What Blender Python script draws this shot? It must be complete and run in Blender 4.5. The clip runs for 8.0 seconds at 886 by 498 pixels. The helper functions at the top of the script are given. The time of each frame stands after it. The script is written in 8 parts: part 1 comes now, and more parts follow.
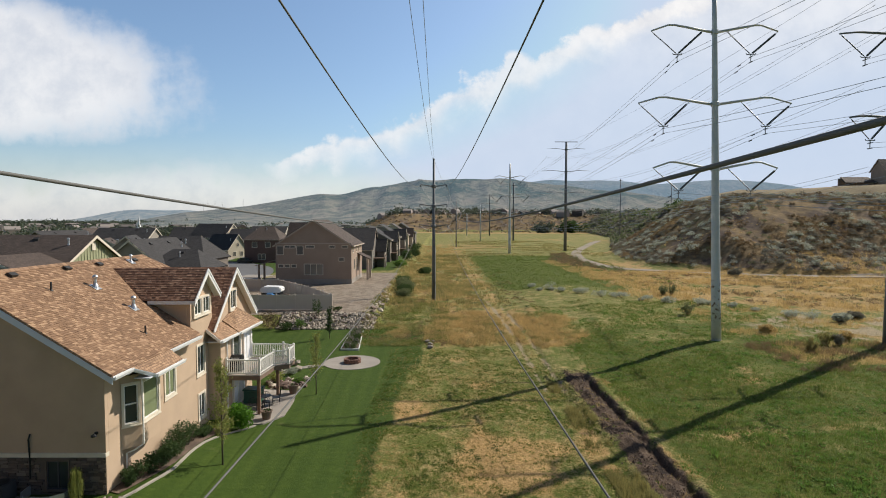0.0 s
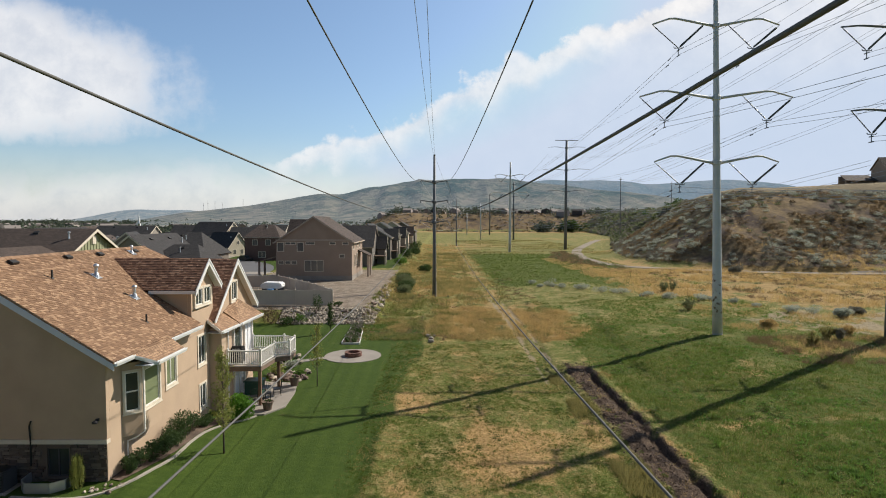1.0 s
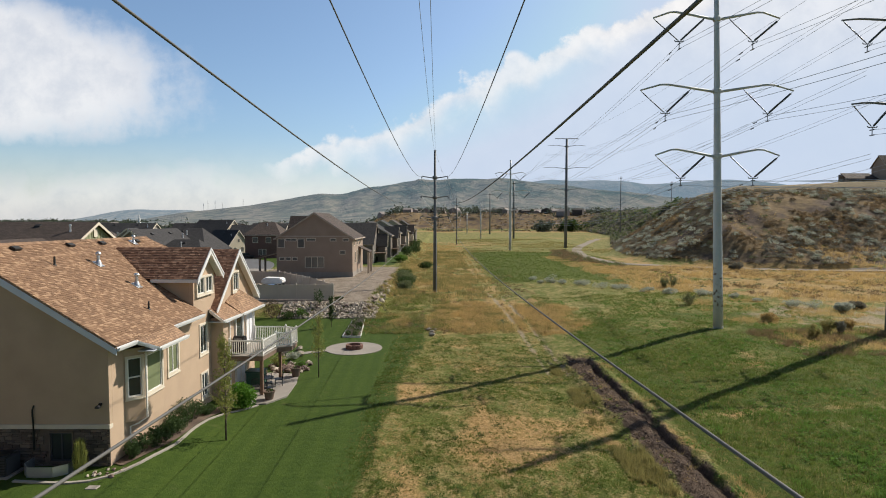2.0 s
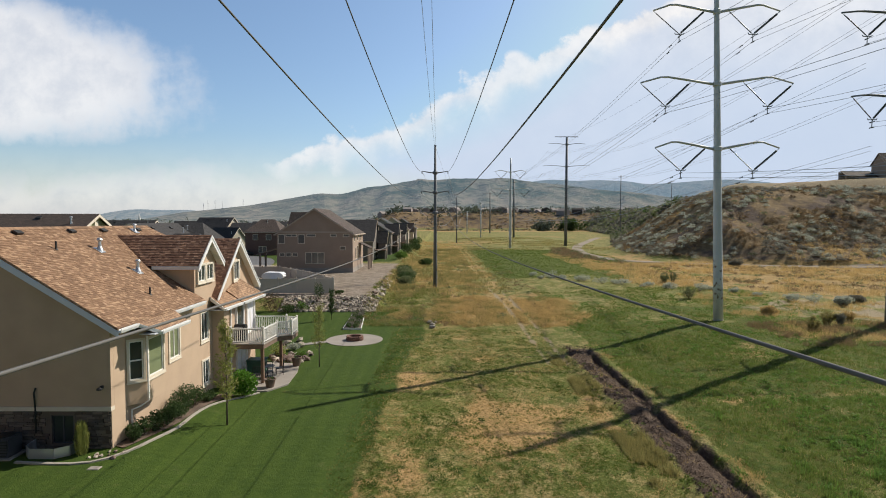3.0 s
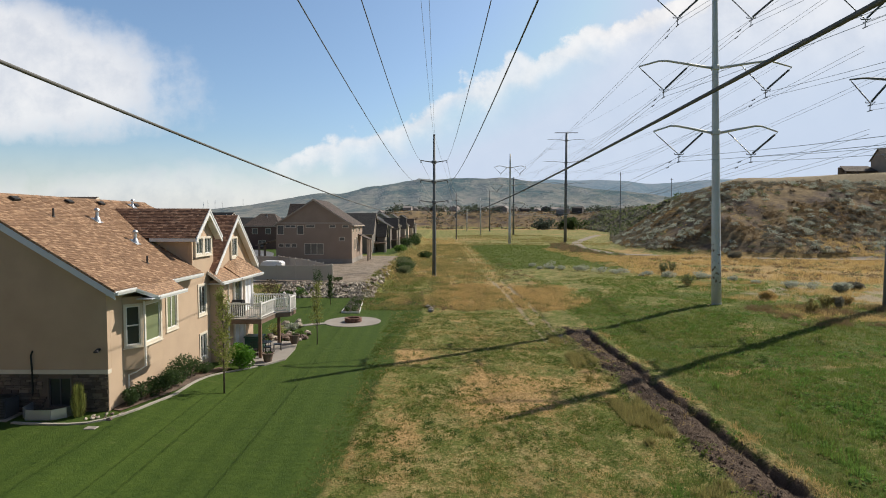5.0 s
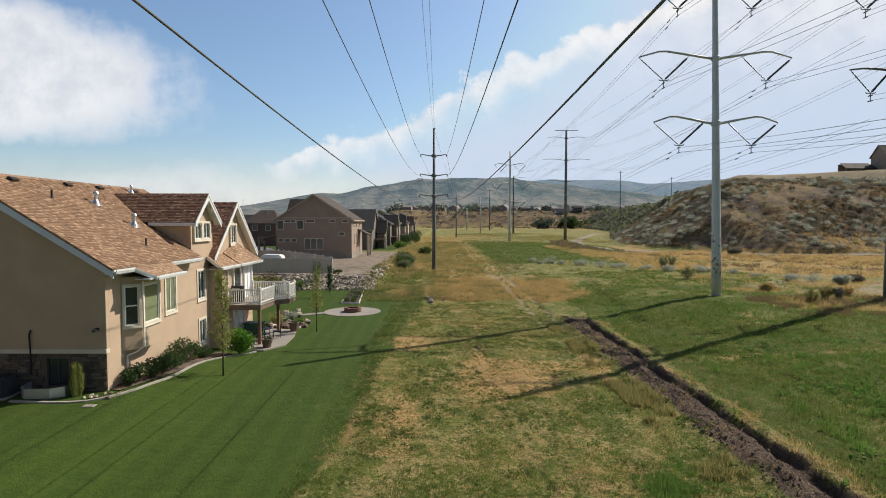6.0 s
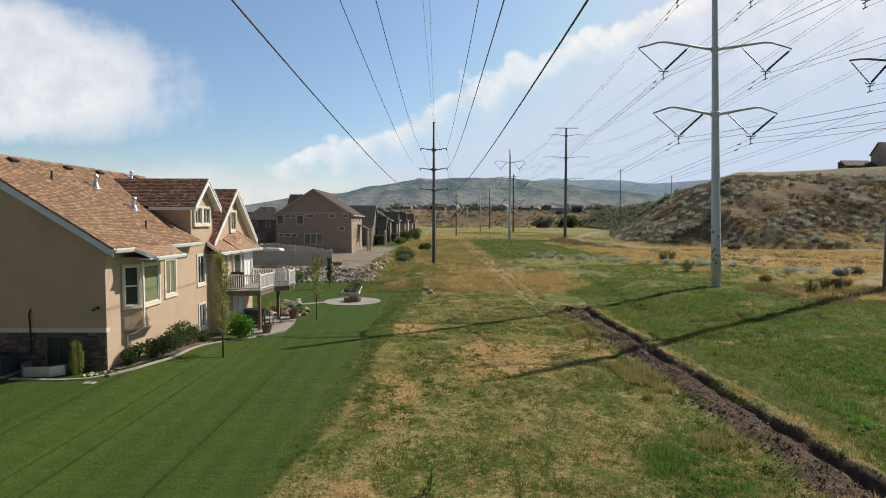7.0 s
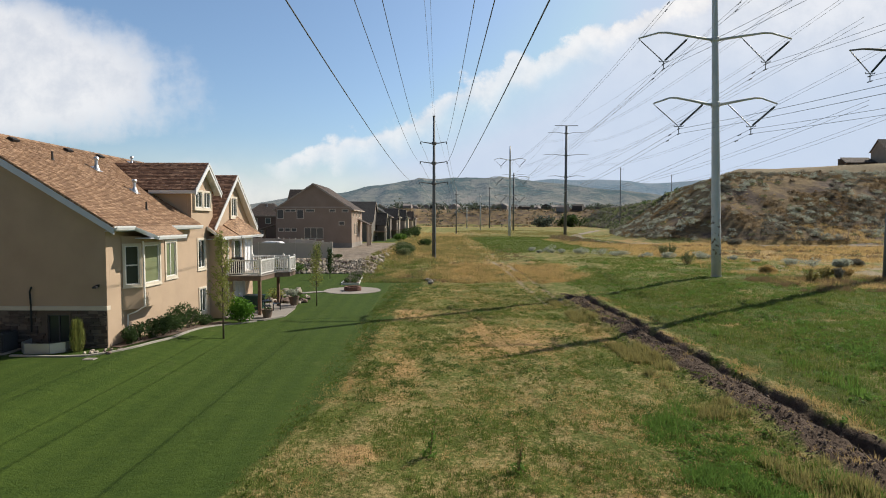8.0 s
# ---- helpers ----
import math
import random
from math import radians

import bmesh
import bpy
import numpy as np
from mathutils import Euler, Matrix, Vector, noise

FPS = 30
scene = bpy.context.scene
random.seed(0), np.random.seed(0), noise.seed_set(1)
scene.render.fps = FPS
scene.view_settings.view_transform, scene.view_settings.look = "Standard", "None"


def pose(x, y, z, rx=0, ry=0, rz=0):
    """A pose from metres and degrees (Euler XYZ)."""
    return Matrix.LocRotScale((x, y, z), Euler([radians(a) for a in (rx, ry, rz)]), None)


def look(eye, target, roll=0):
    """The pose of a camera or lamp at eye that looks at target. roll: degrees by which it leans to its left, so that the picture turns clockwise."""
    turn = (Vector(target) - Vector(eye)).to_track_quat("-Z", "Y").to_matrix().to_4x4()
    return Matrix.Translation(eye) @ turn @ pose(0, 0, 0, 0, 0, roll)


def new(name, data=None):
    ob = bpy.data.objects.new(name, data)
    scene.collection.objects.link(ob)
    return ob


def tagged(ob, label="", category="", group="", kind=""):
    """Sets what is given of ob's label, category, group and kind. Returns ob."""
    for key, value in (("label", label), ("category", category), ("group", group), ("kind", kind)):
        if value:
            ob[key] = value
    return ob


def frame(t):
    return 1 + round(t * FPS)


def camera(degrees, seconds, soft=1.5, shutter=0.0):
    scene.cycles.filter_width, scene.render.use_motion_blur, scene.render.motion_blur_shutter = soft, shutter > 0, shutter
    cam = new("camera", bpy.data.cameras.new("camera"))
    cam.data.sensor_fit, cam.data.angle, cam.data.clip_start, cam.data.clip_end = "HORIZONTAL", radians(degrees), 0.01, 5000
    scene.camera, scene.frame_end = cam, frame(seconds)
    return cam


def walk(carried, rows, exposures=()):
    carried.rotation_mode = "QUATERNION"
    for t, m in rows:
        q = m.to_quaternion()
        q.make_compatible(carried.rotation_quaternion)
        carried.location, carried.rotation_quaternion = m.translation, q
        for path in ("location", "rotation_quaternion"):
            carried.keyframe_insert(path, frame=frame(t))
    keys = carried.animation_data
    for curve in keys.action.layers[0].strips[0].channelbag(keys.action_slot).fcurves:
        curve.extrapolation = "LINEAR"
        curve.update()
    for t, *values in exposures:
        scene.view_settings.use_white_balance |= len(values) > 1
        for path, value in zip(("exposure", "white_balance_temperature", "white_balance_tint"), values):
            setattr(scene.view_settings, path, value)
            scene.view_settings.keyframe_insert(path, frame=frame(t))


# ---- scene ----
cam = camera(78.0, 8.0, soft=1.0)
PATH = [
    (0.0, 0.009, -0.009, 11.577),
    (0.5, -0.030, 0.020, 11.320),
    (1.0, -0.078, 0.030, 10.994),
    (1.5, -0.130, 0.000, 10.690),
    (3.0, -0.200, -0.137, 9.638),
    (3.5, -0.180, -0.200, 9.268),
    (4.0, -0.122, -0.234, 8.902),
    (4.5, -0.070, -0.250, 8.503),
    (6.0, -0.020, -0.220, 7.192),
    (6.5, 0.000, -0.250, 6.749),
    (7.0, 0.000, -0.290, 6.309),
    (7.5, -0.010, -0.320, 5.860),
    (8.0, -0.013, -0.348, 5.378),
]
walk(cam, [(t, pose(x, y, z, 90 - 2.81, -0.1, -0.22)) for t, x, y, z in PATH])

# ---------------------------------------------------------------- light
SUN_AZ, SUN_EL = 35.0, 40.0  # degrees from +x towards +y, and above the horizon
sun = new("sun", bpy.data.lights.new("sun", "SUN"))
sun.data.energy, sun.data.angle, sun.data.color = 5.0, radians(0.36), (1.0, 0.925, 0.80)
s_dir = Vector((math.cos(radians(SUN_EL)) * math.cos(radians(SUN_AZ)), math.cos(radians(SUN_EL)) * math.sin(radians(SUN_AZ)), math.sin(radians(SUN_EL))))
sun.matrix_world = look(s_dir * 100, (0, 0, 0))
scene.view_settings.exposure = 0.0


def math_node(nt, op, a, b=None, c=None, clamp=False):
    n = nt.nodes.new("ShaderNodeMath")
    n.operation, n.use_clamp = op, clamp
    for i, v in enumerate((a, b, c)):
        if v is None:
            continue
        if isinstance(v, (int, float)):
            n.inputs[i].default_value = v
        else:
            nt.links.new(v, n.inputs[i])
    return n.outputs[0]


def step_node(nt, v, lo, hi):
    n = nt.nodes.new("ShaderNodeMapRange")
    n.interpolation_type = "SMOOTHSTEP"
    nt.links.new(v, n.inputs[0])
    n.inputs[1].default_value, n.inputs[2].default_value = lo, hi
    return n.outputs[0]


def mix_node(nt, fac, a, b):
    n = nt.nodes.new("ShaderNodeMix")
    n.data_type = "RGBA"
    for sock, v in ((n.inputs[0], fac), (n.inputs[6], a), (n.inputs[7], b)):
        if isinstance(v, (int, float)):
            sock.default_value = v
        elif isinstance(v, tuple):
            sock.default_value = (*v[:3], 1)
        else:
            nt.links.new(v, sock)
    return n.outputs[2]


def noise_node(nt, vec, scale, detail=4.0, rough=0.55, distort=0.0):
    n = nt.nodes.new("ShaderNodeTexNoise")
    nt.links.new(vec, n.inputs["Vector"])
    n.inputs["Scale"].default_value, n.inputs["Detail"].default_value = scale, detail
    n.inputs["Roughness"].default_value, n.inputs["Distortion"].default_value = rough, distort
    return n.outputs[0]


def build_world():
    w = bpy.data.worlds.new("sky")
    scene.world = w
    w.use_nodes = True
    nt = w.node_tree
    nt.nodes.clear()
    out = nt.nodes.new("ShaderNodeOutputWorld")
    bg = nt.nodes.new("ShaderNodeBackground")
    sky = nt.nodes.new("ShaderNodeTexSky")
    sky.sky_type, sky.sun_disc = "NISHITA", False
    sky.sun_elevation, sky.sun_rotation = radians(SUN_EL), radians(90 - SUN_AZ)
    sky.air_density, sky.dust_density, sky.ozone_density = 1.0, 1.6, 1.5
    tc = nt.nodes.new("ShaderNodeTexCoord")
    sep = nt.nodes.new("ShaderNodeSeparateXYZ")
    nt.links.new(tc.outputs["Generated"], sep.inputs[0])
    dx, dy, dz = sep.outputs
    den = math_node(nt, "MAXIMUM", dy, 0.12)
    u = math_node(nt, "DIVIDE", dx, den)
    v = math_node(nt, "DIVIDE", dz, den)
    com = nt.nodes.new("ShaderNodeCombineXYZ")
    nt.links.new(u, com.inputs[0])
    nt.links.new(v, com.inputs[1])
    big = math_node(nt, "SUBTRACT", noise_node(nt, com.outputs[0], 3.2, 6, 0.55), 0.5)
    fine = math_node(nt, "SUBTRACT", noise_node(nt, com.outputs[0], 17.0, 8, 0.62), 0.5)
    puff = nt.nodes.new("ShaderNodeTexVoronoi")
    puff.feature = "SMOOTH_F1"
    puff.inputs["Scale"].default_value, puff.inputs["Smoothness"].default_value = 21.0, 0.35
    warp = nt.nodes.new("ShaderNodeVectorMath")
    warp.operation = "MULTIPLY_ADD"
    nt.links.new(fine, warp.inputs[0])
    warp.inputs[1].default_value = (0.05, 0.05, 0)
    nt.links.new(com.outputs[0], warp.inputs[2])
    nt.links.new(warp.outputs[0], puff.inputs["Vector"])
    billow = math_node(nt, "SUBTRACT", 0.42, puff.outputs["Distance"])
    front = step_node(nt, dy, 0.0, 0.35)
    # wide cloud in the upper left: soft ellipse
    eu = math_node(nt, "DIVIDE", math_node(nt, "ADD", u, 0.92), 0.50)
    ev = math_node(nt, "DIVIDE", math_node(nt, "SUBTRACT", v, 0.29), 0.145)
    ev = math_node(nt, "ADD", ev, math_node(nt, "MULTIPLY", eu, 0.45))
    r2 = math_node(nt, "ADD", math_node(nt, "MULTIPLY", eu, eu), math_node(nt, "MULTIPLY", ev, ev))
    r2 = math_node(nt, "ADD", r2, math_node(nt, "ADD", math_node(nt, "MULTIPLY", big, 1.3), math_node(nt, "MULTIPLY", fine, 0.9)))
    c1 = math_node(nt, "MULTIPLY", step_node(nt, r2, 1.18, 0.45), 0.84)
    # cumulus bank: sharp billowing upper edge along a slanting line, thinning below
    line = math_node(nt, "ADD", math_node(nt, "MULTIPLY", u, 0.45), 0.256)
    d = math_node(nt, "SUBTRACT", line, v)
    d = math_node(nt, "ADD", d, math_node(nt, "ADD", math_node(nt, "MULTIPLY", big, 0.09), math_node(nt, "MULTIPLY_ADD", fine, 0.09, math_node(nt, "MULTIPLY_ADD", billow, 0.055, -0.012))))
    edge = step_node(nt, d, 0.0, 0.022)
    fade = step_node(nt, math_node(nt, "ADD", d, math_node(nt, "MULTIPLY", fine, -0.14)), 0.085, 0.016)
    high = math_node(nt, "MULTIPLY", step_node(nt, v, 0.20, 0.42), step_node(nt, u, 0.10, 0.50))
    body = math_node(nt, "MULTIPLY_ADD", high, 0.52, 0.14)
    left = step_node(nt, u, -0.36, -0.26)
    c2 = math_node(nt, "MULTIPLY", math_node(nt, "MULTIPLY", edge, left), math_node(nt, "MULTIPLY", math_node(nt, "MULTIPLY_ADD", fade, 0.62, body), step_node(nt, d, 0.46, 0.24)))
    # thin veil low over the horizon, with a torn upper edge
    veil = math_node(nt, "ADD", v, math_node(nt, "ADD", math_node(nt, "MULTIPLY", big, 0.16), math_node(nt, "MULTIPLY", fine, 0.07)))
    c3 = math_node(nt, "MULTIPLY", step_node(nt, veil, 0.14, 0.06), 0.66)
    low = math_node(nt, "MULTIPLY", step_node(nt, v, 0.17, 0.0), 0.55)
    # brighter haze towards the sun
    c4 = math_node(nt, "MULTIPLY", step_node(nt, u, -0.1, 0.9), 0.09)
    clear = math_node(nt, "MULTIPLY_ADD", step_node(nt, u, 0.10, -0.38), 0.78, 0.22)
    c3, low = math_node(nt, "MULTIPLY", c3, clear), math_node(nt, "MULTIPLY", low, clear)
    cov = math_node(nt, "MAXIMUM", math_node(nt, "MAXIMUM", c1, c2), math_node(nt, "MAXIMUM", math_node(nt, "MAXIMUM", c3, low), c4))
    # clouds thinned behind the viewpoint, for less fill on the walls
    cov = math_node(nt, "MULTIPLY", cov, math_node(nt, "MULTIPLY_ADD", front, 0.85, 0.15))
    shade = math_node(nt, "MULTIPLY_ADD", fine, 0.9, math_node(nt, "MULTIPLY_ADD", big, 0.5, 0.95), clamp=False)
    white = nt.nodes.new("ShaderNodeMix")
    white.data_type = "RGBA"
    nt.links.new(step_node(nt, shade, 0.7, 1.15), white.inputs[0])
    white.inputs[6].default_value, white.inputs[7].default_value = (7.3, 7.5, 8.0, 1), (9.6, 9.45, 9.4, 1)
    tint = nt.nodes.new("ShaderNodeMix")
    tint.data_type, tint.blend_type = "RGBA", "MULTIPLY"
    tint.inputs[0].default_value = 1.0
    nt.links.new(sky.outputs[0], tint.inputs[6])
    # low sky brightened ahead and dimmed behind the viewpoint, to darken walls facing away
    low_tint = mix_node(nt, step_node(nt, dy, -0.7, 0.35), (0.66, 0.74, 0.81), (1.24, 1.39, 1.48))
    # sky overhead dimmed as well, to deepen the shade
    deep = mix_node(nt, step_node(nt, dz, 0.37, 0.64), low_tint, (0.50, 0.545, 0.575))
    nt.links.new(deep, tint.inputs[7])
    dim = nt.nodes.new("ShaderNodeMix")
    dim.data_type, dim.blend_type = "RGBA", "DARKEN"
    dim.inputs[0].default_value = 1.0
    nt.links.new(tint.outputs[2], dim.inputs[6])
    dim.inputs[7].default_value = (5.7, 6.75, 8.45, 1)
    col = mix_node(nt, cov, dim.outputs[2], white.outputs[2])
    nt.links.new(col, bg.inputs["Color"])
    bg.inputs["Strength"].default_value = 0.10
    nt.links.new(bg.outputs[0], out.inputs[0])


build_world()


# ---------------------------------------------------------------- materials
def surface(name, rough=0.8, metal=0.0):
    m = bpy.data.materials.new(name)
    m.use_nodes = True
    nt = m.node_tree
    b = nt.nodes["Principled BSDF"]
    b.inputs["Roughness"].default_value, b.inputs["Metallic"].default_value = rough, metal
    return m, nt, b


def plain(name, c, rough=0.8, metal=0.0, var=0.18, scale=1.2, grain=30.0, bump=0.15, dist=0.01, rand=0.0, coords="Object"):
    """A surface with broad stains and fine grain round one base colour."""
    m, nt, b = surface(name, rough, metal)
    tc = nt.nodes.new("ShaderNodeTexCoord")
    vec = tc.outputs[coords]
    n1, n2 = noise_node(nt, vec, scale, 5), noise_node(nt, vec, grain, 3)
    f = math_node(nt, "ADD", math_node(nt, "MULTIPLY", n1, 0.65), math_node(nt, "MULTIPLY", n2, 0.35))
    if rand:
        oi = nt.nodes.new("ShaderNodeObjectInfo")
        geo = nt.nodes.new("ShaderNodeNewGeometry")
        r = math_node(nt, "FRACT", math_node(nt, "ADD", oi.outputs["Random"], geo.outputs["Random Per Island"]))
        f = math_node(nt, "ADD", f, math_node(nt, "MULTIPLY", math_node(nt, "SUBTRACT", r, 0.5), rand))
    f = step_node(nt, f, 0.25, 0.75)
    lo = tuple(v * (1 - var) for v in c)
    hi = tuple(min(1, v * (1 + var)) for v in c)
    nt.links.new(mix_node(nt, f, lo, hi), b.inputs["Base Color"])
    bp = nt.nodes.new("ShaderNodeBump")
    bp.inputs["Strength"].default_value, bp.inputs["Distance"].default_value = bump, dist
    nt.links.new(n2, bp.inputs["Height"])
    nt.links.new(bp.outputs[0], b.inputs["Normal"])
    return m


def shingles(name, c1, c2, dark, width=0.30, row=0.145):
    """Asphalt shingles: staggered tabs in mixed tones, laid along the UV rows."""
    m, nt, b = surface(name, 0.9)
    uv = nt.nodes.new("ShaderNodeUVMap")
    br = nt.nodes.new("ShaderNodeTexBrick")
    nt.links.new(uv.outputs[0], br.inputs["Vector"])
    br.inputs["Scale"].default_value = 1.0
    br.inputs["Brick Width"].default_value, br.inputs["Row Height"].default_value = width, row
    br.inputs["Mortar Size"].default_value, br.inputs["Mortar Smooth"].default_value, br.inputs["Bias"].default_value = 0.012, 0.4, 0.0
    br.inputs["Color1"].default_value, br.inputs["Color2"].default_value, br.inputs["Mortar"].default_value = (*c1, 1), (*c2, 1), (*dark, 1)
    n1 = noise_node(nt, uv.outputs[0], 0.5, 5)
    n2 = noise_node(nt, uv.outputs[0], 55.0, 2)
    n3 = noise_node(nt, uv.outputs[0], 5.0, 2)
    k = math_node(nt, "MULTIPLY_ADD", n1, 0.30, math_node(nt, "MULTIPLY_ADD", n2, 0.35, math_node(nt, "MULTIPLY_ADD", n3, 0.45, 0.45)))
    mul = nt.nodes.new("ShaderNodeMix")
    mul.data_type, mul.blend_type = "RGBA", "MULTIPLY"
    mul.inputs[0].default_value = 1.0
    nt.links.new(br.outputs["Color"], mul.inputs[6])
    nt.links.new(k, mul.inputs[7])
    nt.links.new(mul.outputs[2], b.inputs["Base Color"])
    bp = nt.nodes.new("ShaderNodeBump")
    bp.inputs["Strength"].default_value, bp.inputs["Distance"].default_value = 0.6, 0.012
    nt.links.new(math_node(nt, "SUBTRACT", 1.0, br.outputs["Fac"]), bp.inputs["Height"])
    nt.links.new(bp.outputs[0], b.inputs["Normal"])
    return m


def foliage(name, c, var=0.45, rough=0.6, through_light=0.45):
    m, nt, b = surface(name, rough)
    geo = nt.nodes.new("ShaderNodeNewGeometry")
    oi = nt.nodes.new("ShaderNodeObjectInfo")
    tc = nt.nodes.new("ShaderNodeTexCoord")
    n = noise_node(nt, tc.outputs["Object"], 1.3, 3)
    r = math_node(nt, "ADD", math_node(nt, "MULTIPLY", geo.outputs["Random Per Island"], 0.6), math_node(nt, "MULTIPLY", n, 0.5))
    lo = tuple(v * (1 - var) for v in c)
    hi = tuple(v * (1 + var) for v in c)
    col = mix_node(nt, r, lo, hi)
    nt.links.new(col, b.inputs["Base Color"])
    b.inputs["Specular IOR Level"].default_value = 0.2
    thin = nt.nodes.new("ShaderNodeBsdfTranslucent")
    nt.links.new(col, thin.inputs["Color"])
    both = nt.nodes.new("ShaderNodeMixShader")
    both.inputs[0].default_value = through_light
    nt.links.new(b.outputs[0], both.inputs[1])
    nt.links.new(thin.outputs[0], both.inputs[2])
    nt.links.new(both.outputs[0], nt.nodes["Material Output"].inputs["Surface"])
    return m


def glass_dark(name, c=(0.045, 0.055, 0.052), rough=0.06):
    m, nt, b = surface(name, rough)
    tc = nt.nodes.new("ShaderNodeTexCoord")
    n = noise_node(nt, tc.outputs["Object"], 0.8, 2)
    nt.links.new(mix_node(nt, n, tuple(v * 0.7 for v in c), tuple(v * 1.3 for v in c)), b.inputs["Base Color"])
    return m


M = {}
M["stucco"] = plain("tan_stucco", (0.505, 0.372, 0.262), 0.92, var=0.10, scale=0.7, grain=60, bump=0.35)
M["trim"] = plain("cream_trim", (0.68, 0.61, 0.50), 0.85, var=0.08, scale=1.5, grain=60)
M["white"] = plain("white_paint", (0.78, 0.78, 0.77), 0.45, var=0.06, scale=2.0)
M["vinyl_w"] = plain("white_vinyl", (0.80, 0.78, 0.74), 0.4, var=0.06)
M["fascia"] = plain("grey_white_fascia", (0.66, 0.69, 0.74), 0.5, var=0.06)
M["roof_tan"] = shingles("tan_shingles", (0.45, 0.285, 0.17), (0.25, 0.15, 0.09), (0.13, 0.075, 0.048), 0.20, 0.14)
M["roof_red"] = shingles("red_brown_shingles", (0.34, 0.175, 0.11), (0.15, 0.07, 0.045), (0.06, 0.03, 0.022), 0.20, 0.14)
M["roof_dark"] = shingles("dark_shingles", (0.056, 0.053, 0.054), (0.034, 0.032, 0.033), (0.018, 0.017, 0.017))
M["roof_brown"] = shingles("brown_shingles", (0.105, 0.076, 0.062), (0.066, 0.048, 0.040), (0.03, 0.025, 0.02))
M["tab_cap"] = plain("ridge_cap_shingle", (0.27, 0.165, 0.10), 0.92, var=0.3, scale=2.0, grain=40, rand=0.6)
M["glass"] = glass_dark("window_glass")
M["glass_green"] = glass_dark("window_glass_blind", (0.20, 0.23, 0.13), 0.1)
M["glass_far"] = glass_dark("window_glass_blinds", (0.135, 0.13, 0.12), 0.12)
M["curtain"] = plain("white_curtain", (0.72, 0.73, 0.76), 0.8, var=0.12, scale=3)
M["stone"] = plain("ledge_stone", (0.155, 0.12, 0.098), 0.9, var=0.32, scale=1.5, grain=20, bump=0.5, dist=0.02, rand=0.8)
M["mortar"] = plain("mortar", (0.15, 0.12, 0.098), 0.95)
M["concrete"] = plain("concrete", (0.31, 0.275, 0.24), 0.88, var=0.14, scale=0.9, grain=40)
M["curb"] = plain("concrete_curb", (0.37, 0.335, 0.29), 0.9, var=0.15)
M["asphalt"] = plain("asphalt", (0.26, 0.215, 0.165), 0.9, var=0.18, scale=0.4, grain=40)
M["road"] = plain("road_asphalt", (0.13, 0.13, 0.135), 0.9, var=0.15, scale=0.3, grain=40)
M["rock"] = plain("pale_rock", (0.41, 0.35, 0.28), 0.9, var=0.35, scale=2.0, grain=12, bump=0.5, dist=0.03, rand=0.7)
M["rock_red"] = plain("brown_rock", (0.19, 0.135, 0.11), 0.9, var=0.35, scale=2.0, grain=12, bump=0.5, dist=0.03, rand=0.7)
M["pole_grey"] = plain("galvanised_steel", (0.62, 0.62, 0.61), 0.55, 0.15, var=0.14, scale=0.6, grain=12)


def rust_on(m, c, scale, lo, hi, z0, z1):
    """Rust blotches on the lower stretch of a pole, between two heights."""
    nt = m.node_tree
    b = nt.nodes["Principled BSDF"]
    old = b.inputs["Base Color"].links[0].from_socket
    tc, sep = nt.nodes.new("ShaderNodeTexCoord"), nt.nodes.new("ShaderNodeSeparateXYZ")
    nt.links.new(tc.outputs["Object"], sep.inputs[0])
    n = noise_node(nt, tc.outputs["Object"], scale, 5, 0.7)
    z = sep.outputs[2]
    band = math_node(nt, "MULTIPLY", step_node(nt, z, z0 - 0.6, z0 + 0.6), step_node(nt, z, z1 + 0.8, z1 - 0.8))
    f = step_node(nt, math_node(nt, "MULTIPLY", n, band), lo, hi)
    nt.links.new(mix_node(nt, f, old, c), b.inputs["Base Color"])


rust_on(M["pole_grey"], (0.16, 0.11, 0.085), 2.2, 0.54, 0.60, 1.2, 6.6)
M["pole_dark"] = plain("weathered_steel", (0.15, 0.155, 0.165), 0.6, 0.1, var=0.2, scale=0.7, grain=12)
M["insulator"] = plain("dark_insulator", (0.055, 0.065, 0.07), 0.4, var=0.2)
M["wire_d"] = plain("dark_aluminium_cable", (0.115, 0.112, 0.104), 0.7, 0.0, var=0.1)
M["wire_thin"] = plain("grey_conductor", (0.42, 0.44, 0.47), 0.5, 0.5, var=0.1)
M["deck"] = plain("brown_deck_timber", (0.20, 0.135, 0.10), 0.8, var=0.25, scale=3)
M["post"] = plain("timber_post", (0.19, 0.115, 0.075), 0.8, var=0.25, scale=3)
M["vinyl_tan"] = plain("tan_vinyl_fence", (0.55, 0.49, 0.425), 0.55, var=0.08, scale=0.6)
M["brick"] = plain("pit_brick", (0.19, 0.10, 0.075), 0.9, var=0.3, scale=4, rand=0.7)
M["soil"] = plain("dark_soil", (0.128, 0.090, 0.066), 0.95, var=0.5, scale=1.5, grain=14, bump=0.8, dist=0.05)
M["bark"] = plain("grey_bark", (0.13, 0.10, 0.08), 0.9, var=0.3, scale=4)
M["black_metal"] = plain("black_metal", (0.02, 0.02, 0.022), 0.45, 0.3)
M["grey_metal"] = plain("bright_galvanised", (0.62, 0.64, 0.66), 0.35, 0.7, var=0.1)
M["vent_dark"] = plain("dark_roof_vent", (0.03, 0.027, 0.025), 0.6)
M["ac"] = plain("dark_grey_casing", (0.06, 0.065, 0.075), 0.5, 0.2)
M["green_pl"] = plain("green_plastic", (0.025, 0.10, 0.065), 0.5)
M["planter"] = plain("brown_planter", (0.17, 0.115, 0.085), 0.7)
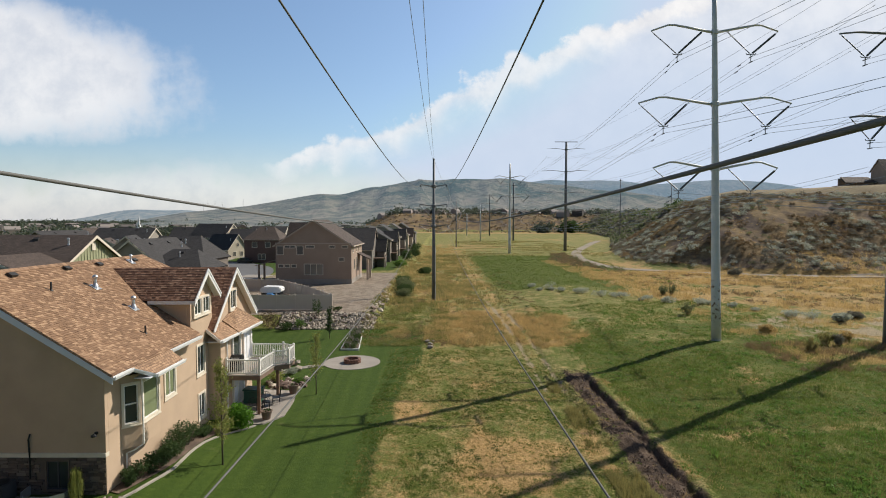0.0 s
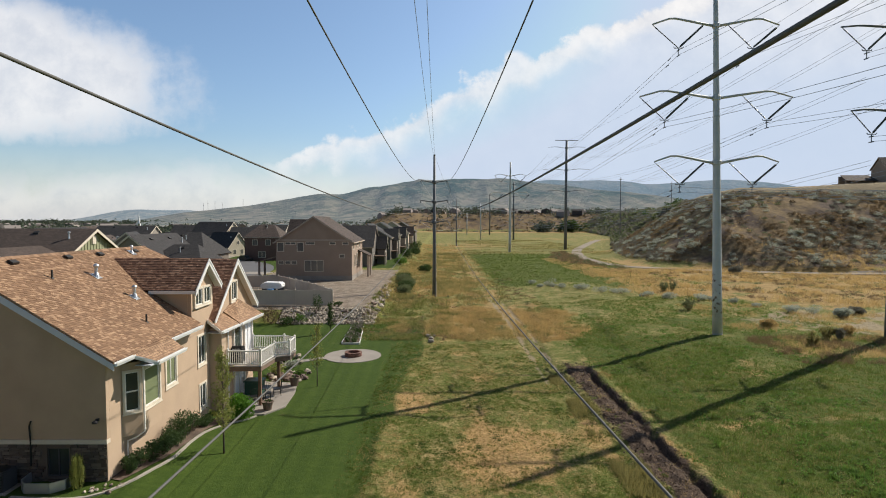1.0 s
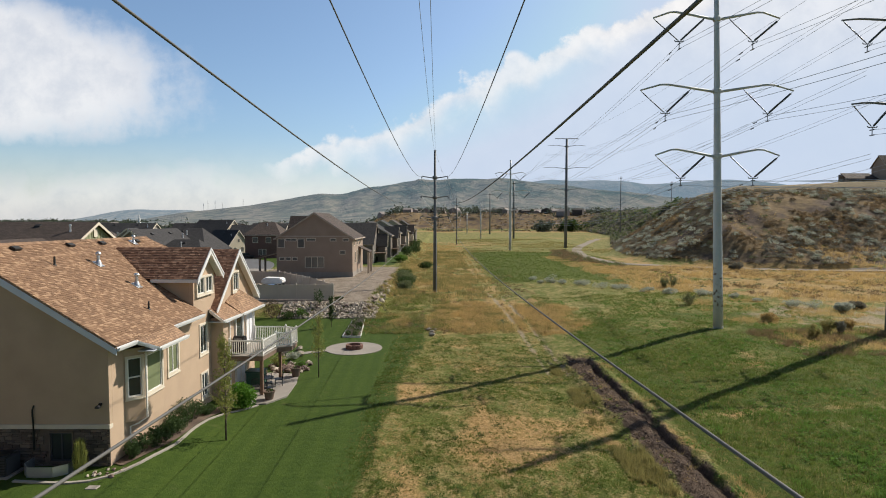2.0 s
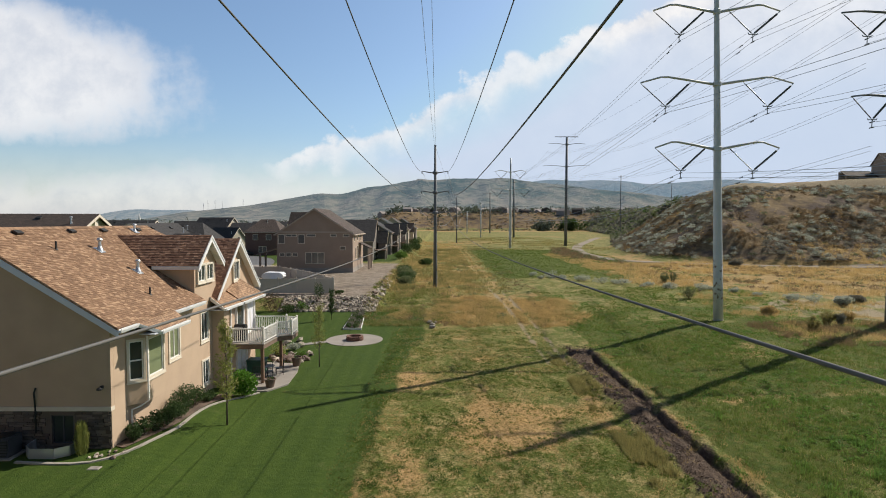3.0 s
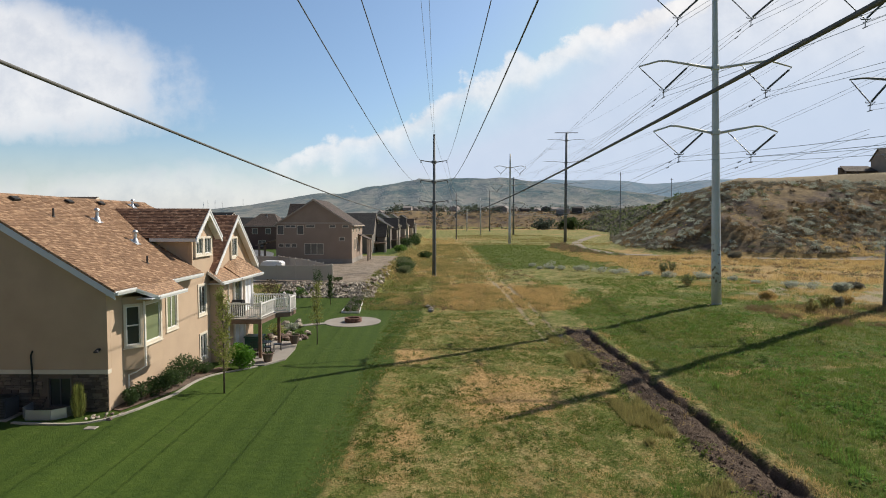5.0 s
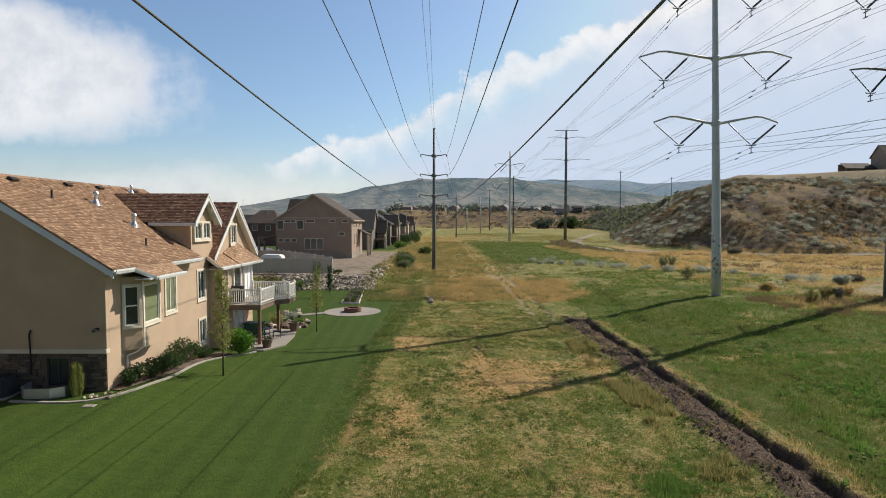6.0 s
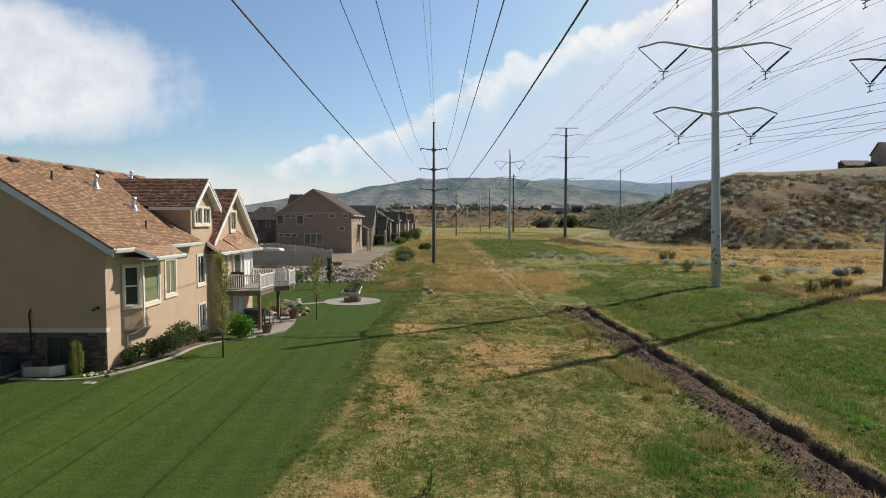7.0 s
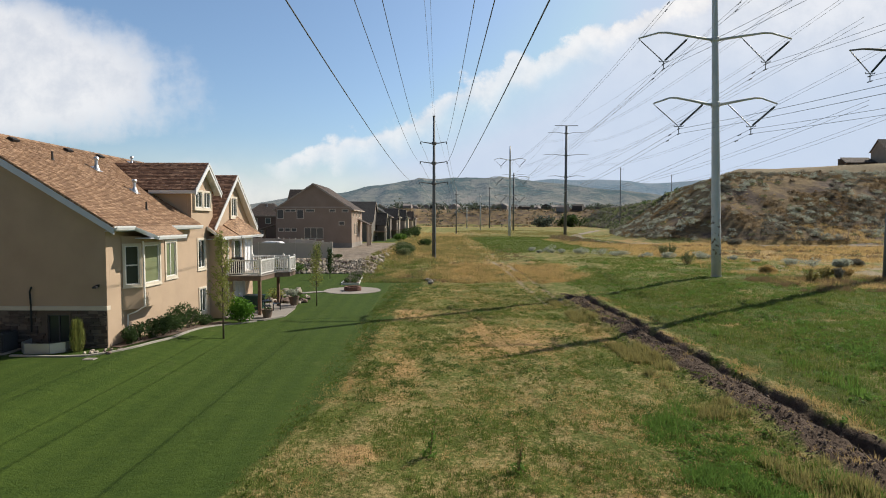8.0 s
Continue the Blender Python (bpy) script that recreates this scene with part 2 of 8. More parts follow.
M["blue_pl"] = plain("blue_tarp", (0.08, 0.26, 0.52), 0.5)
M["leaf_dark"] = foliage("dark_shrub_leaves", (0.062, 0.100, 0.036))
M["leaf_bush"] = foliage("greasewood_leaves", (0.155, 0.18, 0.085))
M["brush_tan"] = foliage("tan_brush", (0.27, 0.192, 0.105), 0.35, 0.8, 0.3)
M["leaf_lime"] = foliage("lime_shrub_leaves", (0.11, 0.24, 0.03))
M["leaf_sap"] = foliage("sapling_leaves", (0.28, 0.30, 0.088))
M["leaf_mid"] = foliage("green_leaves", (0.06, 0.095, 0.03))
# distant leaves: haze put into the colour, paler and greyer than near ones
M["leaf_far"] = foliage("hazed_tree_leaves", (0.095, 0.115, 0.082))
M["sage"] = foliage("sagebrush_leaves", (0.225, 0.212, 0.165), 0.35, 0.8, 0.3)
M["sage_pale"] = foliage("pale_sage_leaves", (0.42, 0.44, 0.36), 0.3, 0.8)
M["straw"] = foliage("dry_grass", (0.54, 0.392, 0.172), 0.4, 0.8)
M["grass_g"] = foliage("green_grass", (0.138, 0.188, 0.040), 0.45, 0.7)
M["grass_m"] = foliage("mixed_grass", (0.295, 0.262, 0.10), 0.5, 0.8)
M["grass_d"] = foliage("deep_green_weeds", (0.075, 0.130, 0.034), 0.45, 0.7)
M["weed"] = foliage("bright_weeds", (0.140, 0.238, 0.050), 0.4, 0.7)
M["leaf_red"] = foliage("reddish_shrub_leaves", (0.135, 0.10, 0.06), 0.5)


# ---------------------------------------------------------------- mesh helpers
def thing(name, loc, label, category, group="", kind=""):
    e = new(name)
    e.location = loc
    e.empty_display_size = 0.3
    return tagged(e, label, category, group, kind)


def top_of(ob):
    while ob.parent:
        ob = ob.parent
    return ob


def finish(bm, smooth=False):
    bmesh.ops.recalc_face_normals(bm, faces=bm.faces)
    if smooth:
        for f in bm.faces:
            f.smooth = True


def part(name, bm, material, parent, label="", smooth=False, kind=""):
    """Links bm, given in world metres, as one mesh under its thing."""
    finish(bm, smooth)
    base = top_of(parent).location
    for v in bm.verts:
        v.co -= base
    me = bpy.data.meshes.new(name)
    bm.to_mesh(me)
    bm.free()
    me.materials.append(M[material] if isinstance(material, str) else material)
    ob = new(name, me)
    ob.parent = parent
    return tagged(ob, label, kind=kind)


def solo(name, bm, material, label, category, kind="", group="", smooth=False, recalc=True):
    if recalc:
        finish(bm, smooth)
    me = bpy.data.meshes.new(name)
    bm.to_mesh(me)
    bm.free()
    me.materials.append(M[material] if isinstance(material, str) else material)
    return tagged(new(name, me), label, category, group, kind)


def BM():
    return bmesh.new()


def box(bm, a, b, m=None):
    x0, y0, z0 = a
    x1, y1, z1 = b
    vs = [bm.verts.new(p) for p in ((x0, y0, z0), (x1, y0, z0), (x1, y1, z0), (x0, y1, z0), (x0, y0, z1), (x1, y0, z1), (x1, y1, z1), (x0, y1, z1))]
    if m is not None:
        for v in vs:
            v.co = m @ v.co
    for f in ((0, 3, 2, 1), (4, 5, 6, 7), (0, 1, 5, 4), (1, 2, 6, 5), (2, 3, 7, 6), (3, 0, 4, 7)):
        bm.faces.new([vs[i] for i in f])
    return bm


def prism(bm, poly, shift):
    """A solid from a planar outline pushed along a vector."""
    lo = [bm.verts.new(p) for p in poly]
    hi = [bm.verts.new(Vector(p) + Vector(shift)) for p in poly]
    bm.faces.new(lo)
    bm.faces.new(hi[::-1])
    n = len(poly)
    for i in range(n):
        bm.faces.new((lo[i], hi[i], hi[(i + 1) % n], lo[(i + 1) % n]))
    return bm


def roof_slab(bm, poly, thick=0.10):
    """A roof plane with thickness; UV rows run level, columns up the slope."""
    uvl = bm.loops.layers.uv.verify()
    p = [Vector(q) for q in poly]
    nrm = (p[1] - p[0]).cross(p[2] - p[0]).normalized()
    if nrm.z < 0:
        nrm = -nrm
    level = Vector((nrm.y, -nrm.x, 0)).normalized() if nrm.xy.length > 1e-4 else Vector((1, 0, 0))
    up = nrm.cross(level)
    before = set(bm.faces)
    prism(bm, [q + Vector((0, 0, 0)) for q in p], -nrm * thick)
    for f in bm.faces:
        if f not in before:
            for l in f.loops:
                l[uvl].uv = (l.vert.co.dot(level), l.vert.co.dot(up))
    return bm


def tube(bm, pts, r, n=6, r1=None, cap=True):
    """A round bar along points; r may taper to r1."""
    pts = [Vector(p) for p in pts]
    rings = []
    last = None
    for i, p in enumerate(pts):
        d = (pts[min(i + 1, len(pts) - 1)] - pts[max(i - 1, 0)]).normalized()
        a = last if last is not None else d.orthogonal()
        a = (a - d * a.dot(d)).normalized()
        last = a
        b = d.cross(a)
        k = i / max(1, len(pts) - 1)
        rr = r if r1 is None else r + (r1 - r) * k
        rings.append([bm.verts.new(p + a * rr * math.cos(2 * math.pi * j / n) + b * rr * math.sin(2 * math.pi * j / n)) for j in range(n)])
    for i in range(len(rings) - 1):
        for j in range(n):
            bm.faces.new((rings[i][j], rings[i][(j + 1) % n], rings[i + 1][(j + 1) % n], rings[i + 1][j]))
    if cap:
        bm.faces.new(rings[0][::-1])
        bm.faces.new(rings[-1])
    return bm


def lathe(bm, c, prof, n=12):
    """Turned shape: profile of (radius, z) round a vertical axis at c."""
    rings = [[bm.verts.new((c[0] + r * math.cos(2 * math.pi * j / n), c[1] + r * math.sin(2 * math.pi * j / n), c[2] + z)) for j in range(n)] for r, z in prof]
    for i in range(len(rings) - 1):
        for j in range(n):
            bm.faces.new((rings[i][j], rings[i][(j + 1) % n], rings[i + 1][(j + 1) % n], rings[i + 1][j]))
    bm.faces.new(rings[0][::-1])
    bm.faces.new(rings[-1])
    return bm


rng = random.Random(7)


def leaf_cloud(bm, pts, size, r=rng, flat=0.5):
    """One small bent leaf card pair at every point."""
    for p in pts:
        s = size * r.uniform(0.6, 1.35)
        a = Vector((r.gauss(0, 1), r.gauss(0, 1), r.gauss(0, 1) * flat)).normalized()
        b = a.orthogonal().normalized()
        b = (Matrix.Rotation(r.uniform(0, 6.28), 3, a) @ b)
        c = a.cross(b)
        q = Vector(p)
        v = [bm.verts.new(q - b * s), bm.verts.new(q + c * s * 0.45 + a * s * 0.15), bm.verts.new(q + b * s), bm.verts.new(q - c * s * 0.45 + a * s * 0.15)]
        bm.faces.new(v[:3])
        bm.faces.new((v[0], v[2], v[3]))


def ball_points(n, c, rad, r=rng, hollow=0.35):
    out = []
    while len(out) < n:
        d = Vector((r.gauss(0, 1), r.gauss(0, 1), r.gauss(0, 1))).normalized() * (hollow + (1 - hollow) * r.random() ** 0.5)
        out.append((c[0] + d.x * rad[0], c[1] + d.y * rad[1], c[2] + d.z * rad[2]))
    return out


# ---------------------------------------------------------------- the lie of the land
def sstep(x, lo, hi):
    k = np.clip((np.asarray(x, float) - lo) / (hi - lo), 0, 1)
    return k * k * (3 - 2 * k)


def vnoise(x, y, seed=0):
    """Smooth value noise on the plane."""
    x, y = np.asarray(x, float), np.asarray(y, float)
    xi, yi = np.floor(x), np.floor(y)
    fx, fy = x - xi, y - yi
    fx, fy = fx * fx * (3 - 2 * fx), fy * fy * (3 - 2 * fy)

    def h(a, b):
        s = np.sin(a * 127.1 + b * 311.7 + seed * 74.7) * 43758.5453
        return s - np.floor(s)
    return (h(xi, yi) * (1 - fx) + h(xi + 1, yi) * fx) * (1 - fy) + (h(xi, yi + 1) * (1 - fx) + h(xi + 1, yi + 1) * fx) * fy


def fbm(x, y, seed=0, octaves=4):
    s, a = 0, 0.5
    for i in range(octaves):
        s = s + a * vnoise(np.asarray(x) * 2 ** i, np.asarray(y) * 2 ** i, seed + i)
        a *= 0.5
    return s


FOOT_Y = [-300, 60, 95, 108, 118, 135, 160, 200, 240, 300, 400, 560]
FOOT_X = [150, 140, 118, 99, 66, 50.5, 50.5, 60, 73, 92, 122, 150]


def foot(y):
    """Where the bluff's slope begins, east of the trail."""
    return np.interp(y, FOOT_Y, FOOT_X)


def inland(x, y):
    """How far a point lies in from the foot of the bluff, counted down its slope."""
    d = (x - foot(y)) * 0.80
    d2 = np.minimum(d, (y - 108) * 0.55 + (x - 100) * 0.04)
    d = np.minimum(d, np.maximum(d2, -30))
    w = 5 * (fbm(x / 14, y / 14, 3) - 0.45)
    return d + w * sstep(d, 0, 10) * sstep(d, 27, 20)


def bluff(x, y):
    d = inland(x, y)
    z = 19.2 * sstep(d, -2, 29.5)
    # bare graded bank that carries the road along the top
    z = z + (1.85 + 0.05 * np.clip(x - 100, 0, 40)) * sstep(d, 27.6, 30.4) * sstep(y, 270, 220) - 1.2 * sstep(d, 31, 33.5) + 0.8 * sstep(d, 40, 95)
    return z + 1.1 * (fbm(x / 5, y / 5, 9) - 0.5) * sstep(d, 2, 10) * sstep(d, 28, 25)


def far_bank(x, y):
    """The brown bank that closes the fields."""
    return (21.0 + 3.0 * (fbm(x / 60, y / 60, 71) - 0.5)) * sstep(y + 45 * (fbm(x / 70, 0 * x, 72) - 0.5), 600, 690) * sstep(x, -120, -45)


TRACK_Y = [24, 36, 46, 54, 63, 78, 105, 145, 200, 305]
TRACK_X = [8.2, 8.25, 8.35, 8.45, 8.2, 7.4, 7.1, 7.2, 7.2, 7.8]


def in_rut(x, y, w=0.34):
    """1 in the wheel ruts, 0 beside them."""
    return np.exp(-((np.abs(x - np.interp(y, TRACK_Y, TRACK_X)) - 0.68) / w) ** 2)


def land(x, y):
    x, y = np.asarray(x, float), np.asarray(y, float)
    z = -0.55 + 0.55 * sstep(x, 8, 24) * (1 - 0.3 * sstep(y, 60, 30)) + (0.65 - 0.25 * sstep(x, 14, 30)) * sstep(y, 52, 76)
    z = z + 0.55 * sstep(x, -9, -13.5) * sstep(y, 33, 24)
    z = z + (1.15 * sstep(y, 60.3, 63.6) - 0.3 * sstep(y, 66, 92)) * sstep(x, -6.4, -9.2)
    z = z + np.maximum(bluff(x, y), far_bank(x, y))
    # rising plain beyond the fields
    z = z + 6 * sstep(y, 700, 1500) * sstep(x, -300, 0)
    rough = 0.20 * (fbm(x / 1.1, y / 1.1, 5) - 0.5) * sstep(x, -4.5, -2) * sstep(y, 120, 70)
    rough = rough + 0.5 * (fbm(x / 11, y / 11, 6) - 0.47) * sstep(x, -3, 4)
    z = z + rough
    # trench and its spoil heap
    run = sstep(y, 44.5, 42) * sstep(y, 2, 4)
    wob = 0.5 * (fbm(y / 3, 0 * y, 11) - 0.5) + 0.35 * (fbm(y / 0.8, 0 * y, 13) - 0.5)
    slump = fbm(y / 1.1, 0 * y, 15)
    z = z - (0.14 + 0.34 * slump) * np.exp(-((x - 11.32 - wob) / (0.17 + 0.20 * fbm(y / 0.9, 0 * y, 16))) ** 4) * run
    z = z + (0.42 * fbm(x / 0.42, y / 0.42, 12) - 0.02) * np.exp(-((x - 10.05 - wob) / (0.40 + 1.05 * fbm(y / 1.4, 0 * y, 14))) ** 4) * run
    z = z + 0.16 * fbm(x / 0.5, y / 0.6, 17) * np.exp(-((x - 11.95 - wob) / 0.22) ** 2) * run
    # wheel ruts
    mid_t = np.interp(y, TRACK_Y, TRACK_X)
    z = z - 0.09 * np.exp(-((np.abs(x - mid_t) - 0.68) / 0.25) ** 2) * sstep(y, 42, 48) * sstep(y, 250, 120)
    return z


def g(x, y):
    return float(land(x, y))


def spaced(*runs):
    out = [runs[0][0]]
    for a, b, s in runs:
        n = max(1, round((b - a) / s))
        out += [a + (b - a) * (i + 1) / n for i in range(n)]
    return np.array(out)


def build_ground():
    xs = spaced((-4900, -1500, 340), (-1500, -400, 110), (-400, -120, 28), (-120, -40, 5), (-40, -15, 1.2), (-15, 8.6, 0.33), (8.6, 12.6, 0.11), (12.6, 24, 0.42), (24, 60, 0.8), (60, 150, 2), (150, 420, 18), (420, 1500, 108), (1500, 4900, 340))
    ys = spaced((-600, -60, 60), (-60, 4, 4), (4, 10, 0.6), (10, 46, 0.19), (46, 80, 0.45), (80, 130, 1.0), (130, 260, 2.2), (260, 700, 11), (700, 1500, 50), (1500, 4900, 170))
    X, Y = np.meshgrid(xs, ys)
    Z = land(X, Y)
    nx, ny = len(xs), len(ys)
    co = np.stack([X.ravel(), Y.ravel(), Z.ravel()], 1)
    i = np.arange((ny - 1) * nx).reshape(ny - 1, nx)[:, :-1].ravel()
    faces = np.stack([i, i + 1, i + nx + 1, i + nx], 1)
    me = bpy.data.meshes.new("ground")
    me.from_pydata(co.tolist(), [], faces.tolist())
    me.polygons.foreach_set("use_smooth", np.ones(len(faces), bool))
    x, y = X.ravel(), Y.ravel()
    n1 = fbm(x / 6, y / 6, 21) - 0.47
    n2 = fbm(x / 2.2, y / 2.2, 22) - 0.47
    edge = np.interp(y, [0, 10, 15, 22, 33, 44, 50, 59], [-5.2, -4.9, -4.4, -3.5, -3.2, -2.6, -1.9, -1.6])
    edge = edge + 1.6 * n1 + 1.2 * n2
    lawn = sstep(x, edge + 0.8, edge - 0.8) * sstep(y, 61.2, 60.2)
    lawn = np.maximum(lawn, 0.75 * sstep(x, -32, -36) * sstep(y, 86, 90) * sstep(y, 320, 260) * sstep(x, -140, -120))
    lawn = np.maximum(lawn, sstep(y, 118, 121) * sstep(x, -9, -12) * sstep(x, -40, -36) * sstep(y, 260, 240))
    # dry straw
    dry = np.clip(0.60 + 1.0 * n1 + 0.9 * n2, 0, 1) * sstep(y, 49.5 + 5 * n1, 54 + 5 * n1) * (0.45 + 0.55 * sstep(x, -1.6 + 3 * n2, 0.2 + 3 * n2)) * sstep(x, -8.5, -5.5) * sstep(x, 18 + 6 * n1, 11 + 6 * n1) * sstep(y, 80, 70)
    strip = sstep(x, 9.4 + 2 * n2, 7.8 + 2 * n2) * sstep(x, -9, -4) * sstep(y, 400, 240)
    dry = np.maximum(dry, (0.24 + 0.30 * np.exp(-((x - 6.2) / 3.0) ** 2) + 1.3 * n1 + 0.9 * n2) * sstep(y, 74, 80) * strip)
    dry = np.maximum(dry, (0.78 + 1.6 * n2 + 0.8 * n1) * sstep(y + 0.42 * (x - 40), 68 + 16 * n1, 78 + 16 * n1) * sstep(x, 27 + 5 * n2, 35 + 5 * n2) * sstep(x, 130, 110) * sstep(y, 135, 122))
    dry = np.maximum(dry, np.clip(0.75 + 1.8 * n2, 0, 1) * np.exp(-(((x - 33.5) / 5.5) ** 2 + ((y - 47) / 4.0) ** 2)))
    dry = np.maximum(dry, 0.7 * sstep(x, 38, 46) * sstep(y, 44, 48) * sstep(y, 60, 55))
    dry = np.maximum(dry, np.clip(0.75 + 1.5 * n2, 0, 1) * np.exp(-(((x - 37) / 5.5) ** 2 + ((y - 139) / 17) ** 2)))
    dry = np.maximum(dry, np.clip(0.8 + 1.5 * n2, 0, 1) * np.exp(-(((x - 47) / 7.0) ** 2 + ((y - 140) / 28) ** 2)))
    dry = np.maximum(dry, 0.8 * sstep(y, 520, 545) * sstep(y, 612, 596))
    dry = np.maximum(dry, (0.32 + 0.7 * (fbm(x / 30, y / 50, 27) - 0.47) + 0.7 * n1 + 0.4 * n2) * sstep(y, 176 + 12 * n1, 184 + 12 * n1) * sstep(y, 560, 500) * sstep(x, -6, 6))
    # worn, sun-bleached patches in the mown strip: centre, half widths, strength
    patch = 0
    for cx, cy, wx, wy, k in ((3.5, 27.5, 3.4, 4.6, 1.0), (-1.9, 35.3, 1.9, 2.5, 0.9), (3.1, 39.8, 1.4, 1.5, 0.75), (-1.9, 19.8, 1.5, 4.2, 0.7), (1.6, 19.5, 2.2, 2.6, 0.4), (-2.4, 13.5, 1.6, 1.6, 0.22),
                              (-4.2, 42, 0.8, 2.0, 0.4), (-4.1, 21, 0.55, 4.5, 0.7), (6.5, 9.5, 2.2, 1.8, 0.6), (2.0, 47.5, 2.2, 1.5, 0.35), (8.3, 36, 0.7, 11, 0.55), (1.5, 11.0, 3.8, 2.8, 0.38), (5.2, 15.5, 1.6, 2.4, 0.3)):
        patch = patch + k * np.exp(-(((x - cx) / wx) ** 2 + ((y - cy) / wy) ** 2))
    bare = np.clip(patch + 1.3 * n2 + 0.5 * n1, 0, 1) * sstep(x, edge - 1.3, edge - 0.2) * sstep(y, 52, 48) * sstep(x, 10.5, 8.5)
    lush = sstep(x, 11.6, 13) * sstep(y, 64 + 20 * n1, 54 + 20 * n1) * 0.72 + sstep(y, 88 + 20 * n1, 100 + 20 * n1) * sstep(y, 184 + 8 * n1, 177 + 8 * n1) * sstep(x, 8 + 4 * n2, 12 + 4 * n2) * sstep(x, 48 - 0.05 * (y - 90), 40 - 0.05 * (y - 90))
    n3 = fbm(x / 9, y / 5, 28) - 0.47
    lush = lush + 1.6 * n3 * sstep(x, 11.6, 14) * sstep(y, 86, 76)
    bare = np.maximum(bare, np.clip(0.22 + 1.5 * n2 - 1.2 * n3, 0, 1) * sstep(x, 12.6, 11.9) * sstep(x, 11.5, 11.7) * sstep(y, 46, 44))
    bare = np.maximum(bare, np.clip(-2.6 * n3 - 0.12 + 1.1 * n2, 0, 0.8) * sstep(x, 12.5, 16) * sstep(y, 22, 30) * sstep(y, 74, 64) * sstep(x, 52, 44))
    lush = np.clip(lush + 0.35 * np.exp(-(((x - 2) / 9) ** 2 + ((y - 45) / 5) ** 2)) + 0.6 * np.exp(-(((x - 7.3) / 1.8) ** 2 + ((y - 13.5) / 3.5) ** 2)), 0, 1)
    soil = np.exp(-((x - 10.68) / (0.84 + 0.75 * fbm(y / 1.4, 0 * y, 14) + 0.5 * n2)) ** 4) * sstep(y, 45, 43) * np.clip(0.75 + 1.4 * (fbm(x / 0.5, y / 0.7, 18) - 0.3), 0, 1)
    dirt = sstep(y, 62.6, 63.6) * sstep(x, -7.3 - 0.02 * (y - 62), -8.5 - 0.02 * (y - 62)) * sstep(y, 116, 113) * sstep(x, -34, -32)
    rut = in_rut(x, y) * sstep(y, 26, 46) * sstep(y, 330, 200) * (0.45 + 0.55 * sstep(y, 84, 66)) * (0.75 + 1.6 * n2)
    bare = bare * 0.88
    top = inland(x, y)
    grey = np.exp(-(((x - 45) / 12) ** 4 + ((y - 60) / 7.5) ** 4)) * np.clip(0.62 + 1.6 * n2 + n1, 0, 1)
    grey = np.maximum(grey, np.clip(rut, 0, 0.85))
    grey = np.maximum(grey, sstep(top, 27.8, 28.8) * sstep(top, 60, 45) * sstep(y, 300, 250))
    fb = far_bank(x, y)
    slope = np.maximum(sstep(bluff(x, y), 0.5, 2.0), sstep(fb, 1, 3) * sstep(y, 900, 760))
    far = np.clip(sstep(np.hypot(x, y), 600, 680) - slope, 0, 1)
    for name, cols in (("mask_a", (lawn, dry, bare, lush)), ("mask_b", (soil, dirt, grey, slope)), ("mask_c", (far, far, far, far))):
        at = me.color_attributes.new(name, "FLOAT_COLOR", "POINT")
        at.data.foreach_set("color", np.stack(cols, 1).astype(np.float32).ravel())
    m, nt, b = surface("field_ground", 0.95)
    b.inputs["Specular IOR Level"].default_value = 0.15
    tc = nt.nodes.new("ShaderNodeTexCoord")
    vec = tc.outputs["Object"]
    masks = {}
    for name, keys in (("mask_a", ("lawn", "dry", "bare", "lush")), ("mask_b", ("soil", "dirt", "grey", "slope")), ("mask_c", ("far",))):
        a = nt.nodes.new("ShaderNodeAttribute")
        a.attribute_name = name
        sp = nt.nodes.new("ShaderNodeSeparateColor")
        nt.links.new(a.outputs["Color"], sp.inputs[0])
        for i, k in enumerate(keys):
            masks[k] = a.outputs["Alpha"] if i == 3 else sp.outputs[i]
    big, mid = noise_node(nt, vec, 0.13, 5), noise_node(nt, vec, 0.8, 5, 0.62)
    fine, tiny = noise_node(nt, vec, 4.2, 7, 0.78), noise_node(nt, vec, 22.0, 3)
    spots = noise_node(nt, vec, 1.9, 5, 0.7)

    def blend(a, b_, f, soft=0.5):
        """b_ over a where the mask wins against the noise."""
        k = math_node(nt, "ADD", f, math_node(nt, "MULTIPLY", math_node(nt, "SUBTRACT", math_node(nt, "ADD", math_node(nt, "MULTIPLY", mid, 0.55), math_node(nt, "MULTIPLY", fine, 0.45)), 0.5), soft * 2))
        return mix_node(nt, step_node(nt, k, 0.35, 0.65), a, b_)

    def tone(lo, hi, noise_out=None, a=0.3, c=0.7):
        return mix_node(nt, step_node(nt, noise_out or fine, a, c), lo, hi)
    speck = noise_node(nt, vec, 9.0, 5, 0.7)
    mott = math_node(nt, "ADD", math_node(nt, "MULTIPLY", mid, 0.36), math_node(nt, "ADD", math_node(nt, "MULTIPLY", spots, 0.32), math_node(nt, "MULTIPLY", speck, 0.32)))
    field = mix_node(nt, step_node(nt, mott, 0.46, 0.58), tone((0.084, 0.112, 0.022), (0.178, 0.196, 0.046), speck), tone((0.258, 0.200, 0.078), (0.445, 0.350, 0.157), speck))
    col = blend(field, mix_node(nt, step_node(nt, spots, 0.40, 0.62), tone((0.050, 0.082, 0.013), (0.104, 0.146, 0.022)), tone((0.094, 0.104, 0.020), (0.150, 0.148, 0.035))), masks["lush"])
    col = blend(col, tone((0.296, 0.193, 0.082), (0.626, 0.413, 0.184), speck), masks["bare"], 0.55)
    col = blend(col, tone((0.245, 0.166, 0.068), (0.475, 0.328, 0.137), spots), masks["dry"], 0.8)
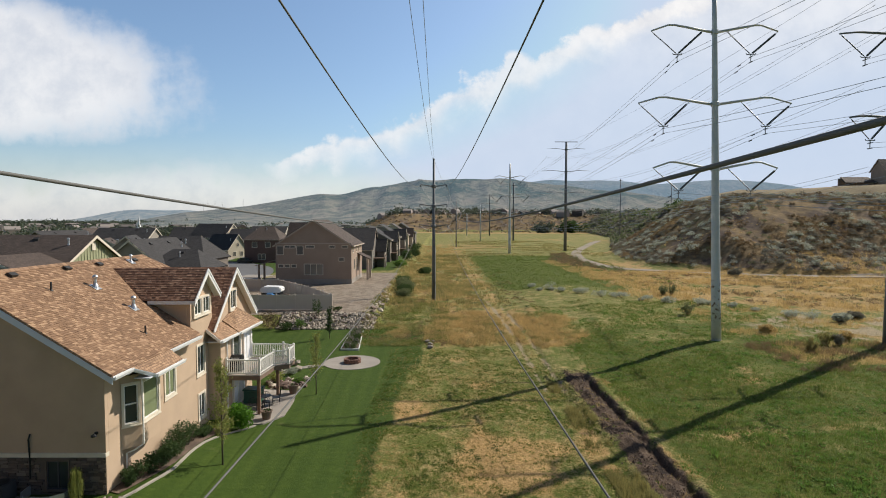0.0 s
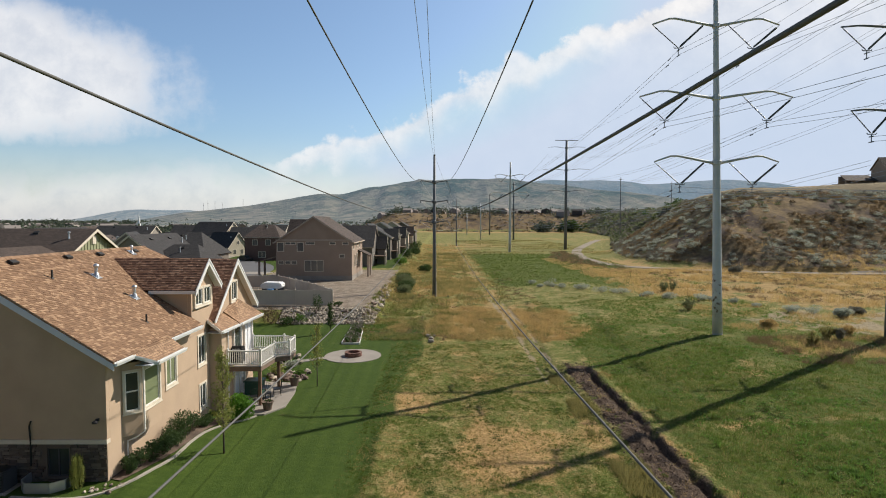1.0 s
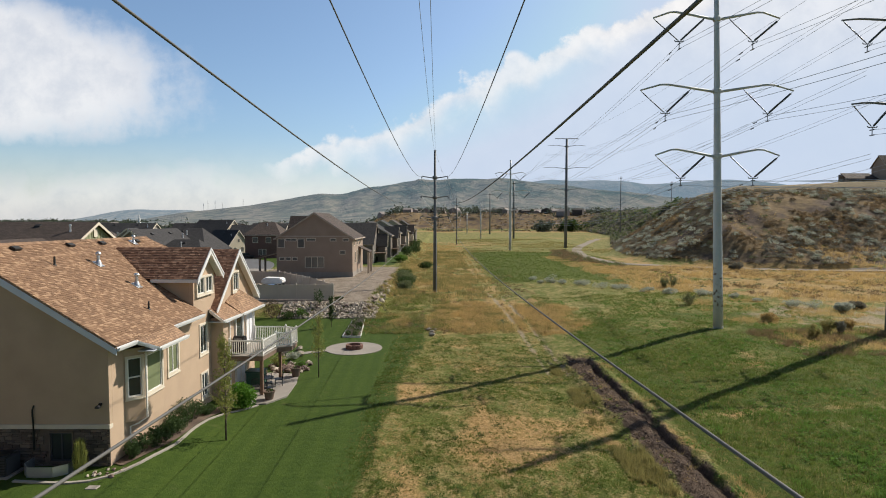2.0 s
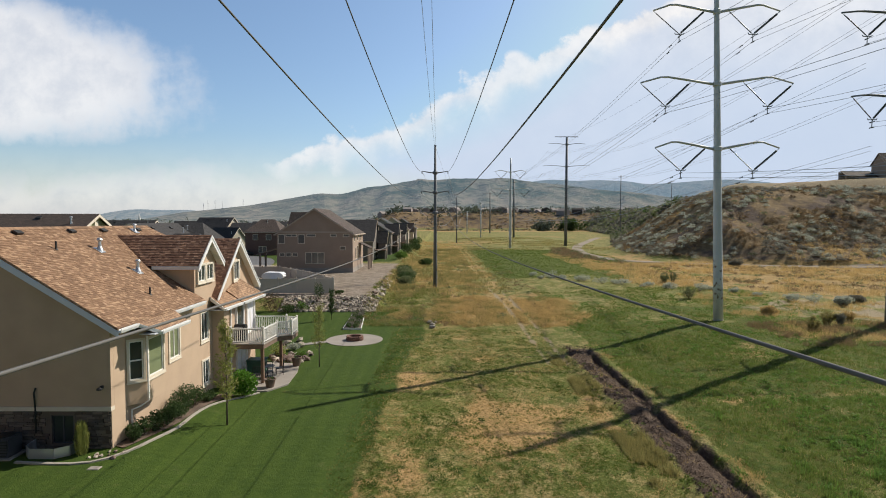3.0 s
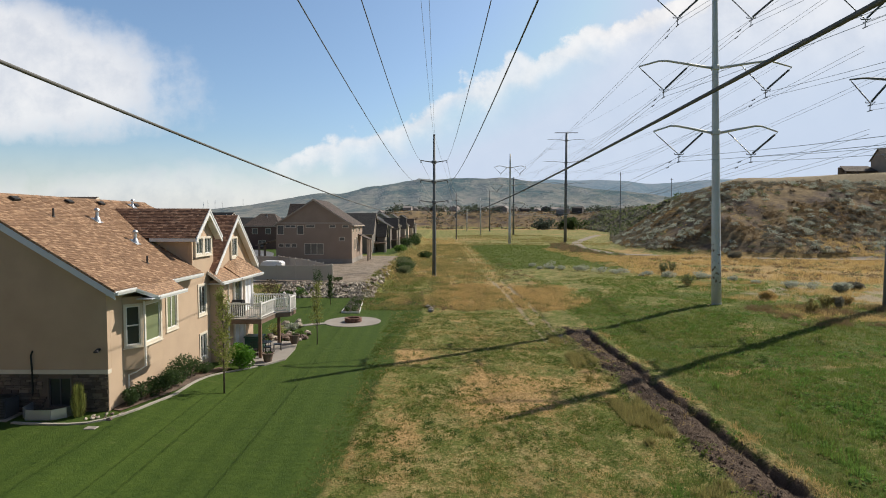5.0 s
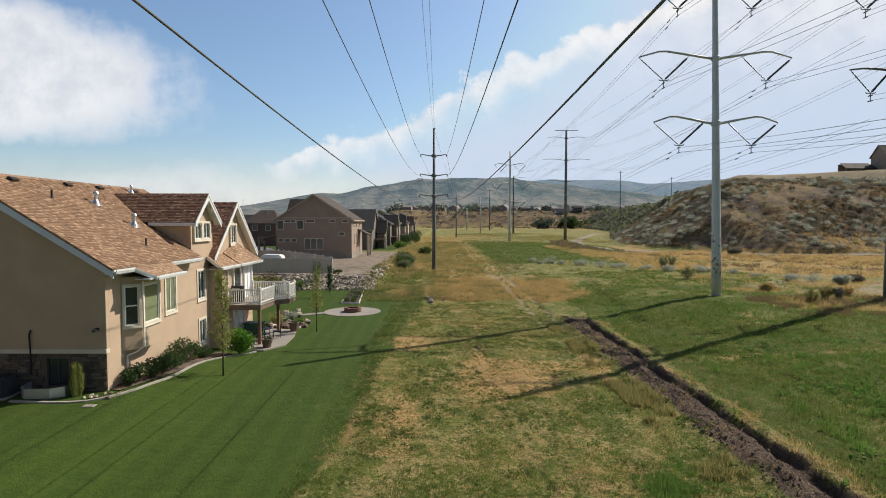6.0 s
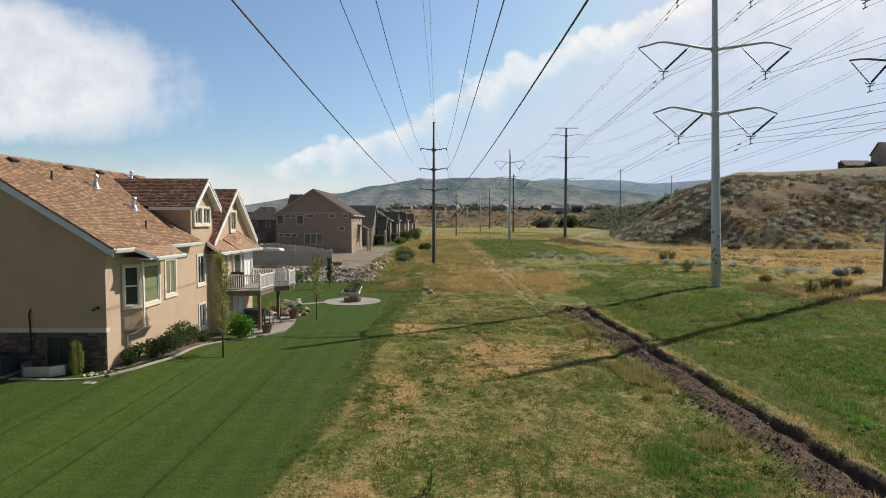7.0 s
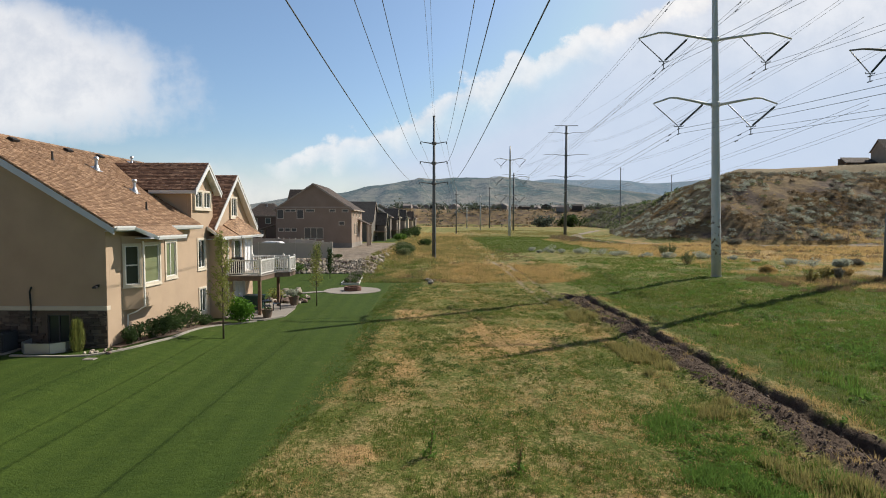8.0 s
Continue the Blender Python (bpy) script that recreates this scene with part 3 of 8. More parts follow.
    brush = mix_node(nt, step_node(nt, big, 0.38, 0.54), tone((0.096, 0.070, 0.055), (0.170, 0.127, 0.096), mid), tone((0.172, 0.122, 0.066), (0.300, 0.214, 0.112), mid))
    col = blend(col, brush, masks["slope"], 0.25)
    col = blend(col, tone((0.25, 0.20, 0.128), (0.41, 0.335, 0.215)), masks["grey"], 0.5)
    col = blend(col, mix_node(nt, step_node(nt, mid, 0.42, 0.58), tone((0.19, 0.148, 0.112), (0.29, 0.238, 0.185)), tone((0.26, 0.212, 0.165), (0.39, 0.328, 0.265))), masks["dirt"], 0.2)
    col = blend(col, tone((0.062, 0.043, 0.032), (0.165, 0.116, 0.082)), masks["soil"], 0.2)
    # mown lawn with faint stripes
    sep = nt.nodes.new("ShaderNodeSeparateXYZ")
    nt.links.new(vec, sep.inputs[0])
    wave = math_node(nt, "SINE", math_node(nt, "MULTIPLY", math_node(nt, "ADD", math_node(nt, "MULTIPLY", sep.outputs[1], 0.04), sep.outputs[0]), 5.8))
    wave = step_node(nt, math_node(nt, "ADD", wave, math_node(nt, "MULTIPLY", math_node(nt, "SUBTRACT", mid, 0.5), 1.5)), -0.8, 0.8)
    across = nt.nodes.new("ShaderNodeMapping")
    across.inputs["Scale"].default_value = (0.22, 2.2, 1)
    nt.links.new(vec, across.inputs[0])
    streak = math_node(nt, "MULTIPLY", math_node(nt, "SUBTRACT", noise_node(nt, across.outputs[0], 1.6, 4, 0.6), 0.5), 0.7)
    wave = math_node(nt, "ADD", wave, math_node(nt, "MULTIPLY", streak, 5.0))
    turf = mix_node(nt, math_node(nt, "MULTIPLY_ADD", fine, 0.85, math_node(nt, "MULTIPLY_ADD", tiny, 0.65, math_node(nt, "MULTIPLY_ADD", wave, 0.09, -0.44))), (0.024, 0.052, 0.008), (0.102, 0.147, 0.024))
    turf = mix_node(nt, math_node(nt, "MULTIPLY", step_node(nt, mid, 0.6, 0.78), 0.5), turf, (0.13, 0.13, 0.05))
    k = math_node(nt, "ADD", masks["lawn"], math_node(nt, "MULTIPLY", math_node(nt, "SUBTRACT", mid, 0.5), 0.55))
    col = mix_node(nt, step_node(nt, k, 0.3, 0.7), col, turf)
    plainland = mix_node(nt, step_node(nt, noise_node(nt, vec, 0.012, 8, 0.7), 0.42, 0.6), (0.10, 0.105, 0.06), (0.25, 0.195, 0.12))
    col = mix_node(nt, masks["far"], col, plainland)
    nt.links.new(col, b.inputs["Base Color"])
    bp = nt.nodes.new("ShaderNodeBump")
    bp.inputs["Strength"].default_value, bp.inputs["Distance"].default_value = 1.0, 0.11
    relief = math_node(nt, "MULTIPLY_ADD", masks["lawn"], -0.55, 1.0)
    nt.links.new(math_node(nt, "MULTIPLY", relief, math_node(nt, "ADD", fine, math_node(nt, "MULTIPLY", tiny, 0.5))), bp.inputs["Height"])
    nt.links.new(bp.outputs[0], b.inputs["Normal"])
    me.materials.append(m)
    return tagged(new("ground", me), "mown lawn, rough green and straw-coloured field, and dry bluff", "ground", kind="structure")


build_ground()


def ribbon(name, pts, width, lift, material, label, category, kind="structure", cross=4, thick=0.0):
    """A strip that lies on the land along a smooth line."""
    P = [Vector((*p, 0)) for p in pts]
    dense = []
    for i in range(len(P) - 1):
        a, b = P[max(i - 1, 0)], P[min(i + 2, len(P) - 1)]
        n = max(2, int((P[i + 1] - P[i]).length / 2.0))
        for k in range(n):
            t = k / n
            m1, m2 = (P[i + 1] - a) / 2, (b - P[i]) / 2
            dense.append(P[i] * (2 * t ** 3 - 3 * t ** 2 + 1) + m1 * (t ** 3 - 2 * t ** 2 + t) + P[i + 1] * (-2 * t ** 3 + 3 * t ** 2) + m2 * (t ** 3 - t ** 2))
    dense.append(P[-1])
    bm = BM()
    rows = []
    for i, p in enumerate(dense):
        d = (dense[min(i + 1, len(dense) - 1)] - dense[max(i - 1, 0)]).normalized()
        s = Vector((-d.y, d.x, 0))
        zc = max(g((p + s * width * (k - 0.5)).x, (p + s * width * (k - 0.5)).y) for k in (0, 0.5, 1))
        rows.append([bm.verts.new((*(p + s * width * (k / cross - 0.5)).xy, (g(*(p + s * width * (k / cross - 0.5)).xy) * 0.75 + zc * 0.25) + lift)) for k in range(cross + 1)])
    for a, b in zip(rows, rows[1:]):
        for k in range(cross):
            bm.faces.new((a[k], a[k + 1], b[k + 1], b[k]))
    if thick:
        r = bmesh.ops.extrude_face_region(bm, geom=bm.faces[:])
        for v in r["geom"]:
            if isinstance(v, bmesh.types.BMVert):
                v.co.z -= thick
    return solo(name, bm, material, label, category, kind, recalc=True)


ribbon("trail", [(95, 330), (80, 290), (66, 250), (53, 212), (45.5, 182), (42.2, 160), (41.8, 144), (44.5, 132.5), (51, 124.5), (63, 117.5), (80, 112), (110, 105), (140, 98)], 3.4, 0.10, "asphalt", "grey paved trail curving round the foot of the bluff", "path", thick=0.3)


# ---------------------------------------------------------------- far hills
def build_hills(name, profile, y_peak, y_start, y_end, label, c_lo, c_hi, seed, base=0.0, rough=0.16, haze_glow=None):
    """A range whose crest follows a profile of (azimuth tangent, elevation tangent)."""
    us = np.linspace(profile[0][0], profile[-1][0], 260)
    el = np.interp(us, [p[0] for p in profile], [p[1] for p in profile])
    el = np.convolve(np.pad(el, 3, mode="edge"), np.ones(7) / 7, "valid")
    ks = np.linspace(0, 1, 46)
    verts = []
    for k in ks:
        yy = y_start + (y_end - y_start) * k
        rise = float(sstep(yy, y_start, y_peak)) ** 1.25 if yy <= y_peak else float(sstep(yy, y_end + 200, y_peak))
        X = us * yy
        n = fbm(us * 26 + 3, yy / 420 + us * 5, seed, 5) - 0.47
        ridged = np.abs(fbm(us * 16, yy / 800, seed + 9, 5) - 0.47) * 2.2
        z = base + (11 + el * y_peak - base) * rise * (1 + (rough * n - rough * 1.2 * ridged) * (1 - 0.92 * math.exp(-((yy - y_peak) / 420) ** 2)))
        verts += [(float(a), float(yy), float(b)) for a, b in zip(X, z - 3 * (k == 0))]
    nu = len(us)
    faces = [(j * nu + i, j * nu + i + 1, (j + 1) * nu + i + 1, (j + 1) * nu + i) for j in range(len(ks) - 1) for i in range(nu - 1)]
    me = bpy.data.meshes.new(name)
    me.from_pydata(verts, [], faces)
    me.polygons.foreach_set("use_smooth", np.ones(len(faces), bool))
    m, nt, b = surface(name + "_surface", 1.0)
    b.inputs["Specular IOR Level"].default_value = 0.0
    tc = nt.nodes.new("ShaderNodeTexCoord")
    mp = nt.nodes.new("ShaderNodeMapping")
    mp.inputs["Scale"].default_value = (1, 0.5, 1.6)
    nt.links.new(tc.outputs["Object"], mp.inputs[0])
    n1, n2 = noise_node(nt, mp.outputs[0], 0.006, 8, 0.68), noise_node(nt, mp.outputs[0], 0.045, 5, 0.7)
    f = step_node(nt, math_node(nt, "ADD", math_node(nt, "MULTIPLY", n1, 0.6), math_node(nt, "MULTIPLY", n2, 0.4)), 0.44, 0.57)
    col = mix_node(nt, f, c_lo, c_hi)
    # dry grassland on the lower slopes
    sp = nt.nodes.new("ShaderNodeSeparateXYZ")
    nt.links.new(tc.outputs["Object"], sp.inputs[0])
    low = math_node(nt, "ADD", sp.outputs[2], math_node(nt, "MULTIPLY", math_node(nt, "SUBTRACT", n2, 0.5), 260.0))
    n3 = noise_node(nt, mp.outputs[0], 0.02, 4, 0.6)
    tan = mix_node(nt, step_node(nt, n3, 0.42, 0.58), (0.10, 0.10, 0.065), (0.25, 0.205, 0.145))
    col = mix_node(nt, math_node(nt, "MULTIPLY", step_node(nt, low, 125.0, 55.0), 0.75), col, tan)
    nt.links.new(col, b.inputs["Base Color"])
    bp = nt.nodes.new("ShaderNodeBump")
    bp.inputs["Strength"].default_value, bp.inputs["Distance"].default_value = 1.0, 30.0
    nt.links.new(math_node(nt, "ADD", n1, math_node(nt, "MULTIPLY", n2, 0.4)), bp.inputs["Height"])
    nt.links.new(bp.outputs[0], b.inputs["Normal"])
    # blue haze before the range, painted on as even emission
    if haze_glow:
        b.inputs["Emission Color"].default_value, b.inputs["Emission Strength"].default_value = (*haze_glow, 1), 1.0
    me.materials.append(m)
    return tagged(new(name, me), label, "hills", kind="structure")


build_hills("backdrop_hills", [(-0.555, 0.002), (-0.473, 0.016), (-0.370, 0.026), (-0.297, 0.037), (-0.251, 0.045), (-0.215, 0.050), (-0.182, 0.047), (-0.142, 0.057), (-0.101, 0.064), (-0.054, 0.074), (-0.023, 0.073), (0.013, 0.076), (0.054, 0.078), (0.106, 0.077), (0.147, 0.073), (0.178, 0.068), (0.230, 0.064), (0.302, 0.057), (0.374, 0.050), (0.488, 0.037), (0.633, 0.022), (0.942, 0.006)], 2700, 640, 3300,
            "green and tan sagebrush hills under haze", (0.034, 0.056, 0.038), (0.180, 0.162, 0.122), 40, 8, rough=0.24, haze_glow=(0.072, 0.102, 0.136))
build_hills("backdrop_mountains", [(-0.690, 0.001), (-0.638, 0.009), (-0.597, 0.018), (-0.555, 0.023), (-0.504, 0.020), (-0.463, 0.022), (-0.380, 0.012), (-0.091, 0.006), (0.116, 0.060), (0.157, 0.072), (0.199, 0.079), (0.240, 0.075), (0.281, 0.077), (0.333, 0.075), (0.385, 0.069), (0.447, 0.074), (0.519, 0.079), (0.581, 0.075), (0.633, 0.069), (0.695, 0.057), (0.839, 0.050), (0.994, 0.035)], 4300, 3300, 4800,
            "hazy blue mountains on the horizon", (0.06, 0.085, 0.085), (0.13, 0.13, 0.12), 60, 10, haze_glow=(0.15, 0.205, 0.265))


# ---------------------------------------------------------------- main house
WX = -14.15       # facade towards the field
GY = 22.75        # gable wall
RX, RZ = -20.1, 9.32
SL = 0.635
EX, EZ = -13.55, 5.20


def roof_z(x):
    return EZ + SL * (EX - x)


def wall_panel(bm, origin, along, length, z0, z1, holes, thick, inward):
    """A wall with rectangular openings: origin, direction, openings (s0, s1, z0, z1)."""
    o, a, n = Vector(origin), Vector(along), Vector(inward)
    ss = sorted({0, length, *[v for h in holes for v in h[:2]]})
    zs = sorted({z0, z1, *[v for h in holes for v in h[2:4]]})
    for i in range(len(ss) - 1):
        for j in range(len(zs) - 1):
            cs, cz = (ss[i] + ss[i + 1]) / 2, (zs[j] + zs[j + 1]) / 2
            if any(h[0] < cs < h[1] and h[2] < cz < h[3] for h in holes):
                continue
            p = [o + a * ss[i], o + a * ss[i + 1]]
            prism(bm, [(*p[0].xy, zs[j]), (*p[1].xy, zs[j]), (*p[1].xy, zs[j + 1]), (*p[0].xy, zs[j + 1])], n * thick)
    bmesh.ops.remove_doubles(bm, verts=bm.verts, dist=0.0005)
    return bm


def ring(o, a, n, outer, inner, d0, d1):
    """A rectangular frame with one opening, as a single solid."""
    bm = BM()
    vs = []
    for s0, s1, z0, z1 in (outer, inner):
        for d in (d0, d1):
            vs.append([bm.verts.new((*(o + a * s + n * d).xy, z)) for s, z in ((s0, z0), (s1, z0), (s1, z1), (s0, z1))])
    ob, of, ib, fi = vs
    for k in range(4):
        j = (k + 1) % 4
        for q in ((ob[k], ob[j], of[j], of[k]), (of[k], of[j], fi[j], fi[k]), (fi[k], fi[j], ib[j], ib[k]), (ib[k], ib[j], ob[j], ob[k])):
            bm.faces.new(q)
    return bm


def add_window(parent, origin, along, out, s0, s1, z0, z1, style="double", glass="glass", trim=0.11, trim_mat="trim", name="window", frame_mat="vinyl_w", proud=0.0):
    """Trim surround, white frame, mullion and glass set back in the wall."""
    o, a, n = Vector(origin) + Vector(out) * proud, Vector(along), Vector(out)

    def bar(bm, sa, sb, za, zb, d0, d1):
        p0, p1 = o + a * sa, o + a * sb
        prism(bm, [(*(p0 + n * d0).xy, za), (*(p1 + n * d0).xy, za), (*(p1 + n * d0).xy, zb), (*(p0 + n * d0).xy, zb)], n * (d1 - d0))
    w = part(name, ring(o, a, n, (s0 - trim, s1 + trim, z0 - trim, z1 + trim), (s0, s1, z0, z1), 0.003 - proud, 0.045), trim_mat, parent)
    bm = BM()
    bar(bm, s0 - trim - 0.03, s1 + trim + 0.03, z0 - trim - 0.05, z0 - trim - 0.002, 0.003 - proud, 0.07)
    part("sill", bm, trim_mat, w)
    fw = 0.05
    fr = part("window_frame", ring(o, a, n, (s0 + 0.002, s1 - 0.002, z0 + 0.002, z1 - 0.002), (s0 + fw, s1 - fw, z0 + fw, z1 - fw), -0.07, 0.0), frame_mat, w)
    bars = {"double": [(0.5, 0)], "hung": [(0, 0.5)], "triple": [(0.3, 0), (0.7, 0)]}.get(style, [])
    for ks, kz in bars:
        bm = BM()
        if ks:
            c = s0 + (s1 - s0) * ks
            bar(bm, c - 0.03, c + 0.03, z0 + fw, z1 - fw, -0.068, -0.01)
        else:
            c = z0 + (z1 - z0) * kz
            bar(bm, s0 + fw, s1 - fw, c - 0.03, c + 0.03, -0.068, -0.01)
        part("mullion", bm, frame_mat, w)
    bm = BM()
    bar(bm, s0 + fw, s1 - fw, z0 + fw, z1 - fw, -0.06, -0.045)
    part("pane", bm, glass, w)
    return w


def gutter(bm, a, b, out, h=0.17, d=0.13):
    """A boxy gutter with a lip along an eave."""
    a, b, o = Vector(a), Vector(b), Vector(out)
    prof = [(0, 0), (0, -h), (d * 0.7, -h), (d, -h * 0.35), (d, 0.01), (d - 0.015, 0.01), (d - 0.03, -h * 0.3), (0.02, -h * 0.3), (0.02, 0)]
    prism(bm, [a + o * p[0] + Vector((0, 0, p[1])) for p in prof], b - a)
    return bm


ROOFS = []  # roof planes that carry tabs


def build_house():
    H = thing("house", (-20, 30, 0), "tan stucco two-storey house with brown shingle roof and white trim", "house")
    Y2 = 40.45
    # facade wall
    bm = BM()
    holes = [(27.78 - GY, 28.80 - GY, 2.54, 4.30), (31.5 - GY, 32.4 - GY, 2.68, 4.30), (31.6 - GY, 32.4 - GY, 0.05, 1.42)]
    wall_panel(bm, (WX, GY + 0.225, 0), (0, 1, 0), Y2 - GY - 0.225, -0.9, 4.95, [(a - 0.225, b - 0.225, c, d) for a, b, c, d in holes], 0.22, (-1, 0, 0))
    wall_panel(bm, (WX, GY + 0.003, 0), (0, 1, 0), 0.222, -0.9, 1.62, [], 0.15, (-1, 0, 0))
    part("wall", bm, "stucco", H)
    # gable wall towards the viewer
    bm = BM()
    x_back = -27.5
    prism(bm, [(WX, GY, 1.80), (WX, GY, roof_z(WX) - 0.16), (RX, GY, RZ - 0.16), (x_back, GY, roof_z(2 * RX - x_back) - 0.16), (x_back, GY, 1.80)], (0, 0.22, 0))
    part("wall", bm, "stucco", H)
    bm = BM()
    wall_panel(bm, (x_back, GY + 0.06, 0), (1, 0, 0), -16.72 - x_back, -0.6, 1.62, [], 0.2, (0, 1, 0))
    wall_panel(bm, (-15.78, GY + 0.06, 0), (1, 0, 0), WX - 0.155 + 15.78, -0.6, 1.62, [], 0.2, (0, 1, 0))
    wall_panel(bm, (-16.72, GY + 0.06, 0), (1, 0, 0), 0.94, 1.42, 1.62, [], 0.2, (0, 1, 0))
    wall_panel(bm, (-16.72, GY + 0.06, 0), (1, 0, 0), 0.94, -0.6, 0.20, [], 0.2, (0, 1, 0))
    part("foundation_wall", bm, "mortar", H)
    bm = BM()
    box(bm, (x_back, GY - 0.06, 1.62), (WX + 0.02, GY + 0.2, 1.797))
    part("ledge", bm, "trim", H, "cream stucco water-table band")
    # back and far walls
    bm = BM()
    box(bm, (x_back, GY + 0.3, -0.6), (x_back + 0.2, Y2, 4.9))
    box(bm, (x_back + 0.25, Y2 - 0.2, -0.6), (WX - 0.25, Y2, 4.95))
    part("wall", bm, "stucco", H)
    # roof planes
    R0, R1 = GY - 0.38, 40.75
    bm = BM()
    hip = 37.0
    cut = 30.8  # beyond it the roof starts behind the dormer walls
    roof_slab(bm, [(EX, R0, EZ), (EX, cut, EZ), (RX, cut, RZ), (RX, R0, RZ)], 0.12)
    roof_slab(bm, [(-14.4, cut, roof_z(-14.4)), (-14.4, 40.4, roof_z(-14.4)), (RX, hip, RZ), (RX, cut, RZ)], 0.12)
    roof_slab(bm, [(2 * RX - EX, R0, EZ), (RX, R0, RZ), (RX, hip, RZ), (2 * RX - EX, R1, EZ)], 0.12)
    roof_slab(bm, [(-14.4, R1, EZ), (2 * RX - EX, R1, EZ), (RX, hip, RZ)], 0.12)
    roof = part("roof", bm, "roof_tan", H, "tan and brown asphalt shingle roof")
    ROOFS.extend((roof, [(EX, R0, EZ), (EX, cut, EZ), (RX, cut, RZ), (RX, R0, RZ)], [(-14.4, cut, roof_z(-14.4)), (-14.4, 40.4, roof_z(-14.4)), (RX, hip, RZ), (RX, cut, RZ)]))
    # bay roof tongue
    bm = BM()
    BXo, b0, b1 = -12.85, 24.05, 27.05
    roof_slab(bm, [(EX + 0.01, b0 - 0.35, EZ - 0.005), (BXo, b0 + 0.35, EZ - SL * (BXo - EX)), (BXo, b1 - 0.05, EZ - SL * (BXo - EX)), (EX + 0.01, b1 + 0.12, EZ - 0.005)], 0.11)
    part("bay_roof", bm, "roof_tan", H)
    # ridge caps
    for i in range(50):
        y = R0 + 0.05 + i * 0.298
        if y < hip:
            bm = BM()
            prism(bm, [(RX - 0.16, y, RZ - 0.085), (RX, y, RZ + 0.03), (RX + 0.16, y, RZ - 0.085), (RX + 0.16, y, RZ - 0.06), (RX, y, RZ + 0.055), (RX - 0.16, y, RZ - 0.06)], (0, 0.27, 0.008))
            part("ridge_cap", bm, "tab_cap", H)
    # rake fascia and eaves
    for sgn in (1, -1):
        bm = BM()
        ex = EX if sgn == 1 else 2 * RX - EX
        prism(bm, [(ex, R0 - 0.03, EZ - 0.10), (RX, R0 - 0.03, RZ - 0.10), (RX, R0 - 0.03, RZ - 0.42), (ex, R0 - 0.03, EZ - 0.36)], (0, 0.05, 0))
        prism(bm, [(ex - 0.25 * sgn, R0 + 0.03, EZ - 0.14), (RX, R0 + 0.03, RZ - 0.34), (RX, R0 + 0.03, RZ - 0.37), (ex - 0.25 * sgn, R0 + 0.03, EZ - 0.20)], (0, 0.36, 0))
        part("rake_board", bm, "fascia", H, "blue-grey painted rake board")
    bm = BM()
    gutter(bm, (EX + 0.01, R0, EZ - 0.02), (EX + 0.01, b0 - 0.3, EZ - 0.02), (1, 0, 0))
    gutter(bm, (EX + 0.01, b0 - 0.3, EZ - 0.02), (BXo + 0.01, b0 + 0.36, EZ - 0.02 - SL * (BXo - EX)), (0.7, -0.7, 0), d=0.10)
    gutter(bm, (BXo + 0.01, b0 + 0.36, EZ - 0.02 - SL * (BXo - EX)), (BXo + 0.01, b1 + 0.05, EZ - 0.02 - SL * (BXo - EX)), (1, 0, 0))
    gutter(bm, (EX + 0.01, b1 + 0.1, EZ - 0.02), (EX + 0.01, 30.6, EZ - 0.02), (1, 0, 0))
    part("gutter", bm, "white", H, "white metal gutter")
    bm = BM()
    box(bm, (WX + 0.005, R0 + 0.35, EZ - 0.24), (EX, 30.6, EZ - 0.20))
    box(bm, (EX - 0.02, b0 - 0.1, 4.62), (BXo - 0.03, b1, 4.66))
    part("soffit", bm, "fascia", H)
    # bay window box, canted near side
    p = [(WX, 23.85), (-13.55, 24.45), (-13.55, 26.1), (WX, 26.7)]
    for k, (z0, z1, nm) in enumerate(((1.45, 4.72, "bay_wall"),)):
        bm = BM()
        wall_panel(bm, (*p[0], 0), Vector((0.6, 0.6, 0)).normalized(), 0.8485, z0, z1, [(0.14, 0.72, 2.55, 4.30)], 0.12, Vector((-0.7, 0.7, 0)))
        wall_panel(bm, (*p[1], 0), (0, 1, 0), 1.65, z0, z1, [(0.17, 1.48, 2.55, 4.30)], 0.12, (-1, 0, 0))
        wall_panel(bm, (*p[2], 0), Vector((-0.6, 0.6, 0)).normalized(), 0.8485, z0, z1, [], 0.12, Vector((-0.7, -0.7, 0)))
        prism(bm, [(WX + 0.003, 24.06, z0 + 0.004), (-13.68, 24.50, z0 + 0.004), (-13.68, 26.05, z0 + 0.004), (WX + 0.003, 26.49, z0 + 0.004)], (0, 0, 0.1))
        bay = part(nm, bm, "stucco", H, "stucco bay with two windows")
    add_window(H, (*p[0], 0), Vector((0.6, 0.6, 0)).normalized(), Vector((0.7071, -0.7071, 0)), 0.14, 0.72, 2.55, 4.30, "hung", trim=0.10)
    add_window(H, (*p[1], 0), (0, 1, 0), (1, 0, 0), 0.17, 1.48, 2.55, 4.30, "single", "glass_green", trim=0.12)
    add_window(H, (WX, GY, 0), (0, 1, 0), (1, 0, 0), *holes[0], "double", "glass_green", trim=0.13)
    add_window(H, (WX, GY, 0), (0, 1, 0), (1, 0, 0), *holes[1], "double", trim=0.13)
    add_window(H, (WX, GY, 0), (0, 1, 0), (1, 0, 0), *holes[2], "double", trim=0.12)
    add_window(H, (-16.72, GY + 0.06, 0), (1, 0, 0), (0, -1, 0), 0.0, 0.94, 0.20, 1.42, "double", trim=0.05, trim_mat="mortar", frame_mat="ac")
    # downspouts
    bm = BM()
    tube(bm, [(-13.42, 24.32, 4.5), (-13.42, 24.34, 1.55), (-13.75, 24.2, 1.32), (-14.06, 24.1, 1.2), (-14.06, 24.1, -0.1)], 0.045, 4)
    part("downspout", bm, "vinyl_w", H, "white metal downspout")
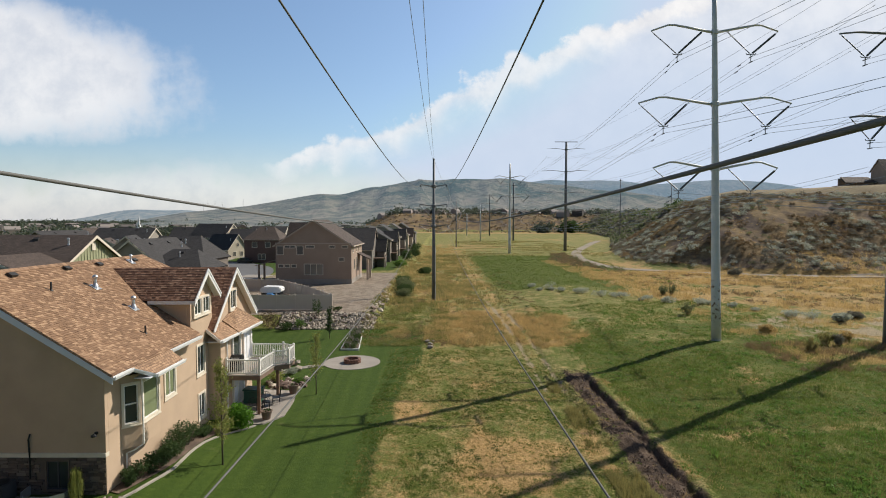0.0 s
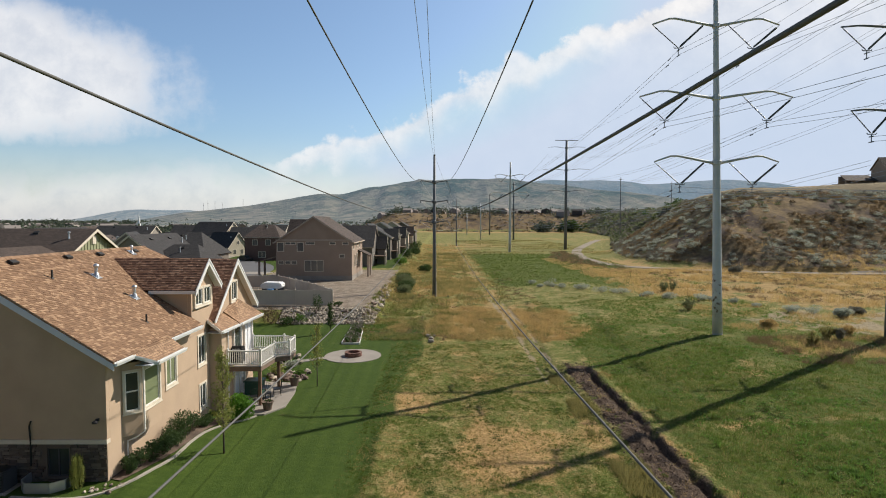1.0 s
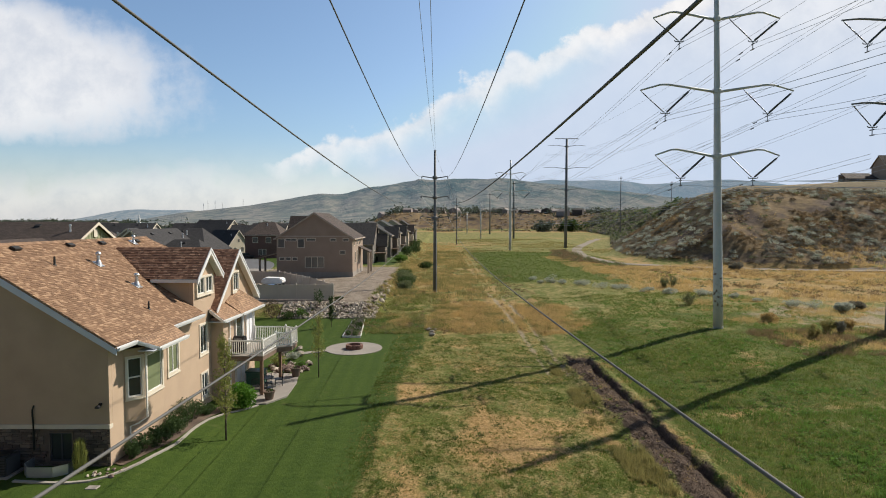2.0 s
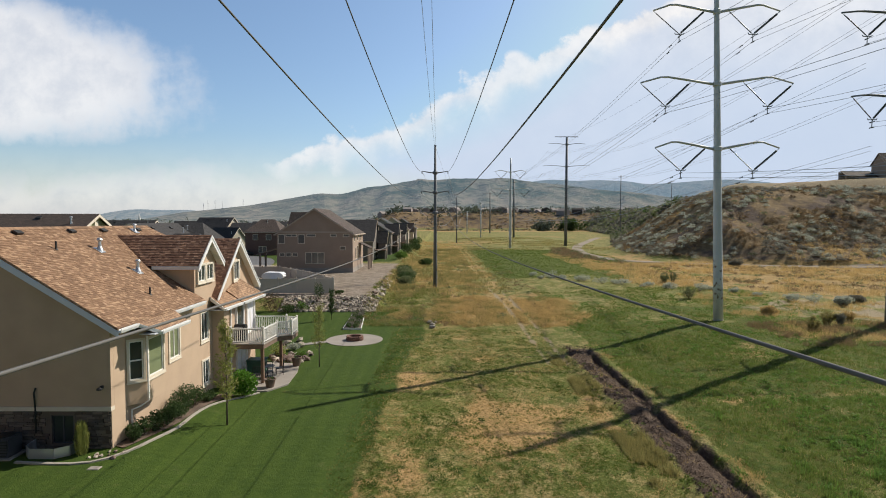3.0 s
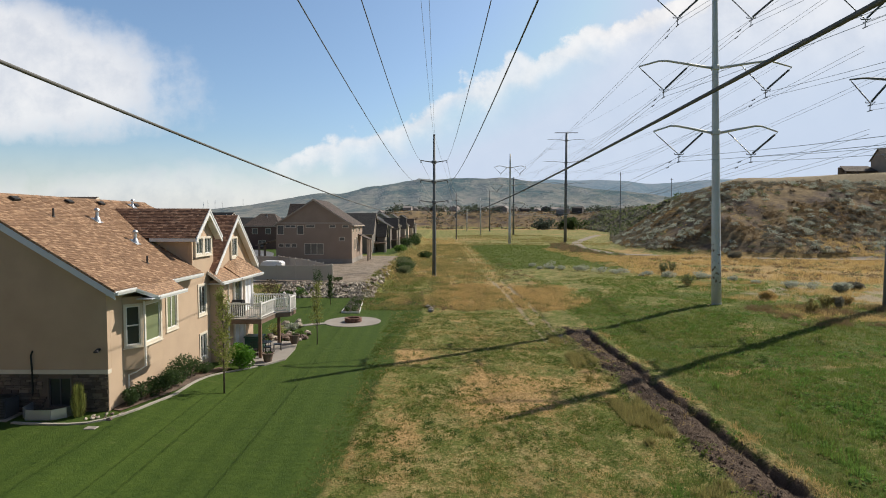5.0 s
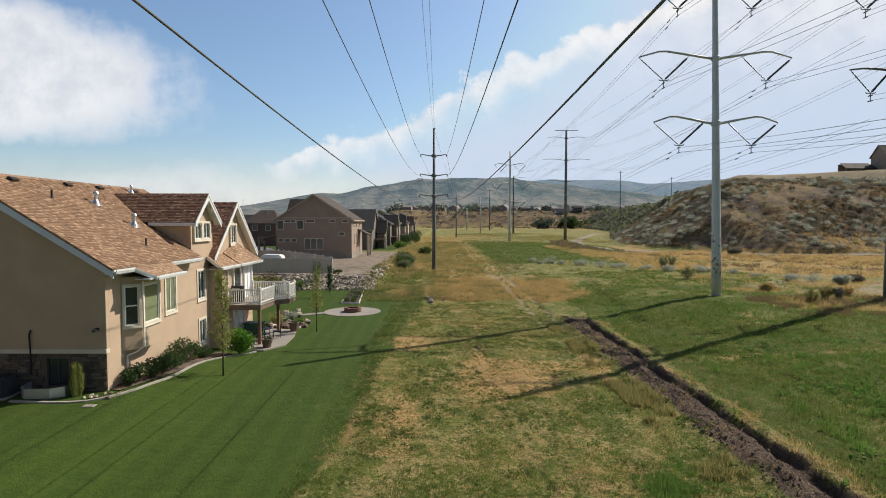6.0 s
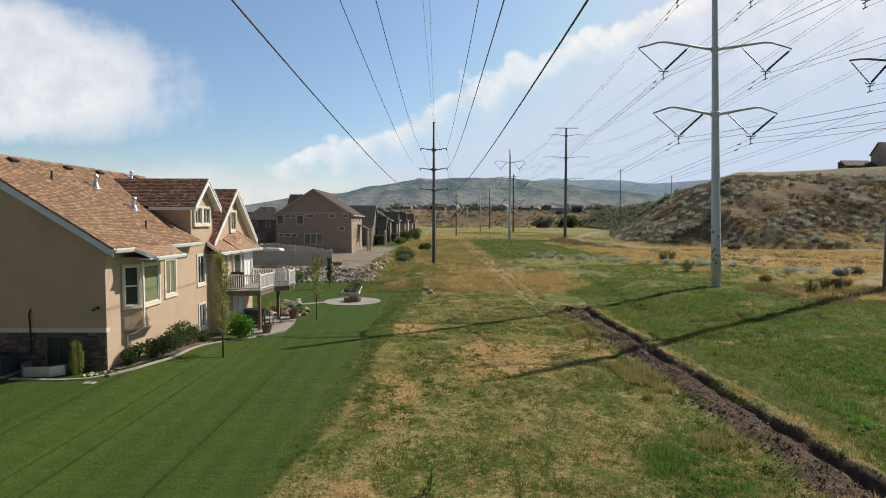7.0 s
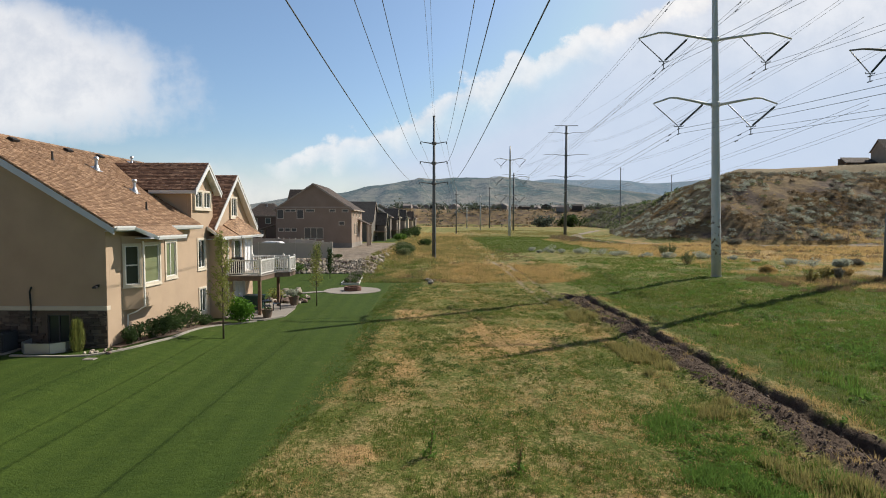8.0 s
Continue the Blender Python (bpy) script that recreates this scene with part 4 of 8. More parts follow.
    # wall dormer
    dy, dz, hw, ds = 32.2, 8.83, 1.78, 0.93
    ov = -13.72
    ez = dz - hw * ds

    def back(z):  # where a height meets the main roof
        return EX - (z - EZ) / SL
    bm = BM()
    prism(bm, [(WX, dy - 1.45, 4.95), (WX, dy - 1.45, dz - 1.45 * ds - 0.12), (WX, dy, dz - 0.12), (WX, dy + 1.45, dz - 1.45 * ds - 0.12), (WX, dy + 1.45, 4.95)], (-0.2, 0, 0))
    prism(bm, [(WX - 0.205, dy - 1.45, 4.95), (WX - 0.205, dy - 1.45, ez - 0.05), (back(ez), dy - 1.45, ez - 0.05)], (0, 0.15, 0))
    prism(bm, [(WX - 0.205, dy + 1.30, 4.95), (WX - 0.205, dy + 1.30, ez - 0.05), (back(ez), dy + 1.30, ez - 0.05)], (0, 0.15, 0))
    dorm = part("dormer", bm, "stucco", H, "stucco wall dormer with steep gable")
    bm = BM()
    for s in (-1, 1):
        roof_slab(bm, [(ov, dy + s * hw, ez), (ov, dy, dz), (back(dz), dy, dz), (back(ez), dy + s * hw, ez)], 0.10)
    ROOFS.extend((dorm, [(ov, dy - hw, ez), (ov, dy, dz), (back(dz), dy, dz), (back(ez), dy - hw, ez)]))
    part("dormer_roof", bm, "roof_red", dorm, "red-brown shingle dormer roof")
    for s in (-1, 1):
        bm = BM()
        prism(bm, [(ov + 0.02, dy + s * (hw + 0.03), ez - 0.06), (ov + 0.02, dy, dz - 0.05), (ov + 0.02, dy, dz - 0.36), (ov + 0.02, dy + s * (hw + 0.03), ez - 0.33)], (-0.05, 0, 0))
        prism(bm, [(ov + 0.05, dy + s * (hw + 0.05), ez + 0.005), (ov + 0.05, dy, dz + 0.01), (ov + 0.05, dy, dz - 0.12), (ov + 0.05, dy + s * (hw + 0.05), ez - 0.11)], (-0.05, 0, 0))
        part("barge_board", bm, "white", dorm, "white painted barge board")
    bm = BM()
    box(bm, (back(ez) + 0.3, dy - hw - 0.02, ez - 0.22), (ov - 0.03, dy - hw + 0.02, ez - 0.03))
    box(bm, (back(ez) + 0.3, dy - hw + 0.02, ez - 0.22), (ov - 0.03, dy - 1.45, ez - 0.19))
    part("eave_board", bm, "white", dorm)
    for s in (-1, 1):
        bm = BM()
        prism(bm, [(ov - 0.035, dy + s * hw, ez - 0.16), (ov - 0.035, dy, dz - 0.16), (ov - 0.035, dy, dz - 0.20), (ov - 0.035, dy + s * hw, ez - 0.20)], (WX - ov + 0.04, 0, 0))
        part("soffit", bm, "white", dorm)
    add_window(dorm, (WX, dy - 1.1, 0), (0, 1, 0), (1, 0, 0), 0.0, 0.86, 6.20, 7.10, "double", trim=0.12, proud=0.075)
    add_window(dorm, (WX, dy - 1.1, 0), (0, 1, 0), (1, 0, 0), 1.12, 1.98, 6.20, 7.10, "double", trim=0.12, proud=0.075)
    # large gable
    gy, gz, gw = 36.75, 8.52, 3.85
    gs = 0.915
    ge = gz - gw * gs
    bm = BM()
    prism(bm, [(WX + 0.02, 33.66, 4.6), (WX + 0.02, 33.66, gz - 3.1 * gs - 0.12), (WX + 0.02, gy, gz - 0.12), (WX + 0.02, 40.6, gz - 3.85 * gs - 0.02), (WX + 0.02, 40.6, 4.6)], (-0.2, 0, 0))
    gab = part("gable", bm, "stucco", H, "tall stucco gable")
    bm = BM()
    for s in (-1, 1):
        roof_slab(bm, [(ov, gy + s * gw, ge), (ov, gy, gz), (back(gz) - 0.5, gy, gz), (min(back(ge), -14.6), gy + s * gw, ge)], 0.10)
    ROOFS.extend((gab, [(ov, gy - gw, ge), (ov, gy, gz), (back(gz), gy, gz), (min(back(ge), -14.6), gy - gw, ge)]))
    part("gable_roof", bm, "roof_red", gab, "red-brown shingle gable roof")
    for s in (-1, 1):
        bm = BM()
        prism(bm, [(ov + 0.02, gy + s * (gw + 0.03), ge - 0.06), (ov + 0.02, gy, gz - 0.05), (ov + 0.02, gy, gz - 0.36), (ov + 0.02, gy + s * (gw + 0.03), ge - 0.33)], (-0.05, 0, 0))
        prism(bm, [(ov + 0.05, gy + s * (gw + 0.05), ge + 0.005), (ov + 0.05, gy, gz + 0.01), (ov + 0.05, gy, gz - 0.12), (ov + 0.05, gy + s * (gw + 0.05), ge - 0.11)], (-0.05, 0, 0))
        part("barge_board", bm, "white", gab)
    for s in (-1, 1):
        bm = BM()
        prism(bm, [(ov - 0.035, gy + s * gw, ge - 0.16), (ov - 0.035, gy, gz - 0.16), (ov - 0.035, gy, gz - 0.20), (ov - 0.035, gy + s * gw, ge - 0.20)], (WX - ov + 0.06, 0, 0))
        part("soffit", bm, "white", gab)
    add_window(gab, (WX + 0.02, 36.75, 0), (0, 1, 0), (1, 0, 0), -0.35, 0.55, 5.75, 6.95, "double", trim=0.13, proud=0.075)
    # nook under the gable, with its skirt roof
    nx = -13.45
    bm = BM()
    prism(bm, [(WX + 0.003, 33.0, -0.9), (nx, 33.15, -0.9), (nx, 38.6, -0.9), (WX + 0.003, 39.2, -0.9)], (0, 0, 5.4))
    nook = part("nook", bm, "stucco", H, "stucco bump-out with patio doors")
    zt = 5.12
    bm = BM()
    sk = -12.95
    ze = 4.50
    roof_slab(bm, [(WX + 0.03, 32.75, zt), (sk - 0.2, 32.45, ze), (sk - 0.05, 35.2, ze), (WX + 0.03, 35.4, zt)], 0.09)
    roof_slab(bm, [(WX + 0.03, 35.2, zt + 0.1), (sk, 34.9, ze + 0.012), (sk + 0.1, 38.9, ze + 0.012), (WX + 0.03, 37.2, zt + 0.75)], 0.09)
    roof_slab(bm, [(sk + 0.1, 38.9, ze + 0.012), (WX + 0.03, 40.0, ze + 0.012), (WX + 0.03, 37.2, zt + 0.75)], 0.09)
    part("skirt_roof", bm, "roof_tan", nook, "small shingle skirt roof")
    bm = BM()
    gutter(bm, (sk - 0.2, 32.45, ze - 0.02), (sk - 0.05, 35.2, ze - 0.02), (1, 0, 0))
    gutter(bm, (sk, 35.0, ze - 0.01), (sk + 0.1, 38.9, ze - 0.01), (1, 0, 0))
    prism(bm, [(WX + 0.05, 32.70, zt), (sk - 0.2, 32.43, ze), (sk - 0.2, 32.43, ze - 0.2), (WX + 0.05, 32.70, zt - 0.22)], (0, -0.03, 0))
    part("gutter", bm, "white", nook)
    bm = BM()
    box(bm, (WX + 0.05, 32.6, ze - 0.2), (sk - 0.06, 38.9, ze - 0.16))
    part("soffit", bm, "fascia", nook)
    for y0, y1, gl, st in ((35.0, 36.2, "glass", "single"), (36.9, 38.2, "curtain", "double")):
        add_window(nook, (nx, y0, 0), (0, 1, 0), (1, 0, 0), 0, y1 - y0, 2.10, 4.20, st, gl, trim=0.10, trim_mat="vinyl_w", name="patio_door", proud=0.075)
    add_window(nook, (nx, 35.0, 0), (0, 1, 0), (1, 0, 0), 0, 1.7, -0.45, 1.60, "double", "curtain", trim=0.10, trim_mat="vinyl_w", name="patio_door", proud=0.075)
    for yy, zz in ((34.0, -0.5), (38.4, 2.2)):
        bm = BM()
        tube(bm, [(nx + 0.07, yy, 4.4), (nx + 0.07, yy, zz)], 0.05, 4)
        part("downspout", bm, "vinyl_w", nook)
    # roof fittings
    for x, y, k in ((-16.35, 29.0, 1.0), (-18.16, 28.7, 1.0), (-19.6, 34.6, 0.75)):
        z = roof_z(x)
        bm = BM()
        lathe(bm, (x, y, z - 0.12), [(r * k, h * k) for r, h in ((0.20, 0), (0.15, 0.18), (0.085, 0.34), (0.080, 0.58), (0.125, 0.61), (0.14, 0.68), (0.10, 0.76), (0.03, 0.79))], 12)
        f = part("flue", bm, "grey_metal", H, "galvanised roof flue", smooth=False)
        bm = BM()
        box(bm, (-0.25, -0.22, -0.005), (0.25, 0.22, 0.012), pose(x, y, z + 0.012) @ Matrix.Rotation(math.atan(SL), 4, "Y"))
        part("flashing", bm, "grey_metal", f)
    for x, y in ((-18.48, 25.9), (-14.8, 27.25)):
        bm = BM()
        lathe(bm, (x, y, roof_z(x) - 0.05), [(0.10, 0), (0.05, 0.08), (0.045, 0.42), (0.03, 0.43)], 8)
        part("pipe_boot", bm, "vent_dark", H)
    for y in (25.1, 28.8, 31.5, 35.1):
        x = -19.7
        bm = BM()
        m = pose(x, y, roof_z(x) + 0.02) @ Matrix.Rotation(math.atan(SL), 4, "Y")
        prism(bm, [m @ Vector(q) for q in ((-0.15, -0.2, 0), (0.17, -0.2, 0), (0.17, -0.2, 0.10), (-0.08, -0.2, 0.10))], m.to_3x3() @ Vector((0, 0.40, 0)))
        part("roof_vent", bm, "vent_dark", H)
    # outdoor lamp on the corner
    bm = BM()
    box(bm, (-14.55, GY - 0.12, 2.62), (-14.45, GY - 0.003, 2.72))
    lathe(bm, (-14.5, GY - 0.22, 2.58), [(0.02, 0.12), (0.11, 0.06), (0.12, 0.0), (0.02, 0.0)], 10)
    part("wall_lamp", bm, "black_metal", H)
    bm = BM()
    tube(bm, [(-17.35, GY - 0.05, 0.7), (-17.33, GY - 0.06, 1.7), (-17.36, GY - 0.07, 2.4), (-17.28, GY - 0.07, 2.62)], 0.035, 6)
    part("conduit", bm, "black_metal", H)
    return H


HOUSE = build_house()


def build_deck():
    zt = 2.02
    D = thing("deck", (-12, 35, -0.55), "raised timber deck with white vinyl railing behind the house", "deck")
    # outline: corner near, angled front, outer bay
    out = [(-13.40, 33.70), (-11.25, 33.70), (-11.05, 36.0), (-10.2, 36.5), (-10.2, 37.9), (-11.1, 38.4), (-13.40, 38.4)]
    bm = BM()
    prism(bm, [(x, y, zt - 0.32) for x, y in out], (0, 0, 0.28))
    part("rim", bm, "deck", D, "tan painted rim joist")
    bm = BM()
    prism(bm, [(x, y, zt - 0.035) for x, y in [(-13.40, 33.65), (-11.20, 33.65), (-11.0, 35.97), (-10.15, 36.47), (-10.15, 37.93), (-11.08, 38.45), (-13.40, 38.45)]], (0, 0, 0.04))
    part("decking", bm, "concrete", D)
    for x, y in ((-11.38, 33.85), (-11.35, 37.7)):
        z0 = g(x, y)
        bm = BM()
        box(bm, (x - 0.09, y - 0.09, z0 - 0.05), (x + 0.09, y + 0.09, zt - 0.325))
        p = part("post", bm, "post", D, "square brown timber post")
        bm = BM()
        box(bm, (x - 0.13, y - 0.13, z0), (x + 0.13, y + 0.13, z0 + 0.10))
        part("post_base", bm, "concrete", p)
    pts = [(-13.33, 33.74), (-11.29, 33.74), (-11.10, 36.0), (-10.26, 36.53), (-10.26, 37.86), (-11.12, 38.33), (-13.33, 38.33)]
    for i, (x, y) in enumerate(pts):
        bm = BM()
        box(bm, (x - 0.06, y - 0.06, zt + 0.006), (x + 0.06, y + 0.06, zt + 1.04))
        rp = part("rail_post", bm, "vinyl_w", D)
        bm = BM()
        lathe(bm, (x, y, zt + 1.041), [(0.095, 0), (0.095, 0.03), (0.02, 0.09)], 4)
        part("cap", bm, "vinyl_w", rp)
    bal = None
    for (x0, y0), (x1, y1) in zip(pts, pts[1:]):
        a, b = Vector((x0, y0, 0)), Vector((x1, y1, 0))
        d = (b - a).normalized()
        L = (b - a).length
        m = Matrix.Translation((*a.xy, zt)) @ Matrix(((d.x, -d.y, 0, 0), (d.y, d.x, 0, 0), (0, 0, 1, 0), (0, 0, 0, 1)))
        bm = BM()
        box(bm, (0.062, -0.04, 0.90), (L - 0.062, 0.04, 0.98), m)
        r = part("top_rail", bm, "vinyl_w", D)
        bm = BM()
        box(bm, (0.062, -0.03, 0.10), (L - 0.062, 0.03, 0.16), m)
        part("bottom_rail", bm, "vinyl_w", D)
        n = int((L - 0.2) / 0.125)
        for k in range(n):
            s = 0.1 + (k + 0.5) * (L - 0.2) / n
            if bal is None:
                bm = BM()
                box(bm, (-0.019, -0.019, 0.162), (0.019, 0.019, 0.898))
                finish(bm)
                bal = bpy.data.meshes.new("baluster")
                bm.to_mesh(bal)
                bm.free()
                bal.materials.append(M["vinyl_w"])
            ob = new("baluster", bal)
            ob.parent = D
            ob.location = (m @ Vector((s, 0, 0))) - Vector(D.location)
            ob.rotation_euler = (0, 0, math.atan2(d.y, d.x))
    return D


build_deck()


# ---------------------------------------------------------------- power lines
def sag_points(a, b, sag, n=24):
    a, b = Vector(a), Vector(b)
    return [a.lerp(b, k / n) - Vector((0, 0, 4 * sag * (k / n) * (1 - k / n))) for k in range(n + 1)]


def wire(parent, a, b, sag, r, mat, n=26, name="conductor", sides=5):
    bm = BM()
    tube(bm, sag_points(a, b, sag, n), r, sides, cap=False)
    return part(name, bm, mat, parent)


def v_pole(x, y, top, arms, label, mat="pole_grey", lean=0.0, r0=0.46, r1=0.20, bow=1.0):
    """Tubular steel pole; arms: (z, reach, inner). Each arm carries a V of two insulator strings."""
    z0 = g(x, y)
    P = thing("transmission_pole", (x, y, z0), label, "power pole", "transmission poles")

    def ax(z):
        return x + lean * (z - z0)
    bm = BM()
    lathe(bm, (x, y, z0 - 0.3), [(r0 + 0.12, 0), (r0 + 0.12, 0.25), (r0, 0.26), (r0, 0.5)], 14)
    part("base_collar", bm, mat, P)
    bm = BM()
    tube(bm, [(ax(z0 + (top - z0) * k / 8), y, z0 + (top - z0) * k / 8) for k in range(9)], r0, 14, r1)
    part("shaft", bm, mat, P, "tapered round steel shaft", smooth=True)
    ends = []
    for z, reach, inner in arms:
        c = ax(z)
        bm = BM()
        rr = r0 + (r1 - r0) * (z - z0) / (top - z0) + 0.09
        lathe(bm, (c, y, z - 0.22), [(rr - 0.05, 0), (rr, 0.05), (rr, 0.4), (rr - 0.05, 0.45)], 12)
        part("arm_bracket", bm, mat, P)
        for s in (-1, 1):
            bm = BM()
            pts = [(c + s * rr, y, z), (c + s * reach * 0.40, y, z + 0.40 * bow), (c + s * reach * 0.64, y, z + 0.66 * bow), (c + s * reach * 0.74, y, z + 0.64 * bow), (c + s * reach, y, z + 0.10 * bow)]
            tube(bm, pts, 0.13, 8, 0.075)
            arm = part("arm", bm, mat, P, "curved tubular steel arm", smooth=True)
            m = (reach + inner) / 2
            lo = Vector((c + s * m, y, z - 2.10))
            for sx in (reach, inner):
                hi = Vector((c + s * sx, y, z + (0.05 if sx == reach else 0.22)))
                d = (lo - hi)
                bm = BM()
                a, b = hi + d * 0.10, hi + d * 0.94
                nn = 40
                pts = [a.lerp(b, k / nn) for k in range(nn + 1)]
                rings = []
                w = Vector((0, 1, 0))
                q = d.normalized().cross(w)
                prev = None
                for k, pt in enumerate(pts):
                    rad = (0.115 if k % 2 else 0.075) if (sx == inner) == (s < 0) else (0.06 if k % 2 else 0.035)
                    ring = [bm.verts.new(pt + w * rad * math.cos(2 * math.pi * j / 7) + q * rad * math.sin(2 * math.pi * j / 7)) for j in range(7)]
                    if prev:
                        for j in range(7):
                            bm.faces.new((prev[j], prev[(j + 1) % 7], ring[(j + 1) % 7], ring[j]))
                    prev = ring
                st = part("insulator", bm, "insulator", arm, "dark ribbed insulator string")
                for q0, q1 in ((hi, a), (b, lo)):
                    bm = BM()
                    tube(bm, [q0, q1], 0.03, 5)
                    part("link", bm, "pole_grey", arm)
            bm = BM()
            tube(bm, [lo + Vector((-0.45, 0, 0.12)), lo + Vector((-0.40, 0, 0)), lo + Vector((0.40, 0, 0)), lo + Vector((0.45, 0, 0.12))], 0.045, 5)
            tube(bm, [lo, lo + Vector((0, 0, -0.75))], 0.04, 5)
            tube(bm, [lo + Vector((0, -0.28, -0.22)), lo + Vector((0, 0.28, -0.22))], 0.055, 5)
            tube(bm, [lo + Vector((0, -0.28, -0.72)), lo + Vector((0, 0.28, -0.72))], 0.055, 5)
            part("yoke", bm, "pole_dark", arm)
            ends.append(lo)
    return P, ends


def small_pole(x, y, top, arms, mat="pole_dark", label="tall dark steel pole with short crossarms", r0=0.34, r1=0.16, name="transmission_pole", group="far transmission poles", curve=0.5):
    z0 = g(x, y)
    P = thing(name, (x, y, z0), label, "power pole", group)
    bm = BM()
    tube(bm, [(x, y, z0 - 0.3), (x, y, (z0 + top) / 2), (x, y, top)], r0, 10, r1)
    part("shaft", bm, mat, P, smooth=True)
    ends = []
    for z, reach in arms:
        bm = BM()
        lathe(bm, (x, y, z - 0.25), [(r0 * 0.8, 0), (r0 * 1.15, 0.06), (r0 * 1.15, 0.44), (r0 * 0.8, 0.5)], 10)
        part("arm_bracket", bm, mat, P)
        for s in (-1, 1):
            bm = BM()
            tube(bm, [(x + s * r0, y, z), (x + s * reach * 0.55, y, z + curve), (x + s * reach, y, z + curve * 0.55)], 0.10, 6, 0.06)
            a = part("arm", bm, mat, P)
            ends.append(Vector((x + s * reach, y, z + curve * 0.55)))
    return P, ends


V_ARMS = [(16.75, 6.0, 1.0), (22.92, 7.35, 2.5), (29.72, 6.05, 1.0)]
bigA, endA = v_pole(27.0, 53.0, 34.6, V_ARMS, "pale galvanised steel transmission pole with three pairs of curved arms", lean=-0.031)
farA, endA2 = v_pole(24.4, 194, 32.2, [(14.6, 5.6, 1.0), (21.0, 7.0, 2.4), (27.3, 5.6, 1.0)], "distant pale steel transmission pole in the field", r0=0.5, r1=0.25)
bigB, endB = v_pole(42.4, 51.0, 40.0, [(21.3, 4.6, 0.6), (28.9, 5.8, 0.9), (36.5, 4.6, 0.6)], "steel transmission pole beside the rough field", mat="pole_dark", r0=0.55, r1=0.25, bow=0.25)


def set_of_lines(name, label, starts, ends, sag, twin=0.45, r=0.017, dampers=False):
    L = thing(name, (0, 0, 0), label, "power cable", "transmission cables")
    for a, b in zip(starts, ends):
        for dz in ((-0.22, -0.22 - twin) if twin else (-0.2,)):
            wire(L, a + Vector((0, 0, dz)), b + Vector((0, 0, dz)), sag, r, "wire_thin", 30)
            if dampers:
                q = sag_points(a + Vector((0, 0, dz)), b + Vector((0, 0, dz)), sag, 60)
                way = (q[1] - q[0]).normalized()
                c = q[0] + way * (2.0 + 0.5 * (dz < -0.3)) - Vector((0, 0, 0.07))
                bm = BM()
                tube(bm, [c - way * 0.24, c - way * 0.10], 0.055, 6)
                tube(bm, [c + way * 0.10, c + way * 0.24], 0.055, 6)
                tube(bm, [c - way * 0.12, c + way * 0.12], 0.02, 5)
                part("damper", bm, "insulator", L)
    return L


set_of_lines("transmission_cable", "thin grey twin conductors between steel poles", endA, endA2, 3.2, dampers=True)
farB, fE2 = small_pole(23.4, 324, 22.0, [(17.0, 2.4), (20.5, 2.4)], mat="pole_grey", r0=0.42, r1=0.26, label="distant pale steel pole in the field")
farC, fE3 = small_pole(21.6, 456, 19.0, [(15.0, 2.4), (18.0, 2.4)], mat="pole_grey", r0=0.42, r1=0.26, label="distant pale steel pole in the field")
behind = [Vector((e.x + 2.6, -88, e.z + 0.3)) for e in endA]
set_of_lines("transmission_cable", "thin grey twin conductors passing overhead", behind, endA, 3.2)
T1, tE1 = small_pole(48.0, 211, 42.3, [(22.8, 7.2), (31.0, 9.0), (39.4, 7.2)], r0=0.62, r1=0.42)
bm = BM()
tube(bm, [(43.6, 211, 42.35), (52.4, 211, 42.35)], 0.13, 6)
part("top_arm", bm, "pole_dark", T1)
T2, tE2 = small_pole(44.0, 332, 35.2, [(19.0, 7.0), (26.5, 8.8), (33.8, 7.2)], r0=0.6, r1=0.4)
T3, tE3 = small_pole(41.0, 460, 34.8, [(20.0, 6.0), (27.2, 8.0), (33.5, 6.2)], r0=0.6, r1=0.4)
T4, tE4 = small_pole(14.0, 497, 18.6, [(14.0, 2.5), (17.0, 2.5)], mat="pole_grey", r0=0.4, r1=0.3, label="distant pale steel pole in the field")
T5, tE5 = small_pole(98.2, 300, 35.5, [(34.5, 1.6)], r0=0.28, r1=0.2, curve=0.1)
T6, tE6 = small_pole(176.6, 420, 42.0, [(41.0, 1.8)], r0=0.3, r1=0.2, curve=0.1)
set_of_lines("transmission_cable", "thin dark conductors between steel poles", [e + Vector((0, 0, -2.2)) for e in endB], [tE1[i] + Vector((0, 0, -3.0)) for i in range(6)], 4.5)
set_of_lines("transmission_cable", "thin dark conductors between distant poles", [e + Vector((0, 0, -2.5)) for e in tE1], [e + Vector((0, 0, -2.5)) for e in tE2], 3.0, 0.0, 0.03)
set_of_lines("transmission_cable", "thin dark conductors passing overhead", [Vector((e.x - 6, -95, e.z)) for e in endB], endB, 3.5)
SW = thing("shield_wire", (26.9, 53, 0), "thin steel shield wires along the pole tops", "power cable", "transmission cables")
wire(SW, (44, 51, 37.8), (48, 211, 42.3), 2.0, 0.02, "wire_thin")

# distribution line whose cables pass round the viewpoint
PX, PY = -1.03, 79.6
ARMS = [(11.16, -3.12, 0.97), (14.11, -3.03, 0.89), (16.95, -2.95, 0.81)]


